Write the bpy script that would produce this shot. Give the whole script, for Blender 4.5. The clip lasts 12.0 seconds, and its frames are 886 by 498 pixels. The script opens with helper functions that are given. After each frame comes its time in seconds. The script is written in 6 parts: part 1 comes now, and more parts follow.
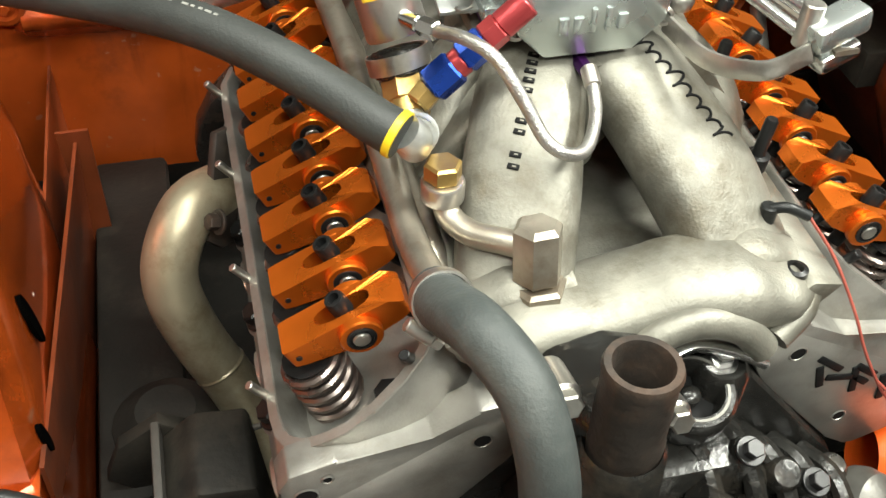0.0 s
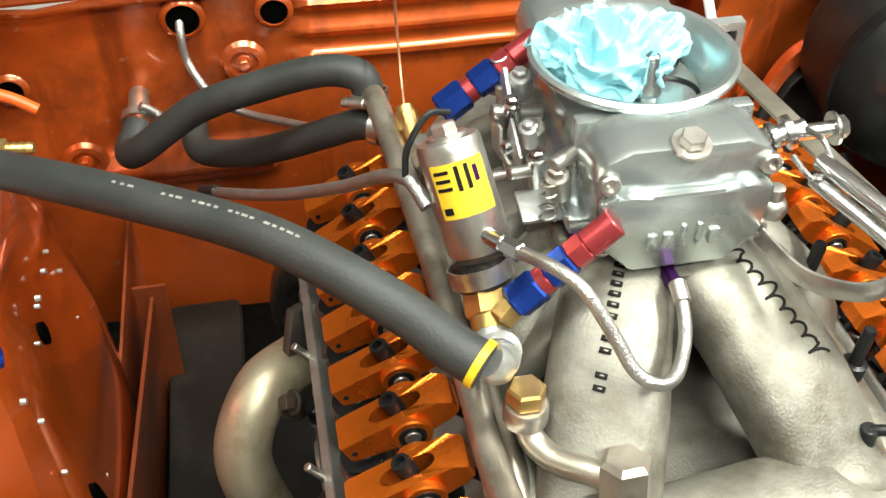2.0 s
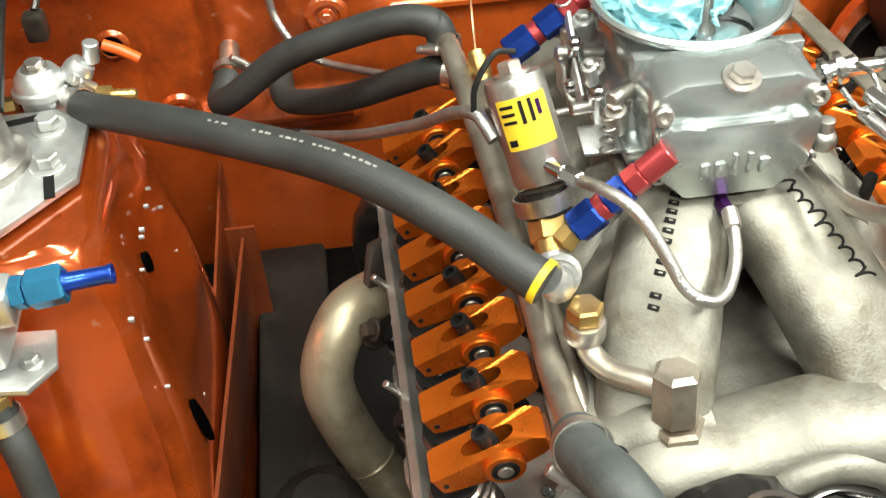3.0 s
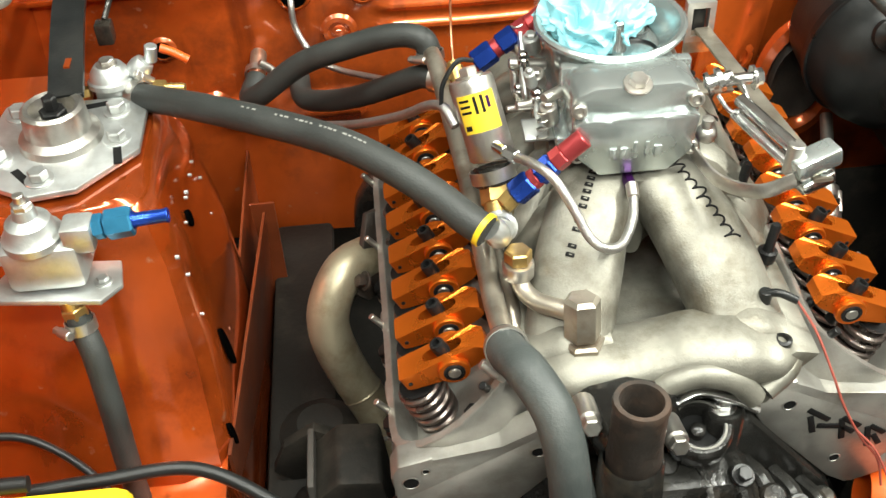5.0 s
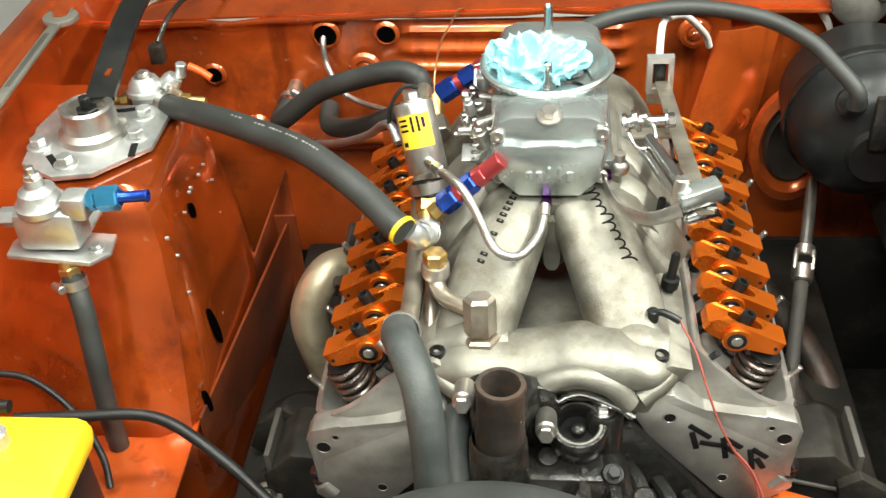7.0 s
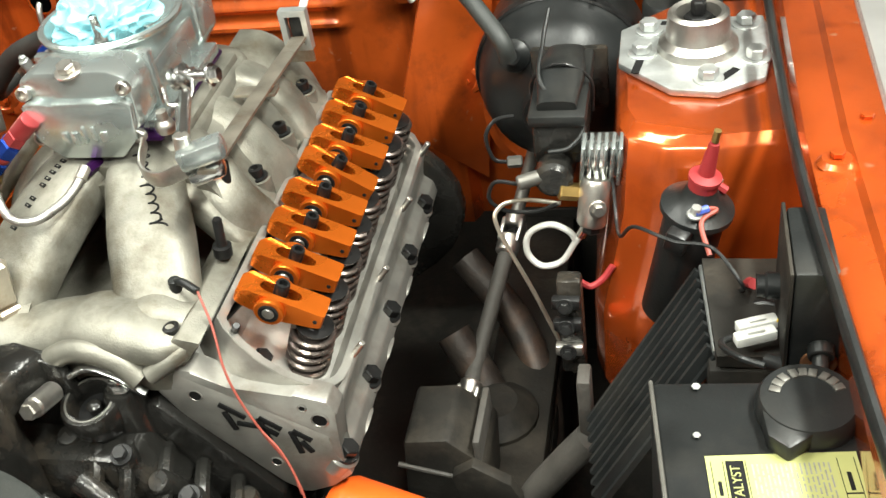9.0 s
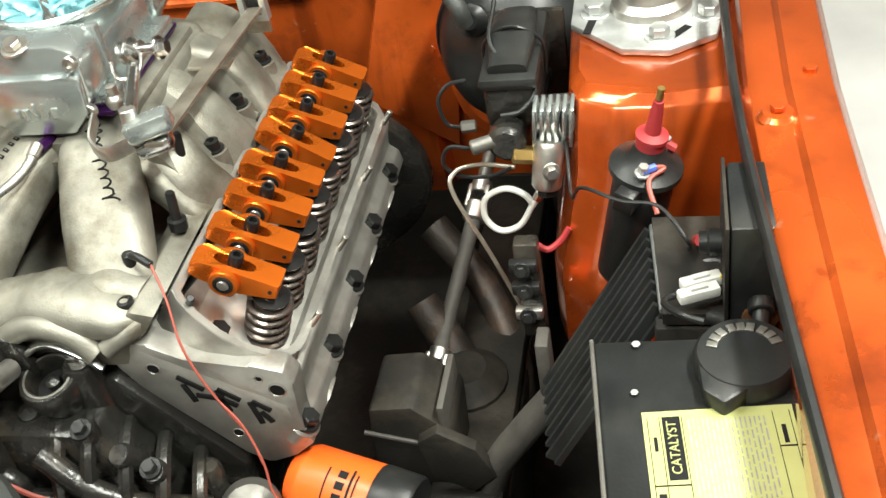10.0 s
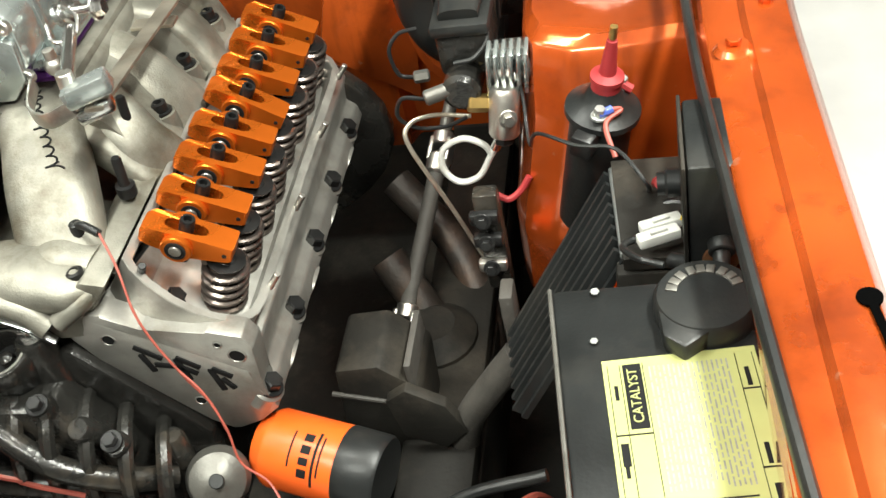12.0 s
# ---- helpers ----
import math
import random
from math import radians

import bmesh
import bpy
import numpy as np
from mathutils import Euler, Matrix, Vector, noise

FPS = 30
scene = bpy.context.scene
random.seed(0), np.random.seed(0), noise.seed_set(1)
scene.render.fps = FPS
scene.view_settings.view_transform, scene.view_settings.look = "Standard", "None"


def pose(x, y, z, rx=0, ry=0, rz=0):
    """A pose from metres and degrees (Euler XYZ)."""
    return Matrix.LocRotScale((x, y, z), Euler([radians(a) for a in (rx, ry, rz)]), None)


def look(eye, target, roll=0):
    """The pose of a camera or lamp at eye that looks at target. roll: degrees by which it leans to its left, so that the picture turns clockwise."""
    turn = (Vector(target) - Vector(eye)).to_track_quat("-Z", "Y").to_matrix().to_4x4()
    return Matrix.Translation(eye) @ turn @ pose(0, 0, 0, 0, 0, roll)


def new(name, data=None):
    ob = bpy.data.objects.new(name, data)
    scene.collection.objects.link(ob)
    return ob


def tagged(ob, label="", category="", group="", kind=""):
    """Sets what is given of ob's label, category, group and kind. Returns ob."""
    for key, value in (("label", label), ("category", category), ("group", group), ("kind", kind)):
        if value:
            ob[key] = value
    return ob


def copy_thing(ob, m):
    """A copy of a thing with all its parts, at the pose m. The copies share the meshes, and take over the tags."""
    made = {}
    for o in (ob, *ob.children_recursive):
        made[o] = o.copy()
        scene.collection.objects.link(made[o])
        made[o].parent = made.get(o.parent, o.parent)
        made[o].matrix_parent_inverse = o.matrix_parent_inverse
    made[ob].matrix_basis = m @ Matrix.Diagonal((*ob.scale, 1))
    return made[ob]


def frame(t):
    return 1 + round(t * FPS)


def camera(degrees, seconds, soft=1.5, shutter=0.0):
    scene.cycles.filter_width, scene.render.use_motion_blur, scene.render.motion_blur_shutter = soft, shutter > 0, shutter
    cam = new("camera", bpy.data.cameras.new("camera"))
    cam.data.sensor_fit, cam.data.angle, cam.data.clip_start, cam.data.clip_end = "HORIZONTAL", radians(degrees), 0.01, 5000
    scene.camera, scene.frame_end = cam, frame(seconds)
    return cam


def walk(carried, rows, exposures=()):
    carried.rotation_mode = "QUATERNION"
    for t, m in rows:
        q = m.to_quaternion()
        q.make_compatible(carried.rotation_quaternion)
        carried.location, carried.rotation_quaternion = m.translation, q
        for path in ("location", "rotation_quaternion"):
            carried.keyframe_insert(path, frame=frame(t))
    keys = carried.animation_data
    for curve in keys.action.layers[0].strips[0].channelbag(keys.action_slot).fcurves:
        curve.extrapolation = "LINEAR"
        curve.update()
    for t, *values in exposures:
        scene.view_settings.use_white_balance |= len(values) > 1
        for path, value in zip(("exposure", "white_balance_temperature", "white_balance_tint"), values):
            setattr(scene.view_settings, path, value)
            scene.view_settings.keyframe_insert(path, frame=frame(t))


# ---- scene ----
cam = camera(45.0, 12.0)
PATH = [
    (0, (-0.271, -0.466, 1.345), (0.108, 0.911, -0.056), 2.7),
    (0.5, (-0.311, -0.406, 1.382), (0.059, 0.921, -0.068), 1.9),
    (1, (-0.306, -0.382, 1.407), (-0.019, 1.02, 0.009), 1.0),
    (1.5, (-0.281, -0.373, 1.416), (0.013, 1.089, 0.084), -0.0),
    (2, (-0.265, -0.377, 1.41), (0.01, 1.1, 0.091), -0.0),
    (2.5, (-0.262, -0.428, 1.43), (-0.075, 1.05, 0.096), -2.5),
    (3, (-0.264, -0.442, 1.431), (-0.15, 1.017, 0.068), -4.1),
    (3.5, (-0.258, -0.591, 1.516), (-0.159, 0.897, 0.184), -3.7),
    (5.5, (-0.215, -0.676, 1.561), (-0.143, 0.812, 0.226), -2.8),
    (6, (-0.165, -0.653, 1.531), (-0.176, 0.842, 0.203), -3.8),
    (6.5, (-0.11, -0.675, 1.536), (-0.293, 0.826, 0.227), -5.5),
    (7, (0.001, -0.837, 1.586), (-0.203, 0.738, 0.371), -4.3),
    (7.5, (0.136, -0.884, 1.583), (0.002, 0.72, 0.395), -2.3),
    (7.7, (0.22, -0.859, 1.571), (0.066, 0.747, 0.389), -2.9),
    (9.3, (0.616, -0.699, 1.452), (0.161, 0.814, 0.226), -10.3),
    (9.5, (0.625, -0.699, 1.452), (0.177, 0.81, 0.219), -10.8),
    (10, (0.637, -0.7, 1.445), (0.196, 0.796, 0.194), -11.6),
    (10.5, (0.65, -0.699, 1.437), (0.235, 0.79, 0.167), -12.1),
    (11, (0.655, -0.693, 1.429), (0.252, 0.782, 0.14), -12.8),
    (11.5, (0.658, -0.685, 1.426), (0.251, 0.776, 0.122), -13.4),
    (12, (0.654, -0.679, 1.423), (0.242, 0.767, 0.105), -13.9),
]
walk(cam, [(t, look(eye, target, roll)) for t, eye, target, roll in PATH])
from mathutils.bvhtree import BVHTree

# ---- light: garage tubes overhead ----
world = bpy.data.worlds.new("world")
scene.world = world
world.use_nodes = True
world.node_tree.nodes["Background"].inputs[0].default_value = (1.0, 0.95, 0.86, 1)
world.node_tree.nodes["Background"].inputs[1].default_value = 0.10
scene.view_settings.exposure = 0.0


def tube_lamp(name, loc, sx, sy, watts, color=(0.94, 0.96, 0.87)):
    d = bpy.data.lights.new(name, "AREA")
    d.shape, d.size, d.size_y, d.energy, d.color = "RECTANGLE", sx, sy, watts, color
    ob = new(name, d)
    ob.matrix_world = pose(*loc)
    return ob


tube_lamp("ceiling_lamp", (-0.15, 0.05, 2.42), 1.2, 0.16, 37)
tube_lamp("ceiling_lamp", (0.0, -1.1, 2.42), 1.2, 0.16, 58)
tube_lamp("ceiling_lamp", (1.25, -0.1, 2.42), 0.16, 1.2, 104)
tube_lamp("ceiling_lamp", (-1.35, -0.2, 2.42), 0.16, 1.2, 11)


# ---- materials ----
def mat(name, color, rough=0.5, metal=0.0, var=0.25, scale=14.0, fine=180.0, bump=0.15, coat=0.0, dirt=None, dirt_amt=0.0,
        dirt_scale=9.0, bump_scale=None, spec=None):
    m = bpy.data.materials.new(name)
    m.use_nodes = True
    nt = m.node_tree
    b = nt.nodes["Principled BSDF"]
    tc = nt.nodes.new("ShaderNodeTexCoord")
    n1, n2 = nt.nodes.new("ShaderNodeTexNoise"), nt.nodes.new("ShaderNodeTexNoise")
    n1.inputs["Scale"].default_value, n1.inputs["Detail"].default_value = scale, 5
    n2.inputs["Scale"].default_value, n2.inputs["Detail"].default_value = fine, 3
    nt.links.new(tc.outputs["Object"], n1.inputs["Vector"])
    nt.links.new(tc.outputs["Object"], n2.inputs["Vector"])
    ramp = nt.nodes.new("ShaderNodeValToRGB")
    lo = [c * (1 - var) for c in color]
    hi = [min(1, c * (1 + var * 0.6)) for c in color]
    ramp.color_ramp.elements[0].position, ramp.color_ramp.elements[1].position = 0.3, 0.7
    ramp.color_ramp.elements[0].color, ramp.color_ramp.elements[1].color = (*lo, 1), (*hi, 1)
    nt.links.new(n1.outputs["Fac"], ramp.inputs["Fac"])
    out = ramp.outputs["Color"]
    if dirt:
        n3 = nt.nodes.new("ShaderNodeTexNoise")
        n3.inputs["Scale"].default_value, n3.inputs["Detail"].default_value = dirt_scale, 8
        n3.inputs["Roughness"].default_value = 0.7
        nt.links.new(tc.outputs["Object"], n3.inputs["Vector"])
        r2 = nt.nodes.new("ShaderNodeMapRange")
        r2.inputs[1].default_value, r2.inputs[2].default_value, r2.inputs[4].default_value = 0.5, 0.72, dirt_amt
        nt.links.new(n3.outputs["Fac"], r2.inputs[0])
        mx = nt.nodes.new("ShaderNodeMix")
        mx.data_type = "RGBA"
        nt.links.new(r2.outputs[0], mx.inputs[0])
        nt.links.new(out, mx.inputs[6])
        mx.inputs[7].default_value = (*dirt, 1)
        out = mx.outputs[2]
    nt.links.new(out, b.inputs["Base Color"])
    rr = nt.nodes.new("ShaderNodeMapRange")
    rr.inputs[3].default_value, rr.inputs[4].default_value = max(0.02, rough - 0.1), min(1, rough + 0.12)
    nt.links.new(n1.outputs["Fac"], rr.inputs[0])
    nt.links.new(rr.outputs[0], b.inputs["Roughness"])
    b.inputs["Metallic"].default_value = metal
    if spec is not None:
        b.inputs["Specular IOR Level"].default_value = spec
    if coat:
        b.inputs["Coat Weight"].default_value, b.inputs["Coat Roughness"].default_value = coat, 0.08
    if bump:
        bp = nt.nodes.new("ShaderNodeBump")
        bp.inputs["Strength"].default_value, bp.inputs["Distance"].default_value = bump, 0.002
        nt.links.new(n2.outputs["Fac"], bp.inputs["Height"])
        nt.links.new(bp.outputs[0], b.inputs["Normal"])
    return m


PAINT = mat("candy_orange_paint", (0.52, 0.084, 0.011), 0.20, 0.62, 0.4, 6, 24, 0.45, coat=1.0, dirt=(0.16, 0.018, 0.004), dirt_amt=0.75, dirt_scale=7)
PAINT_IN = mat("worn_orange_paint", (0.64, 0.112, 0.017), 0.22, 0.50, 0.4, 6, 26, 0.45, coat=1.0, dirt=(0.10, 0.03, 0.015), dirt_amt=0.75, dirt_scale=7)
CAST = mat("cast_aluminium", (0.225, 0.217, 0.182), 0.47, 0.50, 0.40, 22, 420, 0.22, dirt=(0.085, 0.070, 0.044), dirt_amt=0.9, dirt_scale=13)
HEADAL = mat("machined_aluminium", (0.36, 0.35, 0.32), 0.36, 0.7, 0.25, 24, 500, 0.12, dirt=(0.20, 0.18, 0.145), dirt_amt=0.65, dirt_scale=18)
CARBAL = mat("polished_carburettor_alloy", (0.52, 0.57, 0.56), 0.24, 0.85, 0.12, 18, 300, 0.06, dirt=(0.35, 0.37, 0.36), dirt_amt=0.3)
STEEL = mat("bare_steel", (0.55, 0.53, 0.49), 0.34, 0.95, 0.2, 40, 300, 0.1, dirt=(0.22, 0.17, 0.11), dirt_amt=0.5, dirt_scale=30)
CHROME = mat("chrome", (0.66, 0.66, 0.65), 0.2, 1.0, 0.08, 40, 200, 0.0)
ZINC = mat("zinc_plate", (0.55, 0.57, 0.56), 0.4, 0.8, 0.25, 30, 300, 0.15, dirt=(0.3, 0.28, 0.22), dirt_amt=0.5, dirt_scale=20)
TUBEST = mat("aged_steel_tube", (0.44, 0.40, 0.33), 0.36, 0.85, 0.3, 25, 300, 0.15, dirt=(0.20, 0.12, 0.06), dirt_amt=0.6, dirt_scale=22)
EXH = mat("stained_exhaust_pipe", (0.42, 0.37, 0.26), 0.42, 0.7, 0.25, 12, 200, 0.15, dirt=(0.16, 0.11, 0.05), dirt_amt=0.7, dirt_scale=16)
ORANGE_AN = mat("orange_anodised_alloy", (0.76, 0.165, 0.014), 0.28, 0.8, 0.1, 30, 300, 0.04)
BLUE_AN = mat("blue_anodised_alloy", (0.02, 0.07, 0.42), 0.25, 0.8, 0.15, 30, 300, 0.04)
LBLUE = mat("light_blue_anodised_alloy", (0.05, 0.28, 0.50), 0.3, 0.7, 0.2, 40, 300, 0.05)
RED_AN = mat("red_anodised_alloy", (0.46, 0.06, 0.065), 0.3, 0.7, 0.15, 30, 300, 0.05)
PURPLE = mat("purple_anodised_alloy", (0.06, 0.012, 0.10), 0.3, 0.7, 0.15, 30, 300, 0.05)
BRASS = mat("brass", (0.55, 0.37, 0.13), 0.32, 0.9, 0.2, 40, 300, 0.1)
COPPER = mat("copper_wire", (0.55, 0.26, 0.13), 0.35, 0.9, 0.1, 40, 300, 0.0)
RUBBER = mat("grey_black_rubber_hose", (0.027, 0.030, 0.028), 0.55, 0, 0.25, 20, 400, 0.2, dirt=(0.055, 0.055, 0.05), dirt_amt=0.35, dirt_scale=12)
OLDRUB = mat("dusty_rubber_hose", (0.046, 0.054, 0.052), 0.55, 0, 0.25, 20, 400, 0.2, dirt=(0.12, 0.12, 0.11), dirt_amt=0.4, dirt_scale=10)
BLACK = mat("black_plastic", (0.012, 0.013, 0.013), 0.36, 0, 0.3, 20, 300, 0.1, dirt=(0.045, 0.042, 0.036), dirt_amt=0.4, dirt_scale=8, spec=0.32)
BLKSTEEL = mat("black_oxide_steel", (0.018, 0.018, 0.018), 0.3, 0.4, 0.3, 30, 300, 0.1, spec=0.4)
GRIME = mat("oily_black_casting", (0.016, 0.0155, 0.014), 0.24, 0.1, 0.5, 18, 120, 0.45, dirt=(0.065, 0.052, 0.038), dirt_amt=0.7, dirt_scale=13, spec=0.45)
DUSTY = mat("dusty_chassis_black", (0.014, 0.013, 0.011), 0.6, 0, 0.4, 10, 120, 0.4, dirt=(0.050, 0.042, 0.032), dirt_amt=0.7, dirt_scale=9, spec=0.2)
PALED = mat("pale_dusty_steel", (0.06, 0.055, 0.048), 0.65, 0.1, 0.4, 18, 160, 0.4, dirt=(0.03, 0.028, 0.025), dirt_amt=0.7, dirt_scale=16)
RUSTY = mat("rusty_iron", (0.036, 0.029, 0.024), 0.5, 0.3, 0.4, 22, 160, 0.4, dirt=(0.12, 0.07, 0.045), dirt_amt=0.6, dirt_scale=18)
SPRINGM = mat("spring_steel", (0.24, 0.20, 0.18), 0.28, 0.9, 0.2, 40, 300, 0.05)
YELLOW = mat("yellow_plastic", (0.80, 0.56, 0.02), 0.42, 0, 0.1, 20, 200, 0.06, dirt=(0.4, 0.28, 0.05), dirt_amt=0.35)
LABELY = mat("yellow_label", (0.78, 0.52, 0.03), 0.4, 0, 0.06, 30, 200, 0.0)
LABELG = mat("pale_yellow_label", (0.33, 0.345, 0.13), 0.45, 0, 0.1, 25, 200, 0.03)
INK = mat("black_ink", (0.010, 0.010, 0.010), 0.6, 0, 0.1, 30, 200, 0.0, spec=0.1)
PALEINK = mat("pale_print", (0.22, 0.22, 0.20), 0.6, 0, 0.3, 200, 300, 0.0)
GLOVE = mat("pale_blue_nitrile", (0.26, 0.58, 0.65), 0.45, 0, 0.08, 30, 200, 0.05)
REDR = mat("red_rubber", (0.30, 0.02, 0.022), 0.6, 0, 0.15, 30, 200, 0.05)
REDW = mat("red_wire", (0.30, 0.065, 0.045), 0.45, 0, 0.15, 40, 200, 0.0)
BLUEW = mat("blue_terminal", (0.05, 0.09, 0.35), 0.4, 0, 0.1, 30, 200, 0.0)
WHITE = mat("white_plastic", (0.66, 0.66, 0.62), 0.45, 0, 0.12, 30, 200, 0.0, dirt=(0.3, 0.28, 0.22), dirt_amt=0.4)
ORANGEP = mat("orange_filter_paint", (0.70, 0.10, 0.012), 0.32, 0, 0.06, 30, 200, 0.02)
HOLE = mat("deep_dark_hole", (0.0015, 0.0015, 0.0015), 0.9, 0, 0.1, 30, 200, 0.0, spec=0.0)
# brown-orange paint with grime, darkened further to hold the shade low on the aprons
PAINT_D = mat("shaded_grimy_brown_orange_paint", (0.22, 0.048, 0.014), 0.4, 0.3, 0.5, 9, 40, 0.3, coat=0.3, dirt=(0.03, 0.022, 0.016), dirt_amt=0.85, dirt_scale=8)
DULLW = mat("worn_tool_steel", (0.30, 0.29, 0.25), 0.45, 0.7, 0.25, 30, 300, 0.12, dirt=(0.16, 0.14, 0.11), dirt_amt=0.6, dirt_scale=30)
DULL = mat("dull_grey_metal", (0.15, 0.145, 0.13), 0.42, 0.6, 0.3, 40, 300, 0.15, dirt=(0.05, 0.045, 0.04), dirt_amt=0.6, dirt_scale=40)
CONCRETE = mat("concrete", (0.8, 0.79, 0.77), 0.75, 0, 0.15, 3, 90, 0.2)
WALLP = mat("grey_wall_paint", (0.42, 0.41, 0.39), 0.7, 0, 0.05, 3, 90, 0.05)


def braid_mat():
    m = mat("braided_steel_hose", (0.46, 0.45, 0.43), 0.32, 0.9, 0.2, 60, 900, 0.0)
    nt = m.node_tree
    ck = nt.nodes.new("ShaderNodeTexVoronoi")
    ck.inputs["Scale"].default_value = 800
    tc = [n for n in nt.nodes if n.type == "TEX_COORD"][0]
    nt.links.new(tc.outputs["Object"], ck.inputs["Vector"])
    bp = nt.nodes.new("ShaderNodeBump")
    bp.inputs["Strength"].default_value, bp.inputs["Distance"].default_value = 0.45, 0.001
    nt.links.new(ck.outputs["Distance"], bp.inputs["Height"])
    nt.links.new(bp.outputs[0], nt.nodes["Principled BSDF"].inputs["Normal"])
    return m


BRAID = braid_mat()


def streaked(m, dark, amount):
    """Drips and streaks that run down a painted panel, and pale scuffs."""
    nt = m.node_tree
    b = nt.nodes["Principled BSDF"]
    src = b.inputs["Base Color"].links[0].from_socket
    tc = [n for n in nt.nodes if n.type == "TEX_COORD"][0]
    for stretch, scale, lo, hi, col, amt in (((1, 1, 0.12), 26, 0.56, 0.70, dark, amount), ((1, 1, 1), 55, 0.68, 0.74, (0.50, 0.30, 0.18), 0.45)):
        mp = nt.nodes.new("ShaderNodeMapping")
        mp.inputs["Scale"].default_value = stretch
        nt.links.new(tc.outputs["Object"], mp.inputs["Vector"])
        nz = nt.nodes.new("ShaderNodeTexNoise")
        nz.inputs["Scale"].default_value, nz.inputs["Detail"].default_value = scale, 6
        nt.links.new(mp.outputs[0], nz.inputs["Vector"])
        r = nt.nodes.new("ShaderNodeMapRange")
        r.inputs[1].default_value, r.inputs[2].default_value, r.inputs[4].default_value = lo, hi, amt
        nt.links.new(nz.outputs["Fac"], r.inputs[0])
        mx = nt.nodes.new("ShaderNodeMix")
        mx.data_type = "RGBA"
        nt.links.new(r.outputs[0], mx.inputs[0])
        nt.links.new(src, mx.inputs[6])
        mx.inputs[7].default_value = (*col, 1)
        src = mx.outputs[2]
    nt.links.new(src, b.inputs["Base Color"])


streaked(PAINT, (0.16, 0.022, 0.004), 0.55)
streaked(PAINT_IN, (0.12, 0.02, 0.006), 0.6)


# ---- geometry helpers ----
V = Vector


def nudge(d, *obs):
    """Moves whole things by d."""
    for ob in obs:
        ob.location = V(ob.location) + V(d)



def finish(name, bm, material, smooth=True):
    me = bpy.data.meshes.new(name)
    bmesh.ops.recalc_face_normals(bm, faces=bm.faces)
    bm.to_mesh(me)
    bm.free()
    me.materials.append(material)
    if smooth:
        me.shade_smooth()
        me.set_sharp_from_angle(angle=radians(38))
    return me


def thing(name, loc, label, category, group="", kind=""):
    ob = new(name)
    ob.empty_display_size = 0.02
    ob.location = loc
    return tagged(ob, label, category, group, kind)


def part(name, bm, material, parent=None, label=""):
    ob = new(name, finish(name, bm, material))
    if parent is not None:
        ob.parent = parent
        if parent.type == "EMPTY":
            ob.matrix_parent_inverse = Matrix.Translation(parent.location).inverted()
    if label:
        ob["label"] = label
    return ob


def solo(name, bm, material, label, category, group="", kind=""):
    return tagged(part(name, bm, material), label, category, group, kind)


def add_box(bm, c, size, m=None, bevel=0.0, seg=2):
    """A box of that size about c (in m's space)."""
    mm = (m or Matrix()) @ Matrix.Translation(c) @ Matrix.Diagonal((*size, 1))
    r = bmesh.ops.create_cube(bm, size=1.0, matrix=mm)
    if bevel:
        es = list({e for v in r["verts"] for e in v.link_edges})
        bmesh.ops.bevel(bm, geom=es, offset=bevel, segments=seg, affect="EDGES", profile=0.5)
    return bm


def box(c, size, m=None, bevel=0.0):
    return add_box(bmesh.new(), c, size, m, bevel)


def axis_m(a, b):
    """A space whose z runs from a to b, with its origin at a."""
    d = V(b) - V(a)
    return Matrix.Translation(a) @ d.to_track_quat("Z", "Y").to_matrix().to_4x4()


def add_lathe(bm, prof, m=None, seg=24):
    """Turns (radius, z) pairs about z."""
    m = m or Matrix()
    rings = []
    for r, z in prof:
        if r < 1e-6:
            rings.append([bm.verts.new(m @ V((0, 0, z)))])
        else:
            rings.append([bm.verts.new(m @ V((r * math.cos(2 * math.pi * k / seg), r * math.sin(2 * math.pi * k / seg), z))) for k in range(seg)])
    for a, b in zip(rings, rings[1:]):
        for k in range(seg):
            q = [a[k % len(a)], a[(k + 1) % len(a)], b[(k + 1) % len(b)], b[k % len(b)]]
            q = list(dict.fromkeys(q))
            if len(q) > 2:
                try:
                    bm.faces.new(q)
                except ValueError:
                    pass
    return bm


def lathe(prof, m=None, seg=24):
    return add_lathe(bmesh.new(), prof, m, seg)


def add_cyl(bm, a, b, r, seg=16, bev=0.0, r2=None):
    h = (V(b) - V(a)).length
    r2 = r if r2 is None else r2
    bev = min(bev, r * 0.5, h * 0.3)
    p = [(0, 0), (r - bev, 0), (r, bev), (r2, h - bev), (r2 - bev, h), (0, h)] if bev else [(0, 0), (r, 0), (r2, h), (0, h)]
    return add_lathe(bm, p, axis_m(a, b), seg)


def cyl(a, b, r, seg=16, bev=0.0, r2=None):
    return add_cyl(bmesh.new(), a, b, r, seg, bev, r2)


def add_hex(bm, a, b, r, bev=0.0015):
    return add_cyl(bm, a, b, r, 6, bev)


def spline(pts, n=10):
    p = [V(q) for q in pts]
    p = [p[0] * 2 - p[1]] + p + [p[-1] * 2 - p[-2]]
    out = []
    for i in range(1, len(p) - 2):
        a, b, c, d = p[i - 1 : i + 3]
        for k in range(n):
            t = k / n
            out.append(0.5 * (2 * b + (c - a) * t + (2 * a - 5 * b + 4 * c - d) * t * t + (3 * b - a - 3 * c + d) * t ** 3))
    out.append(p[-2])
    return out


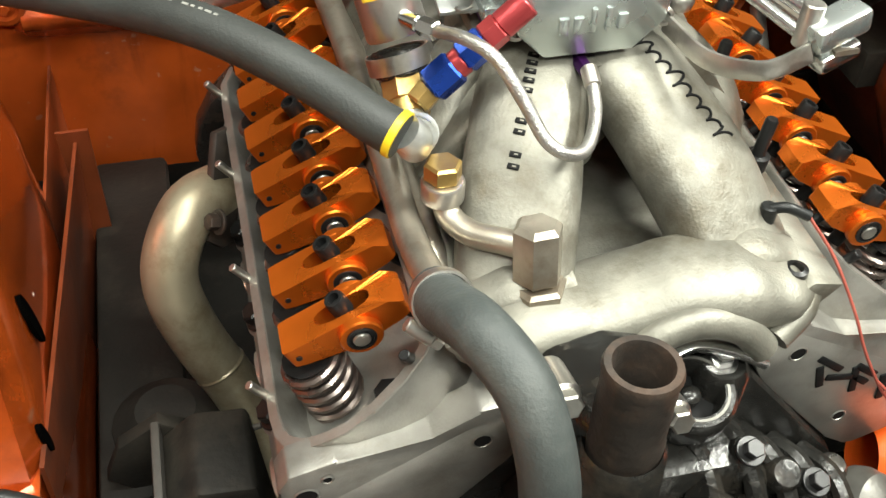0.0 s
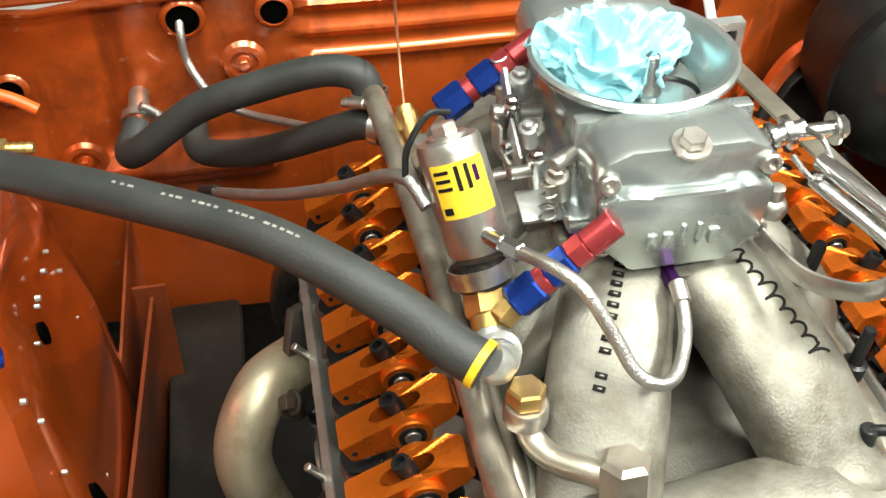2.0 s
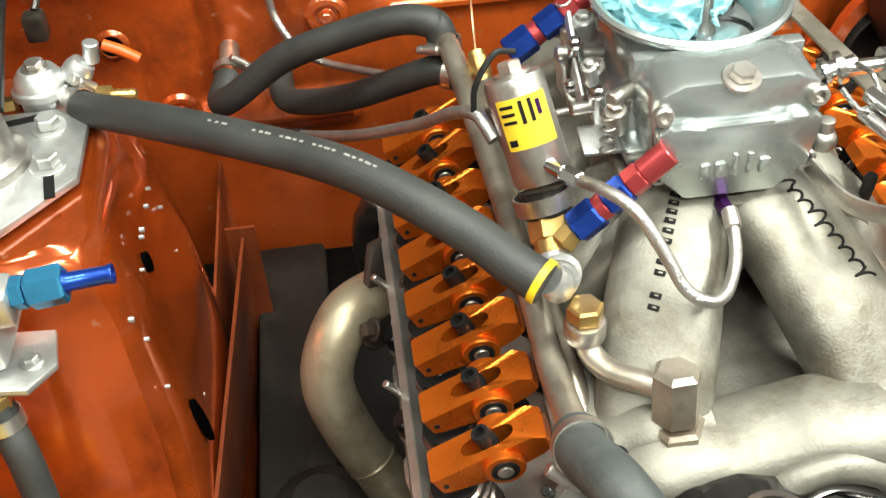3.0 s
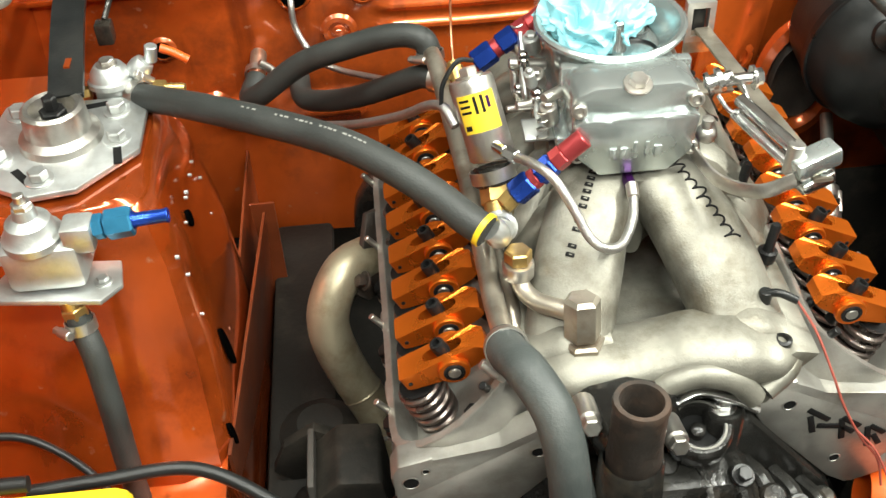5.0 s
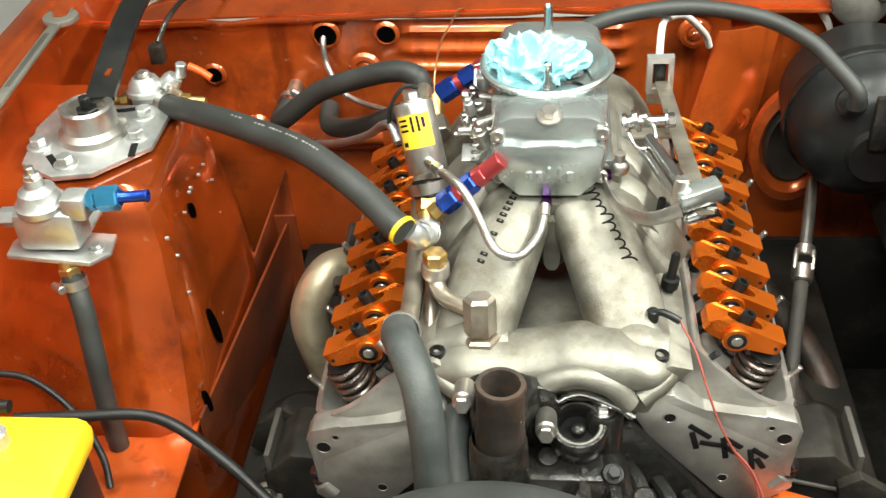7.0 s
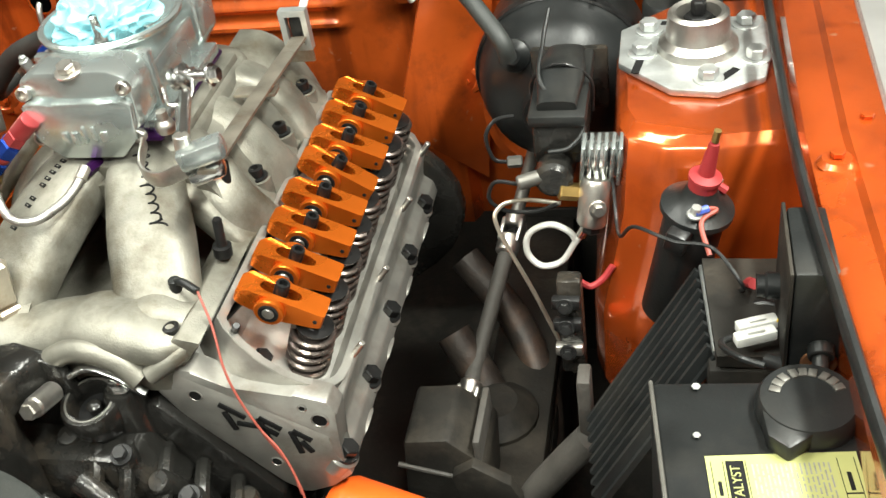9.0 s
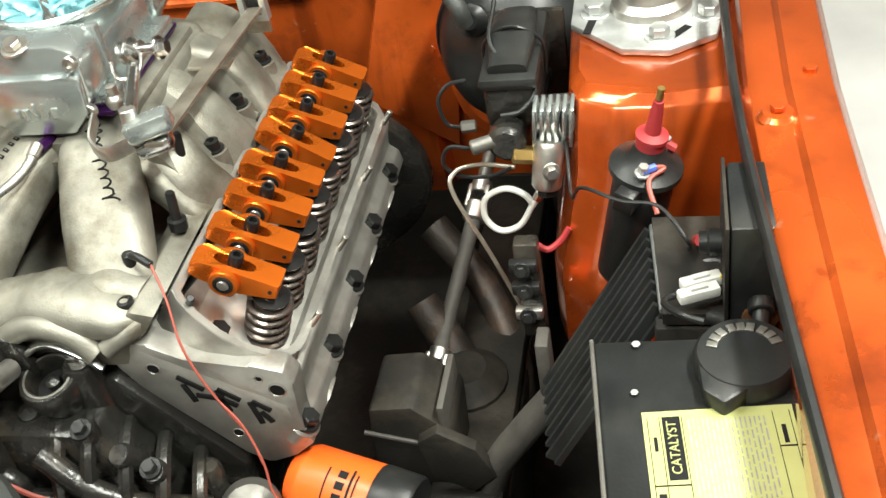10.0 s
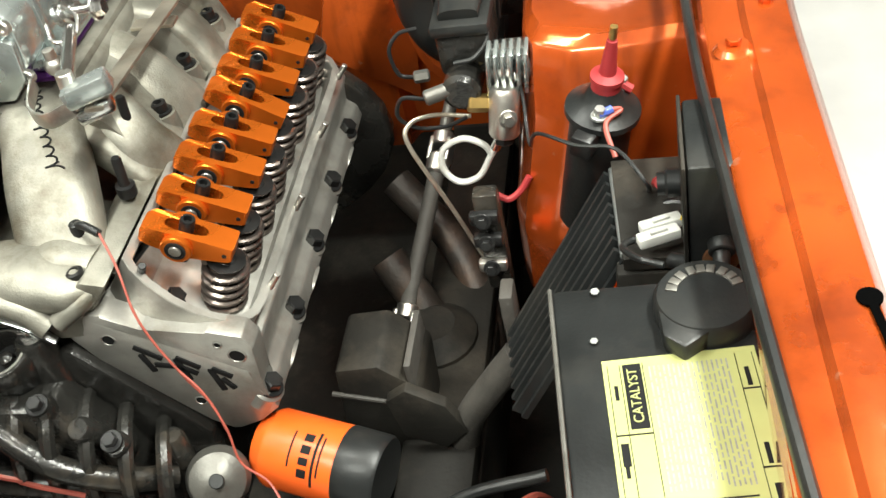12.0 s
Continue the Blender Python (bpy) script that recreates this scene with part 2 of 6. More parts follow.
def add_sweep(bm, path, section, closed=False):
    """Sweeps section(k, n) -> list of (u, v) along path; caps the ends."""
    n = len(path)
    rings, ref = [], None
    for i, q in enumerate(path):
        d = (path[(i + 1) % n if closed else min(i + 1, n - 1)] - path[i - 1 if closed else max(i - 1, 0)]).normalized()
        if ref is None:
            ref = V((0, 0, 1)) if abs(d.z) < 0.9 else V((0, 1, 0))
        side = d.cross(ref).normalized()
        ref = side.cross(d).normalized()
        rings.append([bm.verts.new(q + side * u + ref * v) for u, v in section(i, n)])
    s = len(rings[0])
    for i in range(n if closed else n - 1):
        a, b = rings[i], rings[(i + 1) % n]
        for k in range(s):
            bm.faces.new((a[k], a[(k + 1) % s], b[(k + 1) % s], b[k]))
    if not closed:
        bm.faces.new(rings[0])
        bm.faces.new(list(reversed(rings[-1])))
    return bm


def circle(r, seg=14):
    pts = [(r * math.cos(2 * math.pi * k / seg), r * math.sin(2 * math.pi * k / seg)) for k in range(seg)]
    return lambda i, n: pts


def hose(pts, r, seg=14, n=10, closed=False):
    return add_sweep(bmesh.new(), spline(pts, n), circle(r, seg), closed)


def add_hose(bm, pts, r, seg=14, n=10):
    return add_sweep(bm, spline(pts, n), circle(r, seg))


def rounded(w, h, e=3.2, seg=24):
    out = []
    for k in range(seg):
        a = 2 * math.pi * k / seg
        c, s = math.cos(a), math.sin(a)
        out.append((w / 2 * math.copysign(abs(c) ** (2 / e), c), h / 2 * math.copysign(abs(s) ** (2 / e), s)))
    return out


def loft(pts, sizes, e=3.0, n=8, seg=24):
    """A duct along pts whose width and height run through sizes."""
    path = spline(pts, n)
    k = len(sizes) - 1

    def sec(i, m):
        t = i / (m - 1) * k
        j = min(int(t), k - 1)
        f = t - j
        f = f * f * (3 - 2 * f)
        w, h = (sizes[j][c] * (1 - f) + sizes[j + 1][c] * f for c in (0, 1))
        return rounded(w, h, e, seg)

    return add_sweep(bmesh.new(), path, sec)


def add_prism(bm, poly, a, b, m, bevel=0.0):
    """Extrudes a polygon of (u, v) in m's xy plane from height a to b."""
    lo = [bm.verts.new(m @ V((u, v, a))) for u, v in poly]
    hi = [bm.verts.new(m @ V((u, v, b))) for u, v in poly]
    n = len(poly)
    fs = [bm.faces.new(list(reversed(lo))), bm.faces.new(hi)]
    for k in range(n):
        fs.append(bm.faces.new((lo[k], lo[(k + 1) % n], hi[(k + 1) % n], hi[k])))
    if bevel:
        bmesh.ops.bevel(bm, geom=list({e for f in fs for e in f.edges}), offset=bevel, segments=2, affect="EDGES", profile=0.5)
    return bm


def prism(poly, a, b, m=None, bevel=0.0):
    return add_prism(bmesh.new(), poly, a, b, m or Matrix(), bevel)


def add_ring_prism(bm, outer, inner, a, b, m):
    """A wall between two outlines of equal count."""
    n = len(outer)
    o0, o1 = [[bm.verts.new(m @ V((u, v, h))) for u, v in outer] for h in (a, b)]
    i0, i1 = [[bm.verts.new(m @ V((u, v, h))) for u, v in inner] for h in (a, b)]
    for k in range(n):
        j = (k + 1) % n
        bm.faces.new((o0[k], o0[j], o1[j], o1[k]))
        bm.faces.new((i0[j], i0[k], i1[k], i1[j]))
        bm.faces.new((o1[k], o1[j], i1[j], i1[k]))
        bm.faces.new((o0[j], o0[k], i0[k], i0[j]))
    return bm


XZ = Matrix(((1, 0, 0, 0), (0, 0, -1, 0), (0, 1, 0, 0), (0, 0, 0, 1)))  # (u, v, w) -> x = u, z = v, y = -w


def slab_grid(corners, nu, nv, thick, bumpf=None):
    """A sheet between four corners (a, b, c, d in order round it), shaped by bumpf(u, v) along its normal."""
    a, b, c, d = [V(q) for q in corners]
    nrm = (b - a).cross(d - a).normalized()
    bm = bmesh.new()
    top, low = {}, {}
    for i in range(nu + 1):
        for j in range(nv + 1):
            u, v = i / nu, j / nv
            q = a * (1 - u) * (1 - v) + b * u * (1 - v) + c * u * v + d * (1 - u) * v
            h = bumpf(u, v) if bumpf else 0
            top[i, j] = bm.verts.new(q + nrm * h)
            low[i, j] = bm.verts.new(q + nrm * (h - thick))
    for i in range(nu):
        for j in range(nv):
            bm.faces.new((top[i, j], top[i + 1, j], top[i + 1, j + 1], top[i, j + 1]))
            bm.faces.new((low[i, j], low[i, j + 1], low[i + 1, j + 1], low[i + 1, j]))
    for i in range(nu):
        bm.faces.new((top[i, 0], low[i, 0], low[i + 1, 0], top[i + 1, 0]))
        bm.faces.new((top[i, nv], top[i + 1, nv], low[i + 1, nv], low[i, nv]))
    for j in range(nv):
        bm.faces.new((top[0, j], top[0, j + 1], low[0, j + 1], low[0, j]))
        bm.faces.new((top[nu, j], low[nu, j], low[nu, j + 1], top[nu, j + 1]))
    return bm


def add_bolt(bm, p, n, r=0.008, h=0.008, washer=True):
    """A hex bolt head at p along n."""
    p, n = V(p), V(n).normalized()
    if washer:
        add_cyl(bm, p - n * 0.001, p + n * 0.0022, r * 1.5, 18, 0.0006)
    add_hex(bm, p + n * 0.002, p + n * (0.002 + h), r, r * 0.12)
    return bm


def bolt(p, n, r=0.008, h=0.008, washer=True):
    return add_bolt(bmesh.new(), p, n, r, h, washer)


def clamp(bm, p, d, r, w=0.010):
    """A worm-drive band round a hose at p, along d, with its screw."""
    p, d = V(p), V(d).normalized()
    a, b = p - d * w / 2, p + d * w / 2
    add_lathe(bm, [(r, 0), (r + 0.0016, 0), (r + 0.0016, w), (r, w), (r, 0)], axis_m(a, b), 28)
    side = d.orthogonal().normalized()
    q = p + side * (r + 0.005)
    t = d.cross(side)
    add_cyl(bm, q - t * 0.011, q + t * 0.009, 0.0052, 10, 0.001)
    add_hex(bm, q + t * 0.009, q + t * 0.016, 0.0045, 0.0006)
    return bm


def text_mesh(body, size, m, name, material, parent, depth=0.0004):
    cu = bpy.data.curves.new(name, "FONT")
    cu.body, cu.size, cu.extrude, cu.align_x, cu.align_y = body, size, depth, "CENTER", "CENTER"
    tmp = new(name, cu)
    me = bpy.data.meshes.new_from_object(tmp.evaluated_get(bpy.context.evaluated_depsgraph_get()))
    bpy.data.objects.remove(tmp)
    bpy.data.curves.remove(cu)
    me.transform(m)
    me.materials.clear()
    me.materials.append(material)
    ob = new(name, me)
    if parent is not None:
        ob.parent = parent
        if parent.type == "EMPTY":
            ob.matrix_parent_inverse = Matrix.Translation(parent.location).inverted()
    return ob


# ---- garage shell ----
solo("floor", box((0, 0.3, -0.05), (9, 9, 0.1)), CONCRETE, "pale concrete garage floor under the car", "floor", kind="structure")
for nm, c, s in (("wall_north", (0, 4.85, 1.25), (9, 0.1, 2.5)), ("wall_south", (0, -4.25, 1.25), (9, 0.1, 2.5)),
                 ("wall_east", (2.6, 0.3, 1.25), (0.1, 9, 2.5)), ("wall_west", (-2.6, 0.3, 1.25), (0.1, 9, 2.5))):
    solo(nm, box(c, s), WALLP, "plain white painted garage wall", "wall", kind="structure")
solo("ceiling", box((0, 0.3, 2.56), (9, 9, 0.1)), WALLP, "plain white painted garage ceiling", "ceiling", kind="structure")


# ---- car body round the engine bay ----
car = thing("car_body", (0, 0.66, 0.3), "copper-orange painted car body around an open engine bay", "car body")


def bead(u, c, w):
    t = max(0.0, 1 - abs(u - c) / w)
    return t * t * (3 - 2 * t)


def fw_shape(u, v):
    x, z = -0.72 + 1.44 * u, 0.43 + 0.44 * v
    h = 0
    for zc in (0.79, 0.822, 0.853):
        h += 0.008 * bead(z, zc, 0.012) * (1 if -0.235 < x < 0.12 else 0)
    if -0.47 < x < -0.27:
        h += 0.018 * bead(z, 0.665, 0.035)
    if x > 0.27:
        h -= 0.03
    h += 0.004 * noise.noise(V((x * 6, z * 6, 1)))
    return h


part("firewall", slab_grid([(-0.72, 0.66, 0.43), (0.72, 0.66, 0.43), (0.72, 0.665, 0.87), (-0.72, 0.665, 0.87)], 120, 80, 0.003, fw_shape), PAINT_IN, car)
# cowl lip above the firewall
bm = bmesh.new()
add_sweep(bm, [V((-0.74 + 1.48 * k / 30, 0.655 + 0.01 * math.sin(k * 0.9) * (k % 5 == 0), 0.872 + 0.012 * math.sin(math.pi * k / 30))) for k in range(31)], lambda i, n: rounded(0.012, 0.008, 4, 10))
part("cowl_flange", bm, PAINT, car)
part("cowl_panel", slab_grid([(-0.75, 0.66, 0.878), (0.75, 0.66, 0.878), (0.75, 0.98, 0.93), (-0.75, 0.98, 0.93)], 30, 10, 0.003, lambda u, v: 0.012 * math.sin(math.pi * u) + 0.006 * bead(v, 0.35, 0.12)), PAINT, car)
for p in ((-0.483, 0.654, 0.687), (-0.293, 0.652, 0.797), (0.211, 0.652, 0.847), (0.285, 0.650, 0.70)):
    w = part("pressed_boss", lathe([(0.026, 0), (0.022, 0.005), (0.016, 0.006), (0.013, 0.002), (0, 0.002)], axis_m(p, (p[0], p[1] - 0.1, p[2]))), PAINT_IN, car)
    bm = bolt((p[0], p[1] - 0.002, p[2]), (0, -1, 0), 0.0065, 0.006)
    part("screw", bm, PAINT_IN, w)
for p, r in (((-0.54, 0.6555, 0.787), 0.013), ((-0.35, 0.6555, 0.853), 0.017), ((-0.255, 0.6555, 0.853), 0.014)):
    bm = lathe([(r, 0.0), (r, 0.003), (0, 0.0032)], axis_m(p, (p[0], p[1] - 0.1, p[2])))
    part("firewall_hole", bm, HOLE, car, "dark open hole")
    part("hole_rim", lathe([(r, 0), (r + 0.001, 0.005), (r + 0.005, 0.003), (r + 0.007, 0)], axis_m(p, (p[0], p[1] - 0.1, p[2]))), PAINT_IN, car)


def side_panels(sg):
    """Strut tower, apron and fender of one side; sg is -1 or 1."""
    X = lambda x: sg * x
    # tower: a box that widens downward, its front face leaning forward
    bm = bmesh.new()
    ring = []
    levels = ((0.872, 0.508, 0.20), (0.862, 0.496, 0.192), (0.80, 0.474, 0.165), (0.70, 0.456, 0.115), (0.60, 0.448, 0.06), (0.42, 0.440, 0.03))
    if sg > 0:
        levels = ((0.891, 0.536, 0.186), (0.880, 0.526, 0.174), (0.81, 0.521, 0.154), (0.74, 0.508, 0.140), (0.69, 0.497, 0.134), (0.60, 0.496, 0.126), (0.42, 0.57, 0.14))
    for z, xi, yf in levels:
        row = []
        for x, y in ((0.735, yf + 0.015), (0.62, yf), (xi + 0.05, yf + 0.004), (xi + 0.012, yf + 0.022), (xi, yf + 0.055), (xi - 0.004, 0.36), (xi + 0.008, 0.43), (xi + 0.05, 0.47), (0.735, 0.47)):
            row.append(bm.verts.new((X(x), y, z)))
        ring.append(row)
    for a, b in zip(ring, ring[1:]):
        for k in range(len(a) - 1):
            bm.faces.new((a[k], a[k + 1], b[k + 1], b[k]))
    bm.faces.new(ring[0])
    bmesh.ops.subdivide_edges(bm, edges=bm.edges[:], cuts=2, use_grid_fill=True)
    for v in bm.verts:
        v.co.x += 0.004 * noise.noise(v.co * 9)
        v.co.y += 0.004 * noise.noise(v.co * 9 + V((5, 0, 0)))
    tw = part("strut_tower", bm, PAINT, car)
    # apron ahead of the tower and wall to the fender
    # apron colour carries both its grime and the shade beside the tower
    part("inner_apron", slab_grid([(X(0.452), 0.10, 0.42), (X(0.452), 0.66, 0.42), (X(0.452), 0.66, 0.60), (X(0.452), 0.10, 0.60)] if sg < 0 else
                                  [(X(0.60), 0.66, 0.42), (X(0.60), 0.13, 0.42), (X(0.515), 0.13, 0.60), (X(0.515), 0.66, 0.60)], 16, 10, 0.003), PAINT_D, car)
    part("fender_wall", slab_grid([(X(0.738), -0.9, 0.45), (X(0.715), 0.9, 0.45), (X(0.692 if sg < 0 else 0.680), 0.9, 0.935), (X(0.74 if sg < 0 else 0.728), -0.9, 0.935)], 20, 8, 0.004), PAINT, car)
    part("apron_shelf", slab_grid([(X(0.44 if sg < 0 else 0.57), -0.9, 0.56), (X(0.74), -0.9, 0.56), (X(0.74), 0.12, 0.585), (X(0.452 if sg < 0 else 0.57), 0.12, 0.585)], 14, 14, 0.004, lambda u, v: 0.006 * noise.noise(V((u * 3, v * 5, sg)))), PAINT_IN, car)
    # fender top, bulging outward
    rows = []
    bm = bmesh.new()
    for i in range(31):
        y = -0.95 + 1.85 * i / 30
        xs = (0.702 if sg < 0 else 0.690) + 0.045 * max(0, (0.1 - y)) ** 1.1
        rows.append([bm.verts.new((X(xs + dx), y, z)) for dx, z in ((0.0, 0.925), (0.002, 0.942), (0.012, 0.947), (0.030, 0.947), (0.035, 0.952), (0.054, 0.953), (0.068, 0.950), (0.076, 0.940), (0.079, 0.90), (0.084, 0.75), (0.086, 0.5))])
    for a, b in zip(rows, rows[1:]):
        for k in range(len(a) - 1):
            bm.faces.new((a[k], a[k + 1], b[k + 1], b[k]))
    part("fender", bm, PAINT, car)
    for x, y in ((0.722, 0.06), (0.722, 0.26)) if sg < 0 else ((0.712, 0.055), (0.742, 0.112)):
        p = (X(x), y, 0.946)
        f = part("fender_boss", lathe([(0.016, 0), (0.012, 0.005), (0, 0.006)], Matrix.Translation(p)), PAINT, car)
        part("screw", bolt((p[0], p[1], p[2] + 0.004), (0, 0, 1), 0.006, 0.005, False), PAINT, f)
    return tw


for sg in (-1, 1):
    side_panels(sg)
# frame flange and slots on the passenger apron; flange and gusset colour includes shade
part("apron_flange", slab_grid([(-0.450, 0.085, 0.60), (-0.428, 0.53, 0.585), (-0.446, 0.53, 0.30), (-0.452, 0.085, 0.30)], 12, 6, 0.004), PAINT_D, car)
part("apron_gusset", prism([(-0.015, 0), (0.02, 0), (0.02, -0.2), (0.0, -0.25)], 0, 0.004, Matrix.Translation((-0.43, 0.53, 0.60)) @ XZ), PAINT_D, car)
for p, a, b in (((-0.4475, 0.20, 0.655), 0.030, 0.008), ((-0.470, 0.272, 0.793), 0.011, 0.007), ((-0.446, 0.115, 0.60), 0.018, 0.006)):
    m = Matrix.Translation(p) @ pose(0, 0, 0, 0, 82, 0) @ Matrix.Diagonal((a, b, 1, 1))
    part("apron_slot", lathe([(1, -0.002), (1, 0.002), (0, 0.0022)], m, 20), HOLE, car, "dark open slot")
for k in range(14):
    y, z = random.uniform(0.10, 0.40), random.uniform(0.62, 0.84)
    x = -0.446 - max(0, z - 0.6) * 0.10
    part("screw_tip", cyl((x - 0.003, y, z), (x + 0.0012, y, z), random.uniform(0.0014, 0.0026), 8), ZINC, car)
# rubber seal along the driver's fender
seal = solo("hood_seal", add_sweep(bmesh.new(), spline([(0.689, 0.62, 0.943), (0.689, 0.30, 0.945), (0.694, 0.06, 0.945), (0.708, -0.126, 0.945), (0.722, -0.282, 0.945), (0.742, -0.5, 0.945), (0.765, -0.8, 0.945)], 8),
     lambda i, n: rounded(0.009, 0.016, 2.5, 10)), BLACK, "black rubber weather seal along the fender edge", "seal")
nudge((-0.012, 0, 0.002), seal)
m = Matrix.Translation((0.768, -0.243, 0.9532)) @ pose(0, 0, 0, 0, 0, 8)
part("keyhole_slot", add_box(lathe([(0.0075, -0.001), (0.0075, 0.0008), (0, 0.0008)], m @ Matrix.Translation((0, 0.018, 0))), (0, -0.004, 0.0002), (0.005, 0.04, 0.0014), m), HOLE, car, "dark keyhole slot")


# ---- strut plates ----
def strut_plate(sg):
    up = 0.015 if sg > 0 else 0.0
    t = thing("strut_plate", (sg * 0.595, 0.30, 0.874 + up), "grey zinc-plated strut tower plate with four bolts", "strut plate", "strut plates")
    m = Matrix.Translation((sg * 0.595 + (0.012 if sg > 0 else 0), 0.305 if sg < 0 else 0.336, 0.877 + up)) @ Matrix.Diagonal((sg if sg < 0 else 0.94, 1 if sg < 0 else 0.94, 1, 1))
    poly = [(-0.085, 0.03), (-0.075, 0.085), (0.06, 0.085), (0.088, 0.06), (0.088, -0.02), (0.03, -0.082), (-0.02, -0.09), (-0.07, -0.06)]
    poly = [(-u, v) for u, v in poly][::-1]
    bm = prism(poly, 0, 0.008, m, 0.002)
    pl = part("plate", bm, ZINC, t)
    part("bearing_cup", lathe([(0.046, 0.008), (0.044, 0.016), (0.036, 0.022), (0.034, 0.048), (0.030, 0.051), (0.025, 0.049), (0.023, 0.032), (0, 0.032)], m @ Matrix.Translation((0, 0.012, 0)), 32), STEEL, t)
    part("strut_nut", add_hex(add_hex(bmesh.new(), m @ V((0, 0.012, 0.03)), m @ V((0, 0.012, 0.046)), 0.015), m @ V((0, 0.012, 0.046)), m @ V((0, 0.012, 0.062)), 0.008), BLKSTEEL, t)
    for u, v in ((0.055, 0.062), (-0.055, 0.055), (0.062, -0.02), (-0.062, 0.0), (0.01, -0.062)):
        part("bolt", bolt(m @ V((u, v, 0.008)), (0, 0, 1), 0.0105, 0.011), ZINC, t)
    for u, v, w in ((0.03, -0.055, 0.9), (-0.025, 0.07, -0.2), (-0.066, -0.028, 1.4)):
        part("slot", box((0, 0, 0.0082), (0.034, 0.009, 0.001), m @ Matrix.Translation((u, v, 0)) @ pose(0, 0, 0, 0, 0, math.degrees(w))), INK, pl)
    return t


for sg in (-1, 1):
    strut_plate(sg)
# braces from the towers to the cowl
for pts, mtl in (([(-0.583, 0.335, 0.925), (-0.604, 0.52, 0.945), (-0.612, 0.70, 0.955)], BLACK), ([(0.612, 0.36, 0.925), (0.624, 0.55, 0.945), (0.628, 0.72, 0.955)], BLACK)):
    t = thing("tower_brace", pts[0], "black slotted steel brace running back to the cowl", "brace", "tower braces")
    b = part("bar", add_sweep(bmesh.new(), spline(pts, 6), lambda i, n: [(-0.019, -0.004), (-0.015, -0.004), (-0.013, 0.0), (0.013, 0.0), (0.015, -0.004), (0.019, -0.004), (0.019, 0.003), (-0.019, 0.003)]), mtl, t)
    for f in (0.15, 0.5, 0.8):
        q = V(pts[0]).lerp(V(pts[2]), f)
        part("slot", box((0, 0, 0.0045), (0.007, 0.018, 0.003), Matrix.Translation(q)), PAINT, b)

# ---- cylinder heads ----
CO, SI = 0.805, 0.593


def bank(side, dy):
    """The space of one valve cover rail: x outward along it, z square to it."""
    if side > 0:
        return Matrix(((CO, 0, SI, 0.150), (0, 1, 0, dy), (-SI, 0, CO, 0.807), (0, 0, 0, 1)))
    return Matrix(((-CO, 0, -SI, -0.150), (0, -1, 0, dy), (-SI, 0, CO, 0.807), (0, 0, 0, 1)))


def outline(inset):
    """Rail outline in (s, y), offset inward: straight inner edge, swept round front end."""
    pts = [(0, 0.010), (0, 0.440), (0.010, 0.452), (0.098, 0.455), (0.126, 0.448), (0.139, 0.432), (0.141, 0.40), (0.1405, 0.20), (0.1415, 0.028)]
    pts += [(0.139, 0.010), (0.132, -0.003), (0.120, -0.012), (0.104, -0.0178), (0.082, -0.0215), (0.057, -0.0190), (0.030, -0.0105), (0.010, 0.0)]
    out, n = [], len(pts)
    for k in range(n):
        a, b, c = V(pts[k - 1]), V(pts[k]), V(pts[(k + 1) % n])
        e1, e2 = (b - a).normalized(), (c - b).normalized()
        n1, n2 = V((e1.y, -e1.x)), V((e2.y, -e2.x))
        m = (n1 + n2).normalized()
        out.append(tuple(b + m * inset / max(0.5, m.dot(n1))))
    return out


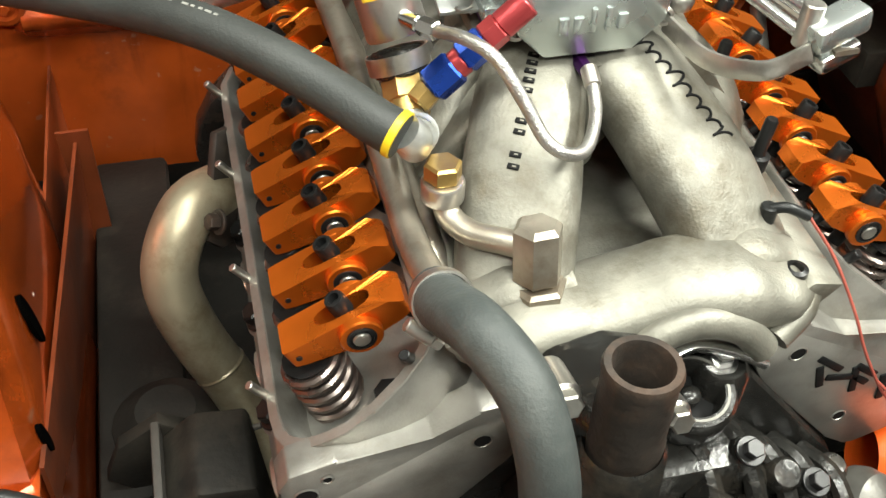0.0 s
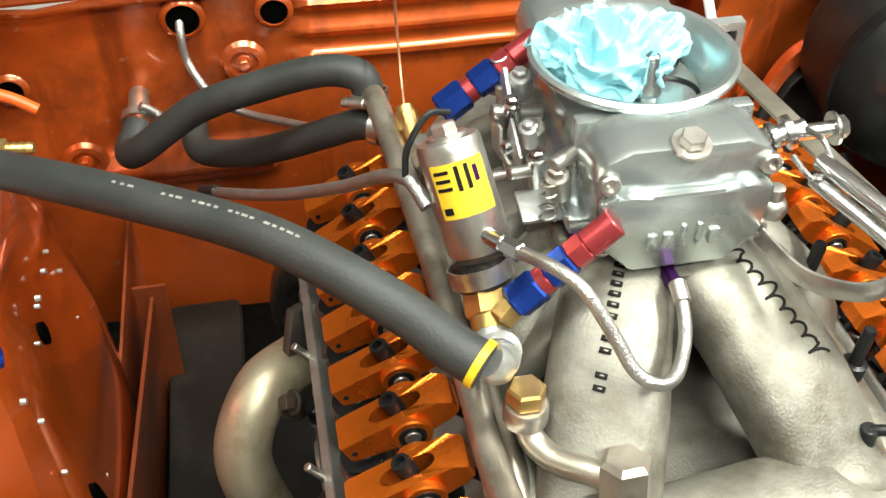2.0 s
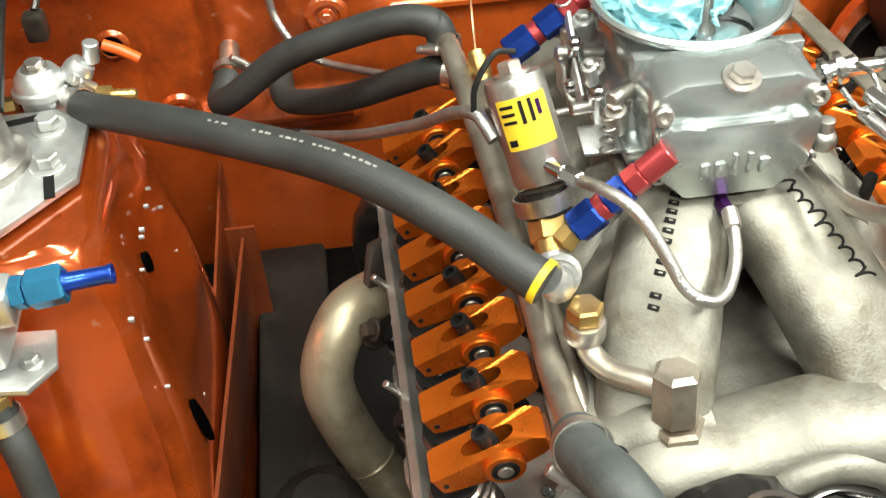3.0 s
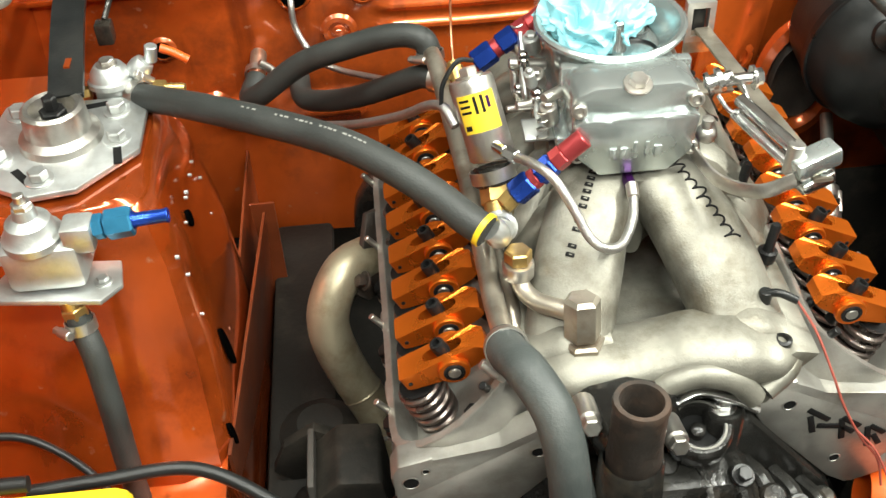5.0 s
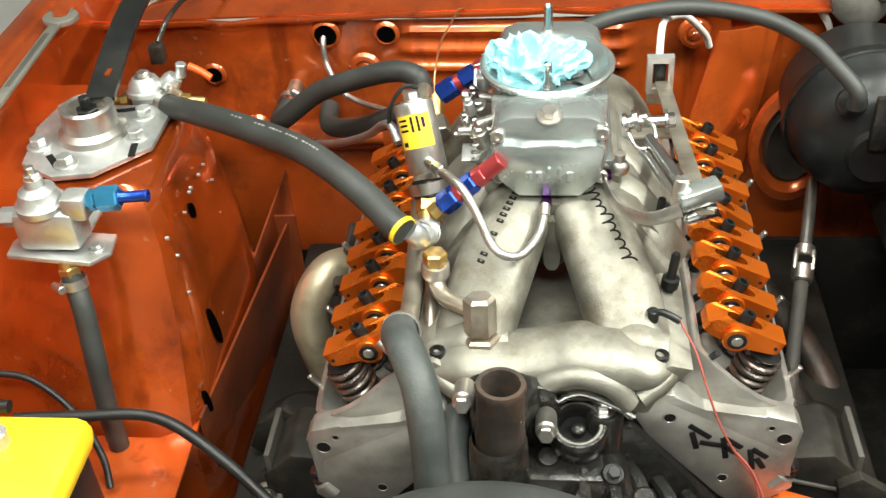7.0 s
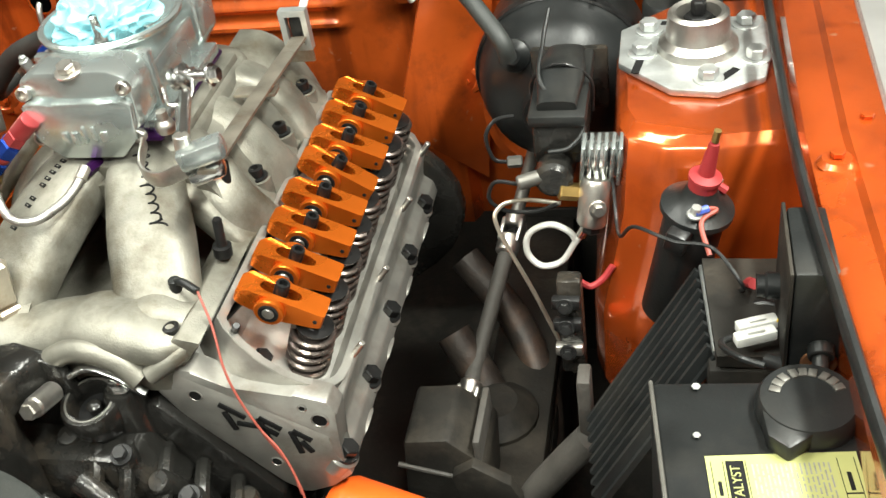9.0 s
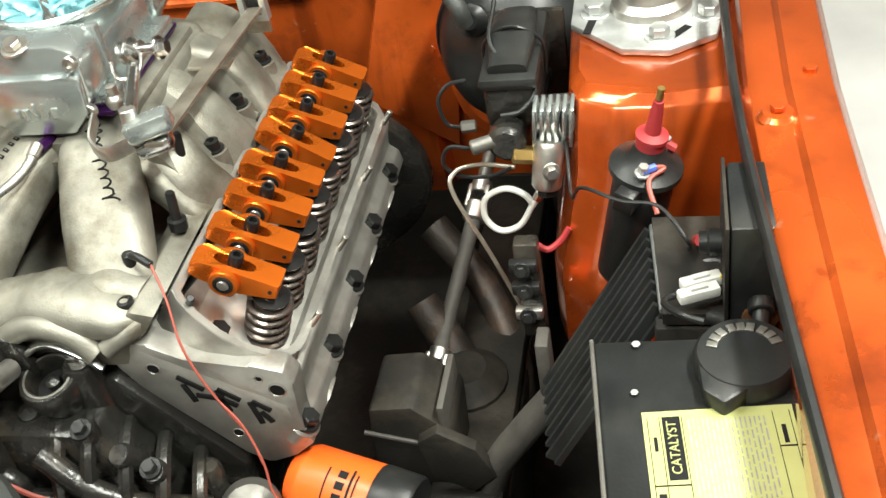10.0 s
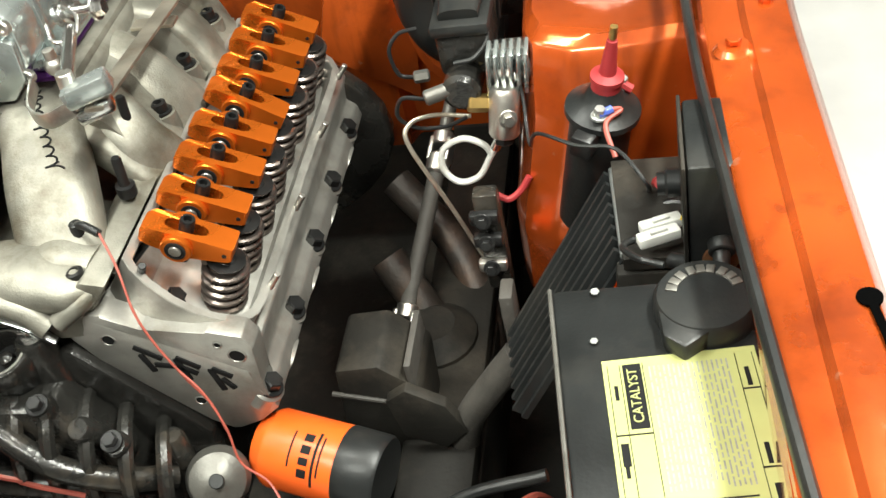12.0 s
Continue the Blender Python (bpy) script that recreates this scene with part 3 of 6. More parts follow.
def cylinder_head(side, dy):
    t = thing("cylinder_head", (side * 0.2, 0.2 + dy, 0.62), "bare aluminium cylinder head with its valve cover off", "cylinder head", "cylinder heads")
    M = bank(1, 0)
    W = Matrix.Translation((0, dy, 0)) @ Matrix.Diagonal((side, 1, 1, 1))
    low = [(0.088, 0.741), (0.187, 0.617), (0.214, 0.602), (0.243, 0.614), (0.266, 0.634), (0.262, 0.652), (0.250, 0.662), (0.254, 0.690), (0.115, 0.770)]
    bm = prism(low, 0.034, -0.475, W @ XZ, 0.003)
    body = part("casting", bm, HEADAL, t)
    face = [(0.086, 0.745), (0.104, 0.712), (0.187, 0.617), (0.209, 0.602), (0.243, 0.618), (0.262, 0.640), (0.258, 0.668), (0.266, 0.722), (0.258, 0.737), (0.226, 0.746), (0.160, 0.752), (0.128, 0.774), (0.113, 0.776)]
    part("front_face", prism(face, 0.0335, 0.006, W @ XZ, 0.002), HEADAL, t)
    wall = add_ring_prism(bmesh.new(), outline(0), outline(0.009), -0.062, 0.0, W @ M)
    part("cover_rail", wall, HEADAL, t)
    part("rail_gasket_face", add_ring_prism(bmesh.new(), outline(0.0006), outline(0.0084), 0.0, 0.0009, W @ M), HEADAL, t)
    part("spring_pocket_floor", prism(outline(0.004), -0.056, -0.046, W @ M), HEADAL, t)
    # bosses and scallops on the exhaust side
    for k in range(5):
        y = -0.020 + 0.106 * k
        q = W @ V((0.255, y, 0.648))
        n = (W.to_3x3() @ V((0.60, 0, 0.80))).normalized()
        boss = part("bolt_boss", cyl(q - n * 0.02 - V((0, 0, 0)), q + n * 0.004, 0.017, 20, 0.003), HEADAL, t)
        part("head_bolt", add_hex(cyl(q + n * 0.003, q + n * 0.007, 0.0145, 20, 0.001), q + n * 0.006, q + n * 0.018, 0.0105), BLKSTEEL, boss, "black flanged head bolt")
    for k in range(4):
        y = 0.04 + 0.111 * k
        q = W @ V((0.283, y, 0.682))
        part("exhaust_port", loft([W @ V((0.225, y, 0.645)), W @ V((0.258, y, 0.622))], [(0.05, 0.04), (0.045, 0.036)], 3, 4), HEADAL, t)
    for x, z, r in ((0.125, 0.742, 0.006), (0.247, 0.713, 0.0075), (0.232, 0.729, 0.003), (0.188, 0.649, 0.005)):
        q = W @ V((x, -0.0338, z))
        part("threaded_hole", lathe([(r, 0), (r, 0.0006), (0, 0.0007)], axis_m(q, q + V((0, -0.1, 0))), 20), INK, t)
        part("hole_rim", lathe([(r, 0), (r + 0.0006, 0.0012), (r + 0.002, 0.0004)], axis_m(q, q + V((0, -0.1, 0))), 20), HEADAL, t)
    # studs along the outer rail
    for y in (0.05, 0.17, 0.30, 0.42):
        a = W @ M @ V((0.1415, y, -0.004))
        b = W @ M @ V((0.1415, y, 0.019))
        part("rail_stud", cyl(a, b, 0.0036, 10, 0.0008), STEEL, t)
    a, b = W @ M @ V((0.024, 0.010, -0.02)), W @ M @ V((0.020, 0.000, 0.012))
    part("dowel_pin", cyl(a, b, 0.0040, 12, 0.0008), BLKSTEEL, t)
    return t


# black marker strokes on the driver's side head's front, as plain bars
hd = {}
for side, dy in ((1, 0.0), (-1, -0.026)):
    hd[side] = cylinder_head(side, dy)
for c, w, a in (((0.158, 0.722), 0.030, -38), ((0.153, 0.708), 0.026, -75), ((0.172, 0.703), 0.026, -10), ((0.186, 0.697), 0.032, -80), ((0.194, 0.706), 0.026, -38), ((0.192, 0.695), 0.018, -38), ((0.216, 0.680), 0.032, -80), ((0.224, 0.690), 0.022, -38), ((0.226, 0.674), 0.018, -60)):
    m = Matrix.Translation((c[0], -0.0345, c[1])) @ pose(0, 0, 0, 0, -a, 0)
    part("cast_mark", box((0, 0, 0), (w, 0.0022, 0.0065), m, 0.0008), INK, hd[1])


def rocker_arm(M, y, tilt, name="rocker_arm"):
    t = thing(name, (0, 0, 0), "orange anodised roller rocker arm on its pedestal bolt", "rocker arm", "rocker arms")
    def top(x):
        return 0.0138 - 0.010 * max(0.0, (-0.034 - x) / 0.012) - 0.0010 * max(0.0, x / 0.046)

    def under(x):
        return -0.0135 + 0.0095 * max(0.0, (x - 0.012) / 0.034) + 0.009 * max(0.0, (-0.022 - x) / 0.024)

    outer, inner = [], []
    for k in range(40):
        a = 2 * math.pi * k / 40
        c, s = math.cos(a), math.sin(a)
        outer.append((0.0015 + 0.0455 * math.copysign(abs(c) ** 0.12, c), 0.0146 * math.copysign(abs(s) ** 0.12, s)))
        inner.append((-0.002 + 0.0215 * math.copysign(abs(c) ** 0.75, c), 0.0074 * math.copysign(abs(s) ** 0.75, s)))
    bm = add_ring_prism(bmesh.new(), outer, inner, -1, 1, Matrix.Identity(4))
    for v in bm.verts:
        v.co.z = top(v.co.x) if v.co.z > 0 else under(v.co.x)
    edge = [e for e in bm.edges if len(e.link_faces) == 2 and e.calc_face_angle(0) > 0.9]
    bmesh.ops.bevel(bm, geom=edge, offset=0.0008, segments=1, affect="EDGES")
    for sg in (-1, 1):
        add_cyl(bm, (-0.006, sg * 0.0130, -0.001), (-0.006, sg * 0.0205, -0.001), 0.0155, 28, 0.0012)
    part("rocker_body", bm, ORANGE_AN, t)
    for sg in (-1, 1):
        tr = part("trunnion", lathe([(0.0105, 0), (0.0105, 0.0012), (0.0085, 0.0015), (0.0085, 0.0004), (0, 0.0004)], axis_m((-0.006, sg * 0.0203, -0.001), (-0.006, sg * 0.1, -0.001)), 20), BLKSTEEL, t)
        part("trunnion_pin", cyl((-0.006, sg * 0.0203, -0.001), (-0.006, sg * 0.0229, -0.001), 0.0062, 16, 0.001), STEEL, tr)
    bb = part("pedestal_bolt", lathe([(0.0060, -0.03), (0.0060, 0.009), (0.0076, 0.010), (0.0076, 0.023), (0.0068, 0.025), (0.0044, 0.025), (0.004, 0.019), (0, 0.019)], Matrix.Translation((-0.002, 0, 0)), 12), BLKSTEEL, t, "black socket-head bolt")
    part("pushrod", cyl((-0.033, 0, -0.008), (-0.062, 0, -0.085), 0.0041, 10), BLKSTEEL, t)
    part("roller_tip", cyl((0.038, -0.0065, -0.0065), (0.038, 0.0065, -0.0065), 0.0080, 16), STEEL, t)
    part("roller_pin", cyl((0.0395, -0.0154, 0.0030), (0.0395, 0.0154, 0.0030), 0.0022, 10), BLKSTEEL, t)
    t.matrix_basis = M @ Matrix.Translation((0.048, y, 0.023)) @ pose(0, 0, 0, 0, tilt, 0)
    return t


def valve_spring(M, y, name="valve_spring"):
    t = thing(name, (0, 0, 0), "dark steel valve spring under its retainer", "valve spring", "valve springs")
    pts = []
    turns, seg = 5.6, 16
    for k in range(int(turns * seg) + 1):
        a = 2 * math.pi * k / seg
        pts.append(V((0.0205 * math.cos(a), 0.0205 * math.sin(a), -0.063 + 0.061 * k / (turns * seg))))
    part("coil", add_sweep(bmesh.new(), pts, circle(0.0037, 8)), SPRINGM, t)
    part("inner_coil", add_sweep(bmesh.new(), [V((p.x * 0.66, p.y * 0.66, p.z)) for p in pts], circle(0.0022, 6)), SPRINGM, t)
    part("retainer", lathe([(0.005, 0.003), (0.009, 0.002), (0.010, 0.001), (0.0195, 0.000), (0.0185, -0.003), (0.012, -0.005), (0, -0.005)], None, 24), BLKSTEEL, t)
    part("valve_stem", cyl((0, 0, -0.02), (0, 0, 0.003), 0.004, 12), STEEL, t)
    part("spring_seat", cyl((0, 0, -0.0690), (0, 0, -0.0625), 0.0245, 24, 0.001), HEADAL, t)
    t.matrix_basis = M @ Matrix.Translation((0.090, y, 0.016)) @ pose(0, 0, 0, 0, -16, 0)
    return t


for side, dy in ((1, 0.0), (-1, -0.026)):
    M = bank(side, dy)
    sy = 1 if side > 0 else -1
    first_r = first_s = None
    tilts = [-11, -11, -12, -12, -2, -12, -12, -10] if side > 0 else [-9, -10, -9, -10, -8, -10, -3, -10]
    for k in range(8):
        y = 0.045 + 0.111 * (k // 2) + (0.054 if k % 2 else 0.0)
        off = Matrix.Translation((0.048, sy * y, 0.023)) @ pose(0, 0, 0, 0, tilts[k], 0)
        offs = Matrix.Translation((0.090, sy * y + (0.004 if side > 0 else 0.0), 0.0085 - 0.0007 * tilts[k])) @ pose(0, 0, 0, 0, -16, 0) @ pose(0, 0, 0, 0, 0, 40 * k)
        if first_r is None:
            first_r, first_s = rocker_arm(M, sy * y, tilts[k]), valve_spring(M, sy * y)
        else:
            copy_thing(first_r, M @ off)
            copy_thing(first_s, M @ offs)

# inner head bolts in the pockets
for side, dy in ((1, 0.0), (-1, -0.026)):
    M = bank(1, 0)
    W = Matrix.Translation((0, dy, 0)) @ Matrix.Diagonal((side, 1, 1, 1))
    for k in range(5):
        y = 0.012 + 0.111 * k if k else 0.016
        a, b = W @ M @ V((0.06, y, -0.047)), W @ M @ V((0.06, y, -0.025))
        part("head_bolt", add_hex(cyl(a, a.lerp(b, 0.3), 0.0145, 18, 0.001), a, b, 0.0105), BLKSTEEL, hd[side])


# ---- engine block, front cover and chassis ----
block = thing("engine_block", (0, 0.2, 0.35), "grimy black engine block seen below the heads", "engine block")
part("block_casting", prism([(-0.19, 0.61), (-0.085, 0.738), (0.085, 0.738), (0.19, 0.61), (0.17, 0.45), (0.12, 0.36), (-0.12, 0.36), (-0.17, 0.45)], 0.045, -0.46, XZ, 0.006), GRIME, block)
part("valley_floor", box((0, 0.2, 0.745), (0.2, 0.44, 0.02), None, 0.003), GRIME, block)
bm = prism([(-0.13, 0.36), (0.13, 0.36), (0.15, 0.52), (0.10, 0.66), (0.07, 0.715), (-0.07, 0.715), (-0.10, 0.66), (-0.15, 0.52)], 0.10, 0.045, XZ, 0.008)
cover = part("timing_cover", bm, GRIME, block)
random.seed(5)
for k in range(7):
    x, z = (-0.11, -0.04, 0.02, 0.075, 0.125, 0.05, -0.075)[k], (0.56, 0.60, 0.54, 0.615, 0.545, 0.66, 0.655)[k]
    part("cover_lug", lathe([(0.017, 0), (0.015, 0.014), (0.010, 0.02), (0.0, 0.021)], axis_m((x, -0.098, z), (x + random.uniform(-0.02, 0.02), -0.2, z + 0.03)), 18), GRIME, cover)
    part("bolt", bolt((x, -0.118, z + 0.005), (0, -1, 0.3), 0.0075, 0.007), BLKSTEEL if k != 3 else STEEL, cover)
for pts, r in (([(-0.12, -0.10, 0.60), (-0.04, -0.125, 0.645), (0.05, -0.12, 0.63), (0.13, -0.10, 0.58)], 0.016), ([(0.02, -0.11, 0.70), (0.07, -0.125, 0.665), (0.12, -0.115, 0.63), (0.16, -0.09, 0.60)], 0.013), ([(-0.02, -0.12, 0.56), (0.05, -0.14, 0.585), (0.12, -0.12, 0.55)], 0.018), ([(-0.09, -0.11, 0.69), (-0.02, -0.12, 0.67), (0.0, -0.12, 0.60)], 0.012)):
    part("cover_rib", hose(pts, r, 10, 6), GRIME, cover)
for pts in ([(0.03, -0.132, 0.652), (0.06, -0.137, 0.648), (0.09, -0.133, 0.63)], [(-0.02, -0.128, 0.676), (0.01, -0.133, 0.664), (0.035, -0.133, 0.655)], [(0.10, -0.128, 0.64), (0.13, -0.118, 0.618), (0.15, -0.10, 0.60)]):
    part("sealant_bead", hose(pts, 0.0028, 6, 6), REDW, cover, "thin bead of red sealant")
random.seed(21)
for k in range(6):
    x, y = 0.0 + 0.032 * k + random.uniform(-0.006, 0.006), random.uniform(-0.10, -0.055)
    z = 0.712 - max(0, x - 0.06) * 0.75
    lg = part("cover_boss", lathe([(0.014, -0.03), (0.013, 0.006), (0.010, 0.010), (0, 0.011)], Matrix.Translation((x, y, z)) @ pose(0, 0, 0, random.uniform(0, 35), random.uniform(-10, 25), 0), 14), GRIME, cover)
    if k in (2, 4):
        part("bolt", bolt((x, y - 0.004, z + 0.010), (0.1, -0.4, 1), 0.0075, 0.008), BLKSTEEL, lg)
for k in range(5):
    x = 0.02 + 0.032 * k
    z = 0.70 - max(0, x - 0.05) * 0.7
    part("cover_rib", hose([(x, -0.05, z + 0.006), (x + 0.012, -0.085, z + 0.01), (x + 0.016, -0.12, z - 0.02), (x + 0.01, -0.13, z - 0.07)], 0.008, 8, 5), GRIME, cover)
# round front end with the distributor bore
dist = thing("distributor_bore", (0.033, -0.03, 0.71), "open distributor bore with a bolt and hold-down clamp", "engine opening")
part("bore_ring", lathe([(0.019, -0.02), (0.026, -0.02), (0.032, 0.0), (0.032, 0.02), (0.029, 0.024), (0.022, 0.024), (0.020, 0.02), (0.019, -0.02)], Matrix.Translation((0.028, -0.054, 0.735)) @ pose(0, 0, 0, 14, 0, 0), 32), GRIME, dist)
part("bore_shaft", lathe([(0.0075, 0.004), (0.0075, 0.014), (0.004, 0.0165), (0, 0.0165)], Matrix.Translation((0.028, -0.054, 0.735)) @ pose(0, 0, 0, 14, 0, 0), 16), GRIME, dist)
part("bore_seat", lathe([(0.020, 0.018), (0.0235, 0.0245), (0.0255, 0.0245), (0.027, 0.022)], Matrix.Translation((0.028, -0.054, 0.735)) @ pose(0, 0, 0, 14, 0, 0), 32), DULL, dist)
part("bore_depth", lathe([(0.0195, 0.004), (0, 0.004)], Matrix.Translation((0.028, -0.054, 0.735)) @ pose(0, 0, 0, 14, 0, 0), 24), INK, dist)
cb = part("clamp_block", lathe([(0.020, -0.07), (0.020, 0.0), (0.016, 0.006), (0, 0.006)], Matrix.Translation((0.056, -0.044, 0.755)), 18), GRIME, dist)
part("clamp_bolt", bolt((0.054, -0.042, 0.760), (0, -0.1, 1), 0.009, 0.012), CHROME, dist, "bright plated bolt")
part("gasket_edge", add_sweep(bmesh.new(), spline([(-0.010, -0.050, 0.757), (0.006, -0.046, 0.776), (0.03, -0.043, 0.785), (0.062, -0.046, 0.774), (0.086, -0.050, 0.760)], 8), lambda i, n: rounded(0.010, 0.008, 3, 10)), CHROME, dist, "bright metal gasket edge")
# thermostat housing with its open neck
neck = thing("thermostat_housing", (-0.05, -0.10, 0.75), "rusty dark thermostat housing with an open hose neck", "thermostat housing")
part("neck", lathe([(0.021, 0.04), (0.0265, 0.035), (0.028, 0.058), (0.0265, 0.066), (0.0265, 0.112), (0.028, 0.118), (0.0265, 0.122), (0.0215, 0.122), (0.020, 0.118), (0.020, 0.05), (0, 0.05)], Matrix.Translation((-0.052, -0.116, 0.742)) @ pose(0, 0, 0, -3, 2, 0) @ Matrix.Diagonal((0.9, 0.9, 1, 1)), 32), RUSTY, neck)
part("lower_body", lathe([(0.030, -0.10), (0.032, -0.02), (0.029, 0.045), (0.026, 0.05)], Matrix.Translation((-0.052, -0.115, 0.745)), 28), GRIME, neck)
part("flange", prism([(-0.05, -0.035), (0.03, -0.04), (0.055, 0.0), (0.045, 0.045), (0.0, 0.062), (-0.045, 0.05), (-0.06, 0.01)], 0.038, 0.054, Matrix.Translation((-0.042, 0, 0.752)) @ XZ, 0.003), GRIME, neck)
part("bridge", loft([(-0.05, -0.05, 0.785), (-0.052, -0.085, 0.79), (-0.052, -0.11, 0.785)], [(0.08, 0.06), (0.06, 0.05), (0.045, 0.06)]), GRIME, neck)
for p in ((-0.087, -0.062, 0.812), (-0.005, -0.06, 0.77)):
    part("bolt", add_hex(cyl(p, (p[0], p[1] - 0.035, p[2] + 0.012), 0.011, 14, 0.002), (p[0], p[1] - 0.03, p[2] + 0.010), (p[0], p[1] - 0.045, p[2] + 0.016), 0.009), STEEL, neck)
part("bypass_stub", hose([(-0.095, -0.06, 0.775), (-0.098, -0.10, 0.765), (-0.095, -0.13, 0.74)], 0.014, 14), OLDRUB, neck)

# dark things low in the bay
low = thing("chassis_frame", (0, 0.2, 0.2), "dusty black crossmember and frame rails under the engine", "chassis frame")
for sg in (-1, 1):
    part("frame_rail", box((sg * 0.40, 0.0, 0.36), (0.07, 1.5, 0.14), None, 0.01), DUSTY, low)
    part("rail_top", box((sg * 0.385, 0.25, 0.44), (0.09, 0.8, 0.03), None, 0.008), DUSTY, low)
    part("spring_perch", lathe([(0.06, 0), (0.055, 0.03), (0.03, 0.05), (0, 0.05)], Matrix.Translation((sg * 0.36, 0.22, 0.43)), 20), DUSTY, low)
part("crossmember", box((0, 0.12, 0.27), (0.8, 0.16, 0.10), None, 0.015), DUSTY, low)
part("undertray", box((0, 0.1, 0.16), (1.46, 2.0, 0.02)), DUSTY, low)
part("wheelhouse_panel", box((0.612, -0.10, 0.375), (0.008, 1.60, 0.41), None, 0.002), DUSTY, low)
part("wheelhouse_panel", box((-0.612, -0.10, 0.365), (0.008, 1.60, 0.39), None, 0.002), DUSTY, low)
for sg in (1,):
    part("rear_shelf", box((sg * 0.615, 0.56, 0.620), (0.26, 0.24, 0.05), None, 0.002), DUSTY, low)
    part("rear_closing_panel", box((sg * 0.53, 0.645, 0.32), (0.38, 0.008, 0.30), None, 0.002), DUSTY, low)
part("wheelhouse_top", box((0.675, -0.38, 0.583), (0.13, 1.04, 0.006), None, 0.002), DUSTY, low)
mount = thing("engine_mount", (0.31, 0.1, 0.45), "dusty black steel engine mount bracket", "engine mount", "engine mounts")
part("mount_tower", prism([(-0.045, -0.10), (0.055, -0.10), (0.062, 0.02), (0.02, 0.06), (-0.03, 0.055)], -0.045, 0.045, Matrix.Translation((0.31, 0.10, 0.535)) @ XZ, 0.006), DUSTY, mount)
part("gusset", prism([(0.345, 0.50), (0.335, 0.56), (0.360, 0.578), (0.400, 0.550), (0.418, 0.505), (0.390, 0.478)], -0.05, -0.035, XZ, 0.002), DUSTY, mount)
part("weld_bead", hose([(0.27, 0.054, 0.555), (0.30, 0.053, 0.548), (0.345, 0.054, 0.535)], 0.003, 8), PALED, mount)
part("mount_plate", box((0.362, 0.10, 0.555), (0.008, 0.085, 0.075), None, 0.002), PALED, mount)
nudge((0.009, 0.005, -0.013), mount)
mount2 = copy_thing(mount, pose(-0.31, 0.1, 0.42, 0, 0, 180))
bm = lathe([(0.0, 0.0), (0.022, 0.0), (0.026, 0.01), (0.026, 0.05), (0.015, 0.06), (0.012, 0.08), (0, 0.08)], axis_m((-0.37, 0.12, 0.45), (-0.37, 0.0, 0.52)), 18)
st = solo("shock_mount", bm, DUSTY, "dusty rubber bushing with a big bolt in the bay", "bushing")
part("bolt", bolt((-0.37, 0.055, 0.487), (0, -1, 0.55), 0.013, 0.014), STEEL, st)
bell = solo("bellhousing", prism([(0.27 * math.cos(2 * math.pi * k / 32) * 1.1, 0.60 + 0.17 * math.sin(2 * math.pi * k / 32)) for k in range(32)], -0.46, -0.49, XZ, 0.004), GRIME, "dark bellhousing plate behind the engine", "bellhousing")
for pts, r in (([(0.30, 0.30, 0.52), (0.36, 0.24, 0.44), (0.37, 0.16, 0.41), (0.30, 0.10, 0.36)], 0.024), ([(0.30, 0.42, 0.55), (0.38, 0.36, 0.47), (0.42, 0.25, 0.40), (0.40, 0.10, 0.33)], 0.022)):
    solo("exhaust_header", hose(pts, r, 16), RUSTY, "dark rusty exhaust header tube below the driver's side head", "exhaust pipe", "exhaust tubes")
sa = solo("suspension_arm", hose([(0.492, 0.03, 0.630), (0.46, 0.03, 0.585), (0.42, 0.03, 0.52), (0.40, 0.03, 0.44)], 0.017, 18), PALED, "dusty grey tubular arm low in the bay", "suspension arm")
sb = solo("splash_bracket", box((0.488, 0.045, 0.668), (0.014, 0.030, 0.085), None, 0.003), PALED, "dusty pale bracket on the frame rail", "bracket")
nudge((0.005, 0.030, -0.032), sa, sb)
solo("lower_hose", hose([(0.40, 0.0, 0.40), (0.42, -0.06, 0.46), (0.40, -0.12, 0.47), (0.36, -0.2, 0.42)], 0.018, 14), RUBBER, "black rubber hose low beside the frame rail", "hose")

# passenger exhaust pipe
ex = thing("exhaust_pipe", (-0.3, 0.3, 0.66), "heat-stained steel exhaust pipe bending down beside the head", "exhaust pipe", "exhaust tubes")
part("tube", hose([(-0.288, 0.335, 0.650), (-0.322, 0.290, 0.668), (-0.345, 0.262, 0.640), (-0.349, 0.250, 0.600), (-0.333, 0.240, 0.540), (-0.306, 0.222, 0.485), (-0.284, 0.20, 0.427), (-0.262, 0.17, 0.33)], 0.0262, 22), EXH, ex)
part("weld_bead", lathe([(0.0262, -0.003), (0.0275, 0), (0.0262, 0.003)], axis_m((-0.318, 0.231, 0.509), (-0.306, 0.222, 0.485)), 22), EXH, ex)
part("flange", prism([(-0.05, -0.018), (0.05, -0.018), (0.058, 0), (0.05, 0.022), (-0.05, 0.022), (-0.058, 0)], 0, 0.009, Matrix.Translation((-0.292, 0.315, 0.668)) @ pose(0, 0, 0, 65, -52, 70), 0.002), RUSTY, ex)
part("bolt", bolt((-0.298, 0.262, 0.672), (-0.8, -0.3, 0.4), 0.008, 0.01), RUSTY, ex)

nudge((0.017, 0, 0.008), ex)

# ---- intake manifold ----
def front_runner(sg):
    return loft([(sg * 0.024, 0.185, 0.886), (sg * 0.046, 0.132, 0.868), (sg * 0.066, 0.078, 0.842), (sg * 0.083, 0.028, 0.805), (sg * 0.090, 0.004, 0.782)], [(0.070, 0.05), (0.084, 0.060), (0.088, 0.060), (0.086, 0.052), (0.086, 0.045)], 2.8, 10)



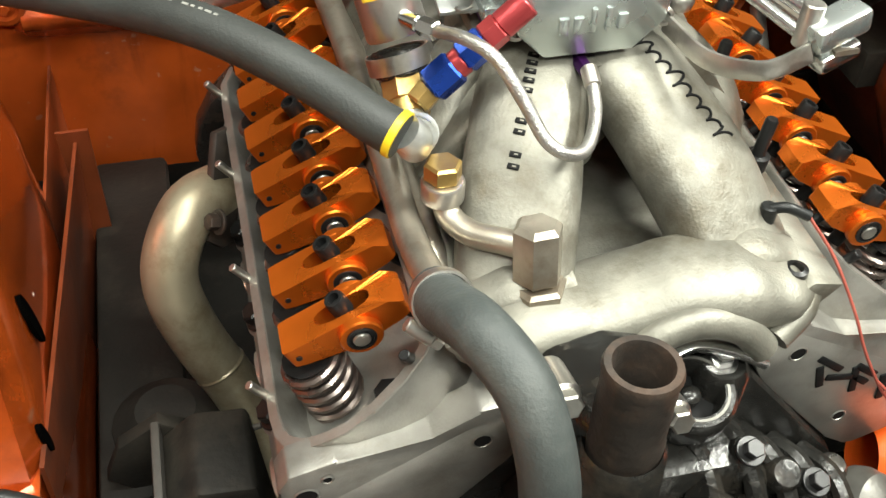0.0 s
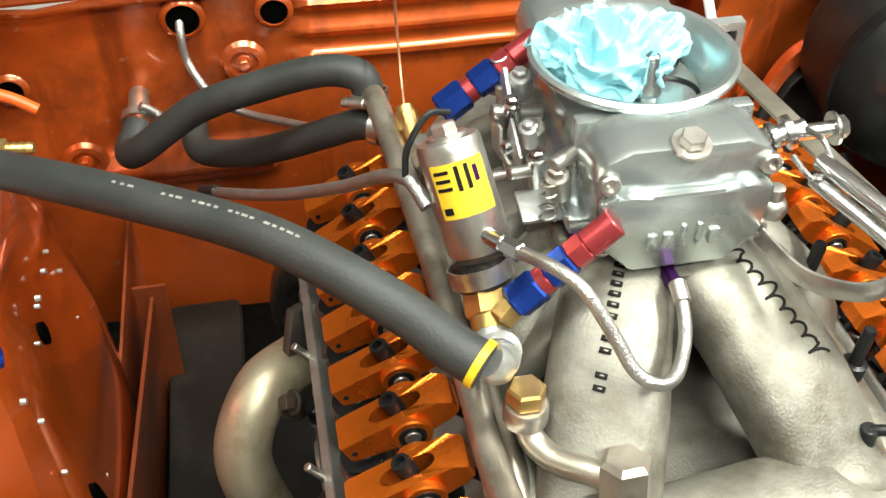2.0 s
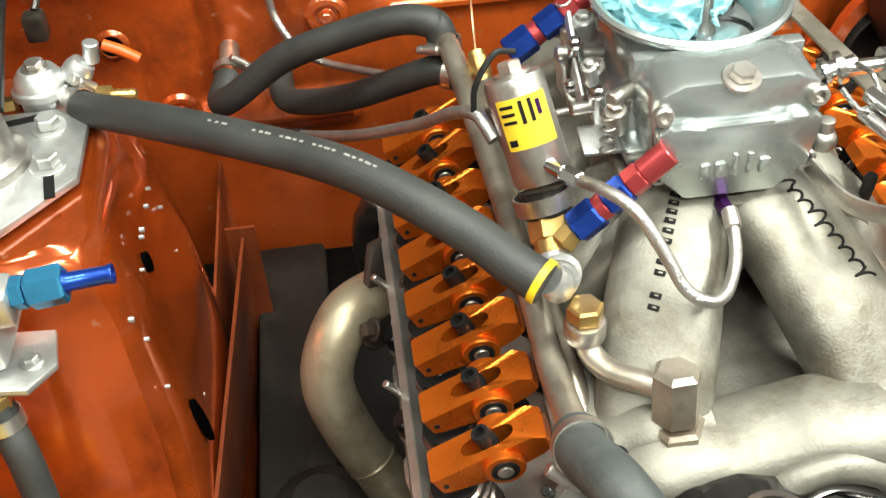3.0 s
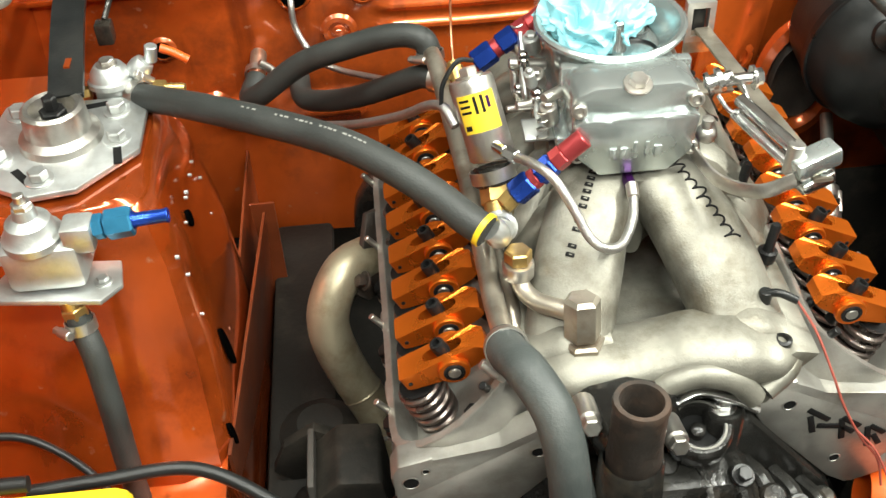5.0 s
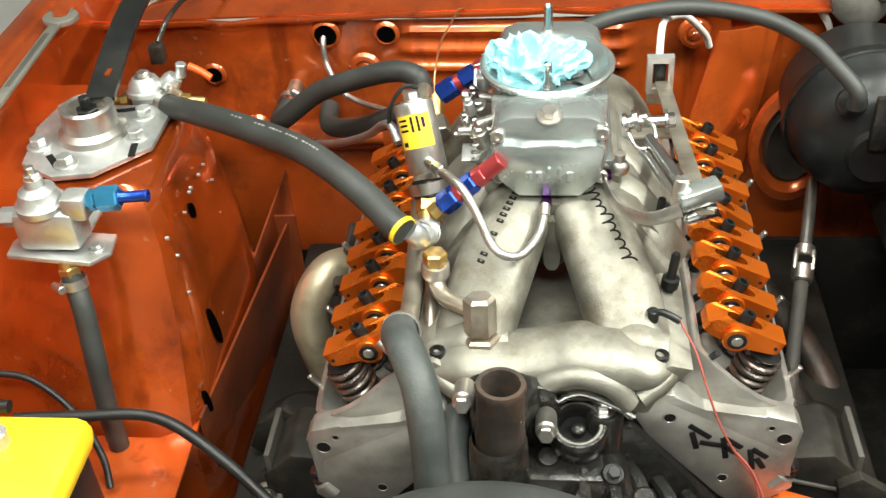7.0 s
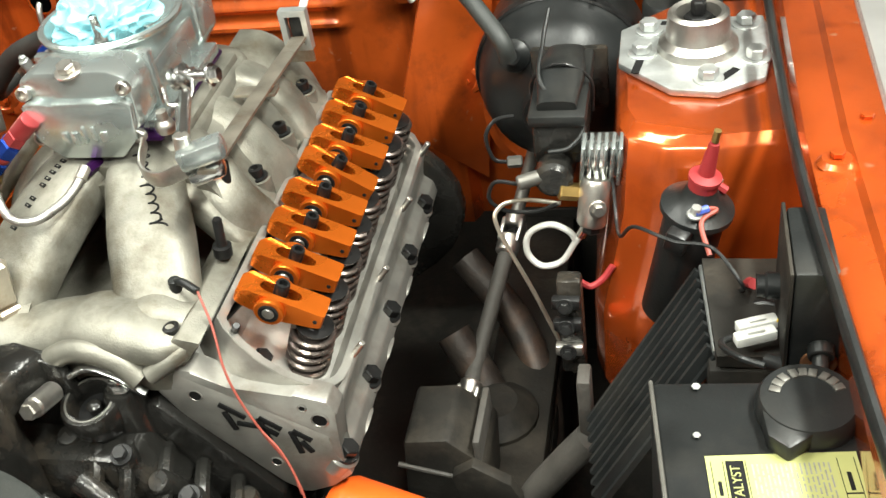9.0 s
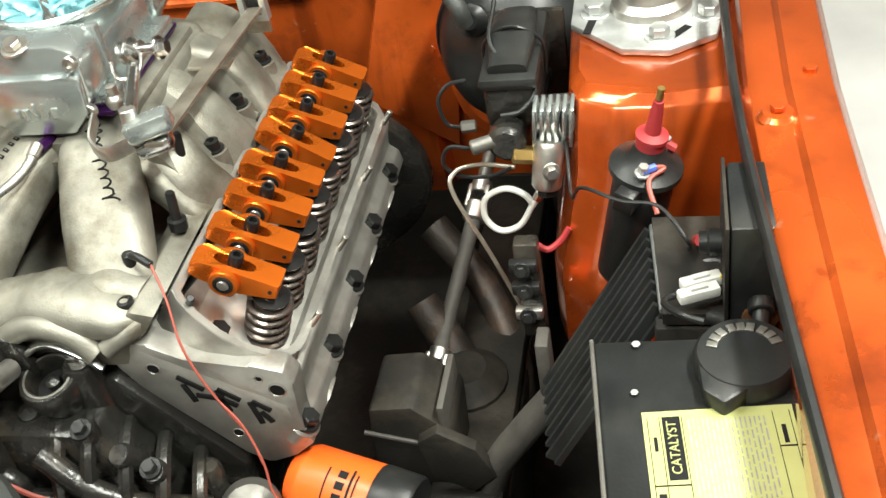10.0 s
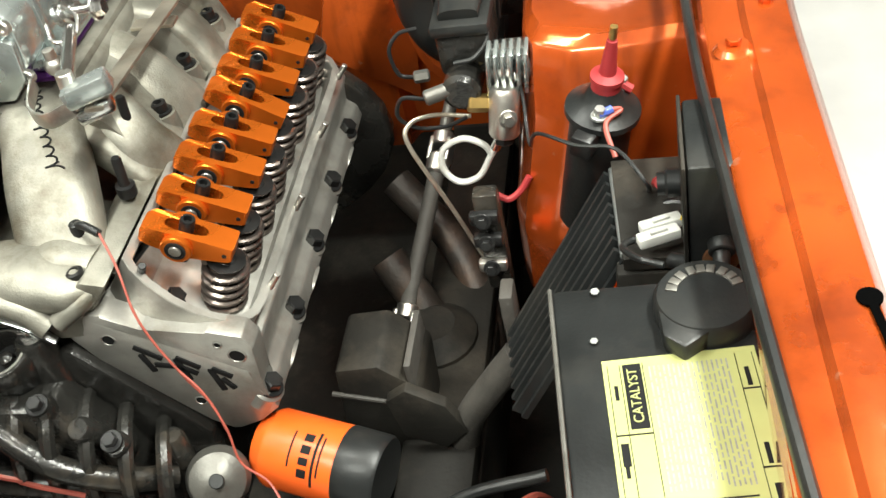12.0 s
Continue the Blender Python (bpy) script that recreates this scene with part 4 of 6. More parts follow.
man = thing("intake_manifold", (0, 0.2, 0.78), "stained cast aluminium intake manifold with open runners", "intake manifold")
part("plenum", loft([(0, 0.14, 0.872), (0, 0.20, 0.876), (0, 0.36, 0.876), (0, 0.42, 0.862)], [(0.085, 0.05), (0.17, 0.062), (0.17, 0.062), (0.10, 0.05)], 4, 8), CAST, man)
part("carburettor_pad", box((0, 0.272, 0.900), (0.155, 0.185, 0.016), None, 0.005), CAST, man)
for sg in (-1, 1):
    part("front_runner", front_runner(sg), CAST, man)
    for y0, y1, w in ((0.215, 0.165, 0.050), (0.275, 0.255, 0.055), (0.345, 0.365, 0.060)):
        part("runner", loft([(sg * 0.045, y0, 0.882), (sg * 0.085, (y0 + y1) / 2, 0.868), (sg * 0.115, y1, 0.836), (sg * 0.140, y1, 0.79)], [(w, 0.05), (w, 0.046), (w * 1.25, 0.044), (w * 1.4, 0.04)], 3, 8), CAST, man)
    part("head_flange", prism([(0.086, 0.745), (0.098, 0.795), (0.122, 0.812), (0.146, 0.806), (0.112, 0.765)], 0.028, -0.445, Matrix.Diagonal((sg, 1, 1, 1)) @ Matrix.Translation((0, 0, 0)) @ XZ, 0.002), CAST, man)
part("water_crossover", loft([(-0.126, -0.002, 0.790), (-0.085, -0.004, 0.797), (-0.04, -0.002, 0.794), (0.0, -0.001, 0.796), (0.03, -0.002, 0.800), (0.065, -0.004, 0.802), (0.10, -0.006, 0.797), (0.128, -0.006, 0.790)], [(0.066, 0.030), (0.080, 0.046), (0.076, 0.044), (0.078, 0.052), (0.080, 0.060), (0.084, 0.054), (0.076, 0.040), (0.050, 0.028)], 2.5, 8), CAST, man)
part("distributor_arch", hose([(-0.022, -0.040, 0.770), (-0.006, -0.041, 0.795), (0.026, -0.040, 0.806), (0.060, -0.042, 0.796), (0.082, -0.046, 0.774)], 0.012, 16), CAST, man)
for sg in (-1, 1):
    part("corner_web", hose([(sg * 0.128, -0.012, 0.795), (sg * 0.115, -0.032, 0.790), (sg * 0.092, -0.044, 0.778)], 0.010, 12), CAST, man)
    part("runner_fillet", loft([(sg * 0.050, 0.020, 0.806), (sg * 0.085, 0.016, 0.812), (sg * 0.120, 0.012, 0.802)], [(0.05, 0.03), (0.055, 0.034), (0.045, 0.026)], 2.4, 6), CAST, man)
part("valley_web", box((0, 0.19, 0.762), (0.17, 0.36, 0.006), None, 0.001), CAST, man)
part("plenum_nose", loft([(0, 0.128, 0.846), (0, 0.165, 0.846), (0, 0.215, 0.846)], [(0.020, 0.07), (0.085, 0.08), (0.14, 0.08)], 3, 6), CAST, man)
part("front_end_wall", prism([(-0.115, 0.745), (0.105, 0.745), (0.12, 0.795), (0.08, 0.808), (0.03, 0.806), (-0.02, 0.79), (-0.08, 0.80), (-0.125, 0.795)], 0.034, 0.0, XZ, 0.004), CAST, man)
part("thermostat_pad", loft([(-0.058, -0.02, 0.787), (-0.055, -0.045, 0.778)], [(0.085, 0.045), (0.08, 0.05)], 3, 4), CAST, man)
# sloping decks between the runners and the heads
for sg in (-1, 1):
    for y0, y1 in ((0.125, 0.215), (0.215, 0.305), (0.305, 0.435)):
        part("runner_deck", loft([(sg * 0.050, (y0 + y1) / 2 + 0.01, 0.866), (sg * 0.092, (y0 + y1) / 2 + 0.005, 0.848), (sg * 0.138, (y0 + y1) / 2, 0.795)], [(y1 - y0 + 0.004, 0.034), (y1 - y0 + 0.004, 0.036), (y1 - y0 + 0.006, 0.03)], 5, 6), CAST, man)
# raised lettering along the runners as plain bars and strokes, laid on the runners' skins
trees = {}
for sg in (-1, 1):
    bm = front_runner(sg)
    bm.normal_update()
    trees[sg] = BVHTree.FromBMesh(bm)
    bm.free()


def skin(sg, x, y):
    p, n, _, _ = trees[sg].ray_cast(V((x, y, 1.0)), V((0, 0, -1)))
    return (p, n) if p else (V((x, y, 0.86)), V((0, 0, 1)))


for k in range(12):
    if k in (6, 9):
        continue
    f = k / 11
    p, n = skin(-1, -0.040 - 0.036 * f, 0.150 - 0.080 * f)
    n = n if n.z > 0 else -n
    p = p + n * 0.0008
    d = V((-0.040, -0.070, -0.03)).normalized()
    d = (d - n * d.dot(n)).normalized()
    m = Matrix.Translation(p) @ Matrix((d, n.cross(d), n)).transposed().to_4x4()
    b = part("raised_letter_bar", box((0, 0, 0), (0.0042, 0.0085, 0.0016), m, 0.0005), INK, man)
    part("letter_counter", box((0, 0.0005, 0.0006), (0.0012, 0.0030, 0.0008), m), CAST, b)
# flowing raised script line with tall first and last loops
stroke = []
for i in range(181):
    u = i / 180
    a = 2 * math.pi * 9 * u
    along = min(1.0, max(0.0, u + 0.020 * math.sin(a)))
    tall = 0.0085 if u < 0.12 or 0.40 < u < 0.52 or u > 0.90 else 0.0045
    x, y = 0.040 + 0.044 * along + tall * 0.85 * math.cos(a), 0.156 - 0.084 * along + tall * 0.4 * math.cos(a)
    p, n = skin(1, x, y)
    n = n if n.z > 0 else -n
    stroke.append(p + n * 0.0005)
part("raised_script", add_sweep(bmesh.new(), stroke, circle(0.0011, 6)), INK, man, "flowing black raised script line")
# broad rough deck over the driver's side runners
bm = bmesh.new()
rows = []
for i in range(41):
    y = 0.145 + 0.30 * i / 40
    w = 0.0045 * math.cos((y - 0.165) / 0.092 * 2 * math.pi)
    prof = ((0.050, 0.895, 0.0), (0.066, 0.893, 0.2), (0.080, 0.889, 0.6), (0.095, 0.880, 1), (0.110, 0.866, 1), (0.124, 0.846, 0.9), (0.134, 0.826, 0.5), (0.141, 0.806, 0.1), (0.139, 0.795, 0.0))
    rows.append([bm.verts.new((x, y + 0.02 * (0.14 - x), z + w * k + 0.0025 * noise.noise(V((x * 40, y * 40, 2))))) for x, z, k in prof])
for a, b in zip(rows, rows[1:]):
    for k in range(len(a) - 1):
        bm.faces.new((a[k], b[k], b[k + 1], a[k + 1]))
for r in (rows[0], rows[-1]):
    bm.faces.new(r)
part("side_deck", bm, CAST, man)
for p, h in (((0.113, -0.014, 0.803), 0.009), ((-0.120, -0.012, 0.803), 0.009), ((0.131, 0.216, 0.828), 0.01), ((0.131, 0.307, 0.828), 0.01), ((-0.128, 0.227, 0.815), 0.01), ((0.131, 0.405, 0.828), 0.01)):
    part("boss", lathe([(0.016, -0.02), (0.015, 0.0), (0.013, 0.001), (0, 0.001)], Matrix.Translation(p), 20), CAST, man)
    bb = part("manifold_bolt", lathe([(0.0125, 0.001), (0.0125, 0.003), (0.0085, 0.0035), (0.0085, 0.003 + h), (0.005, 0.004 + h), (0.0045, 0.006), (0, 0.006)], Matrix.Translation(p), 16), BLKSTEEL, man, "black socket-head bolt")
for p in ((0.131, 0.095, 0.826), (0.120, 0.165, 0.850)):
    part("stud", lathe([(0.010, -0.01), (0.010, 0.002), (0.006, 0.003), (0.0052, 0.006), (0.0052, 0.034), (0.004, 0.036), (0, 0.036)], Matrix.Translation(p) @ pose(0, 0, 0, 0, 6, 0), 12), BLKSTEEL, man)
# temperature sender and its wire
sen = thing("temperature_sender", (0.106, 0.028, 0.80), "brass temperature sender with a black boot", "sensor")
part("hex_body", add_hex(lathe([(0.016, -0.006), (0.015, 0.004), (0, 0.004)], Matrix.Translation((0.106, 0.028, 0.806)), 20), (0.106, 0.028, 0.809), (0.106, 0.028, 0.820), 0.0115), BRASS, sen)
part("boot", add_cyl(add_hose(bmesh.new(), [(0.107, 0.029, 0.834), (0.118, 0.024, 0.838), (0.134, 0.018, 0.832)], 0.0042, 10), (0.106, 0.028, 0.819), (0.107, 0.029, 0.838), 0.0065, 12, 0.001), BLACK, sen)
wire = solo("sender_wire", hose([(0.134, 0.018, 0.832), (0.150, -0.004, 0.808), (0.163, -0.030, 0.775), (0.176, -0.042, 0.742), (0.196, -0.052, 0.705), (0.216, -0.062, 0.678), (0.224, -0.07, 0.645)], 0.0013, 8), REDW, "thin red wire from the sender down over the head", "wire", "wires")
solo("sender_wire", hose([(0.192, -0.050, 0.712), (0.212, -0.060, 0.690), (0.228, -0.075, 0.655), (0.236, -0.09, 0.62), (0.262, -0.10, 0.60), (0.285, -0.13, 0.58)], 0.0013, 8), REDW, "thin red wire twisted beside another wire", "wire", "wires")

# heater fitting and steel tube
fit = thing("heater_fitting", (-0.075, 0.01, 0.80), "dull steel hex heater fitting in the manifold", "pipe fitting")
part("hex_nut", add_hex(bmesh.new(), (-0.0745, 0.002, 0.808), (-0.0745, 0.004, 0.824), 0.0215, 0.003), TUBEST, fit)
part("hex_body", add_hex(bmesh.new(), (-0.0745, 0.004, 0.823), (-0.075, 0.014, 0.868), 0.0175, 0.004), TUBEST, fit)
part("base_boss", lathe([(0.026, -0.02), (0.024, 0.0), (0.018, 0.004), (0, 0.004)], Matrix.Translation((-0.0745, 0.002, 0.806)), 24), CAST, fit)
pp = thing("bypass_pipe", (-0.125, 0.07, 0.85), "bent bare steel pipe with a brass plug on its end", "pipe")
part("tube", hose([(-0.076, 0.010, 0.848), (-0.095, 0.024, 0.846), (-0.113, 0.040, 0.842), (-0.124, 0.058, 0.845), (-0.126, 0.068, 0.862)], 0.0092, 16), TUBEST, pp)
part("collar", lathe([(0.010, -0.004), (0.0155, -0.003), (0.0155, 0.010), (0.014, 0.012), (0, 0.012)], Matrix.Translation((-0.126, 0.069, 0.856)), 24), STEEL, pp)
part("plug", add_hex(bmesh.new(), (-0.126, 0.070, 0.867), (-0.126, 0.071, 0.882), 0.0135, 0.002), BRASS, pp, "brass hex plug")
for pts, r in (([(-0.178, 0.462, 0.868), (-0.174, 0.42, 0.872), (-0.166, 0.33, 0.862), (-0.158, 0.22, 0.852), (-0.154, 0.12, 0.842), (-0.152, 0.05, 0.835), (-0.150, 0.00, 0.845), (-0.150, -0.03, 0.856)], 0.0108),
               ([(-0.168, 0.44, 0.835), (-0.152, 0.30, 0.835), (-0.140, 0.15, 0.822), (-0.134, 0.08, 0.815), (-0.132, 0.03, 0.80)], 0.0085)):
    solo("heater_tube", hose(pts, r, 16), TUBEST, "aged steel heater tube running along the head", "tube", "heater tubes")
h2 = thing("coolant_hose", (-0.15, -0.04, 0.86), "grey dusty coolant hose drooping over the front of the head", "hose", "hoses")
part("rubber", hose([(-0.151, -0.022, 0.854), (-0.152, -0.050, 0.872), (-0.141, -0.085, 0.886), (-0.124, -0.122, 0.873), (-0.116, -0.148, 0.835), (-0.114, -0.160, 0.78), (-0.116, -0.165, 0.70), (-0.118, -0.165, 0.60)], 0.0182, 20), OLDRUB, h2)
part("clamp", clamp(bmesh.new(), (-0.1515, -0.036, 0.863), (0, -1, 0.6), 0.0188), STEEL, h2)

# ---- carburettor ----
carb = thing("carburettor", (0, 0.27, 0.905), "polished alloy four-barrel carburettor with an open air horn", "carburettor")
part("base_gasket", box((0, 0.272, 0.9115), (0.138, 0.190, 0.006), None, 0.002), PURPLE, carb, "purple spacer plate")
part("base_plate", box((0, 0.272, 0.922), (0.142, 0.172, 0.015), None, 0.004), CARBAL, carb)
part("main_body", box((0, 0.275, 0.950), (0.118, 0.128, 0.05), None, 0.006), CARBAL, carb)
part("air_horn", lathe([(0.052, -0.030), (0.058, -0.02), (0.066, -0.004), (0.074, 0.001), (0.077, 0.005), (0.077, 0.008), (0.074, 0.010), (0.070, 0.009), (0.067, 0.003), (0.058, -0.008), (0.050, -0.018), (0, -0.019)], Matrix.Translation((-0.003, 0.278, 0.996)), 56), CARBAL, carb)
for xs, ys in ((-0.022, 0.255), (0.022, 0.255), (-0.022, 0.30), (0.022, 0.30)):
    part("venturi", lathe([(0.020, 0.981), (0.018, 0.979), (0.016, 0.972), (0, 0.972)], Matrix.Translation((xs, ys, 0)), 20), BLKSTEEL, carb)


def bowl(y0, dr, name):
    """A float bowl with its sculpted face; dr is -1 for the front one."""
    prof = [(-0.061, 0.915 + 0.022), (-0.036, 0.906), (0.036, 0.906), (0.061, 0.915 + 0.022), (0.063, 0.978), (0.058, 0.992), (0.040, 1.000), (-0.040, 1.000), (-0.058, 0.992), (-0.063, 0.978)]
    return part(name, prism(prof, -(y0 + (0.0 if dr < 0 else 0.05)), -(y0 + (-0.05 if dr < 0 else 0.0)), XZ, 0.006), CARBAL, carb)


fb = bowl(0.212, -1, "front_float_bowl")
bowl(0.345, 1, "rear_float_bowl")
part("metering_block", box((0, 0.216, 0.953), (0.128, 0.012, 0.082), None, 0.002), CARBAL, carb)
# face plate: flared at the top, narrowing down
face = [(-0.034, 0.904), (0.034, 0.904), (0.056, 0.926), (0.061, 0.966), (0.050, 0.972), (0.040, 0.966), (0.024, 0.969), (-0.024, 0.969), (-0.040, 0.966), (-0.050, 0.972), (-0.061, 0.966), (-0.056, 0.926)]
fp = part("bowl_face", prism(face, -0.163, -0.1535, XZ, 0.003), CARBAL, fb)
for k in range(5):
    part("raised_logo_bar", box((-0.022 + 0.011 * k, 0.1528, 0.930 + (0.003 if k in (2, 3) else 0)), (0.0075 if k not in (2, 3) else 0.004, 0.003, 0.013 if k not in (2, 3) else 0.019), pose(0, 0, 0, 0, 0, 0), 0.001), CARBAL, fp)
part("bowl_screw", bolt((0, 0.166, 0.999), (0, -0.25, 1), 0.0092, 0.008), STEEL, fb)
for x, z in ((-0.055, 0.978), (0.056, 0.981), (-0.055, 0.926), (0.056, 0.926)):
    part("corner_screw", lathe([(0.0075, 0), (0.0075, 0.006), (0.0062, 0.0075), (0.0042, 0.0075), (0.0038, 0.003), (0, 0.003)], axis_m((x, 0.163, z), (x, 0.05, z + 0.02)), 16), STEEL, fb)
part("vent_tube", lathe([(0.0095, 0), (0.008, 0.006), (0.0055, 0.010), (0.0052, 0.030), (0.0038, 0.031), (0.0035, 0.015), (0, 0.015)], Matrix.Translation((-0.002, 0.244, 0.990)), 18), CHROME, carb)
part("vent_post", box((-0.002, 0.250, 0.987), (0.012, 0.02, 0.022), None, 0.002), CARBAL, carb)
part("rear_vent_tube", lathe([(0.008, 0), (0.0055, 0.008), (0.0052, 0.035), (0.0038, 0.036), (0, 0.03)], Matrix.Translation((-0.002, 0.36, 1.0)), 18), CHROME, carb)
# levers, screws and springs on the passenger side
random.seed(11)
for k, (x, y, z, r, h) in enumerate(((-0.074, 0.205, 0.938, 0.009, 0.022), (-0.080, 0.235, 0.925, 0.008, 0.030), (-0.088, 0.235, 0.962, 0.006, 0.018), (-0.078, 0.262, 0.945, 0.010, 0.016), (-0.086, 0.29, 0.935, 0.007, 0.03), (-0.075, 0.31, 0.955, 0.009, 0.02), (-0.082, 0.335, 0.93, 0.007, 0.024), (-0.095, 0.262, 0.925, 0.006, 0.02))):
    bm = add_cyl(bmesh.new(), (x, y, z), (x - 0.004, y - 0.004, z + h), r, 14, 0.0012)
    add_hex(bm, (x - 0.004, y - 0.004, z + h), (x - 0.004, y - 0.004, z + h + 0.005), r * 0.7)
    part("linkage_post", bm, (STEEL, CHROME, ZINC)[k % 3], carb)
for a, b, r in (((-0.065, 0.235, 0.94), (-0.105, 0.228, 0.944), 0.005), ((-0.065, 0.255, 0.925), (-0.112, 0.25, 0.925), 0.004), ((-0.065, 0.29, 0.95), (-0.104, 0.29, 0.955), 0.006), ((-0.06, 0.215, 0.968), (-0.082, 0.2, 0.968), 0.006)):
    part("linkage_shaft", cyl(a, b, r, 12, 0.001), STEEL, carb)
for c, s, a in (((-0.094, 0.255, 0.948), (0.003, 0.036, 0.020), 20), ((-0.100, 0.285, 0.935), (0.003, 0.03, 0.026), -15), ((-0.085, 0.215, 0.922), (0.03, 0.03, 0.004), 10), ((-0.088, 0.31, 0.962), (0.004, 0.028, 0.016), 35)):
    part("linkage_lever", box((0, 0, 0), s, Matrix.Translation(c) @ pose(0, 0, 0, a, 0, 0), 0.0012), ZINC, carb)
for x, y, z in ((-0.088, 0.338, 0.935), (-0.082, 0.20, 0.918)):
    pts = [V((x + 0.006 * math.cos(a * 0.7), y + 0.006 * math.sin(a * 0.7), z + 0.0011 * a)) for a in range(36)]
    part("return_spring", add_sweep(bmesh.new(), pts, circle(0.0011, 6)), STEEL, carb)
nudge((-0.003, -0.016, 0.004), carb)
# throttle side
lv = thing("throttle_linkage", (0.11, 0.2, 0.93), "bright plated throttle linkage with a return spring", "throttle linkage")
part("throttle_arm", add_sweep(bmesh.new(), spline([(0.064, 0.162, 0.918), (0.078, 0.118, 0.914), (0.108, 0.092, 0.918), (0.140, 0.090, 0.930)], 8), lambda i, n: rounded(0.004, 0.016, 4, 10)), STEEL, lv)
part("pivot_block", box((0, 0, 0), (0.046, 0.024, 0.020), Matrix.Translation((0.158, 0.098, 0.945)) @ pose(0, 0, 0, 0, -12, 15), 0.004), CARBAL, lv)
part("pivot_block_foot", box((0, 0, 0), (0.036, 0.02, 0.014), Matrix.Translation((0.160, 0.094, 0.925)) @ pose(0, 0, 0, 0, -12, 15), 0.004), CHROME, lv)
part("pivot_pin", cyl((0.138, 0.100, 0.930), (0.140, 0.102, 0.962), 0.008, 14, 0.001), STEEL, lv)
part("spring_tube", cyl((0.112, 0.185, 0.958), (0.140, 0.104, 0.955), 0.0068, 16, 0.001), CHROME, lv)
part("spring_tube", cyl((0.106, 0.178, 0.948), (0.138, 0.100, 0.938), 0.0058, 16, 0.001), CHROME, lv)
part("link_bolt", add_bolt(cyl((0.085, 0.215, 0.960), (0.132, 0.210, 0.965), 0.006, 14, 0.001), (0.132, 0.210, 0.965), (1, 0, 0.1), 0.0085, 0.008), CHROME, lv)
part("link_spool", lathe([(0.012, 0), (0.012, 0.004), (0.008, 0.005), (0.008, 0.010), (0.013, 0.011), (0.013, 0.016), (0.006, 0.018), (0.006, 0.026), (0, 0.026)], axis_m((0.088, 0.215, 0.958), (0.13, 0.215, 0.972)), 18), CHROME, lv)
part("ball_joint", lathe([(0.009, 0), (0.011, 0.006), (0.009, 0.012), (0.006, 0.014), (0.006, 0.024), (0, 0.026)], Matrix.Translation((0.082, 0.18, 0.918)), 16), STEEL, lv)
part("spring_clip", hose([(0.09, 0.185, 0.965), (0.10, 0.17, 0.955), (0.118, 0.178, 0.955), (0.118, 0.195, 0.966), (0.105, 0.20, 0.975)], 0.0022, 8), CHROME, lv)
nudge((-0.008, -0.018, 0.006), lv)
cbk = thing("throttle_cable_bracket", (0.14, 0.4, 0.85), "dull steel throttle cable bracket with a square eye", "bracket")
part("arm", add_sweep(bmesh.new(), spline([(0.146, 0.44, 0.884), (0.150, 0.33, 0.896), (0.155, 0.21, 0.909), (0.161, 0.10, 0.921)], 6), lambda i, n: rounded(0.019, 0.004, 6, 12)), TUBEST, cbk)
part("eye", add_ring_prism(bmesh.new(), [(-0.017, -0.026), (0.017, -0.026), (0.017, 0.026), (-0.017, 0.026)], [(-0.010, -0.018), (0.010, -0.018), (0.010, 0.018), (-0.010, 0.018)], 0, 0.012, Matrix.Translation((0.143, 0.452, 0.893)) @ XZ), ZINC, cbk)
part("upright", box((0.143, 0.445, 0.865), (0.032, 0.004, 0.03), None, 0.001), TUBEST, cbk)
part("stay", box((0.125, 0.33, 0.875), (0.05, 0.02, 0.004), None, 0.001), TUBEST, cbk)
part("cable_core", box((0.143, 0.455, 0.893), (0.016, 0.02, 0.03), None, 0.003), BLACK, cbk)
tc_cable = solo("throttle_cable", hose([(0.143, 0.47, 0.90), (0.150, 0.52, 0.925), (0.165, 0.56, 0.918), (0.19, 0.60, 0.90), (0.225, 0.645, 0.85), (0.235, 0.655, 0.825)], 0.005, 10), WHITE, "pale throttle cable arching to the firewall", "cable")
nudge((-0.005, -0.034, 0.016), cbk, tc_cable)
# crumpled glove stuffed in the air horn
random.seed(3)
gl = bmesh.new()
bmesh.ops.create_icosphere(gl, subdivisions=6, radius=1)
for v in gl.verts:
    d = v.co.copy()
    a = math.atan2(d.y, d.x)
    r = 0.044 * (1 + 0.16 * math.sin(3 * a + 0.6) + 0.08 * math.sin(5 * a))
    q = d * 2.1
    f = 1 - 2.2 * abs(noise.noise(q)) + 0.55 * (1 - 2.2 * abs(noise.noise(q * 1.9 + V((3, 1, 0)))))
    g = 1 + 0.17 * (f - 0.7)
    v.co = V((-0.018 + d.x * r * 1.15 * g, 0.283 + d.y * r * g, 1.001 + d.z * 0.021 * (1 + 0.75 * (f - 0.7))))
glove = solo("rubber_glove", gl, GLOVE, "crumpled pale blue nitrile glove stuffed in the air horn", "glove")
nudge((-0.003, -0.016, 0.004), glove)


# ---- fuel filter body, fittings and lines beside the carburettor ----
sol = thing("nitrous_solenoid", (-0.138, 0.168, 0.912), "bare metal solenoid canister with a yellow label", "solenoid")
A, B = V((-0.1380, 0.163, 0.924)), V((-0.1550, 0.200, 0.993))
SM = axis_m(A, B)
L = (B - A).length
part("canister", lathe([(0.0, 0), (0.0215, 0), (0.0225, 0.002), (0.0225, L - 0.004), (0.0212, L), (0.016, L + 0.001), (0, L + 0.001)], SM, 36), STEEL, sol)
part("top_nut", add_hex(lathe([(0.014, L), (0.014, L + 0.003), (0, L + 0.003)], SM, 20), SM @ V((0, 0, L + 0.002)), SM @ V((0, 0, L + 0.011)), 0.0095), STEEL, sol)
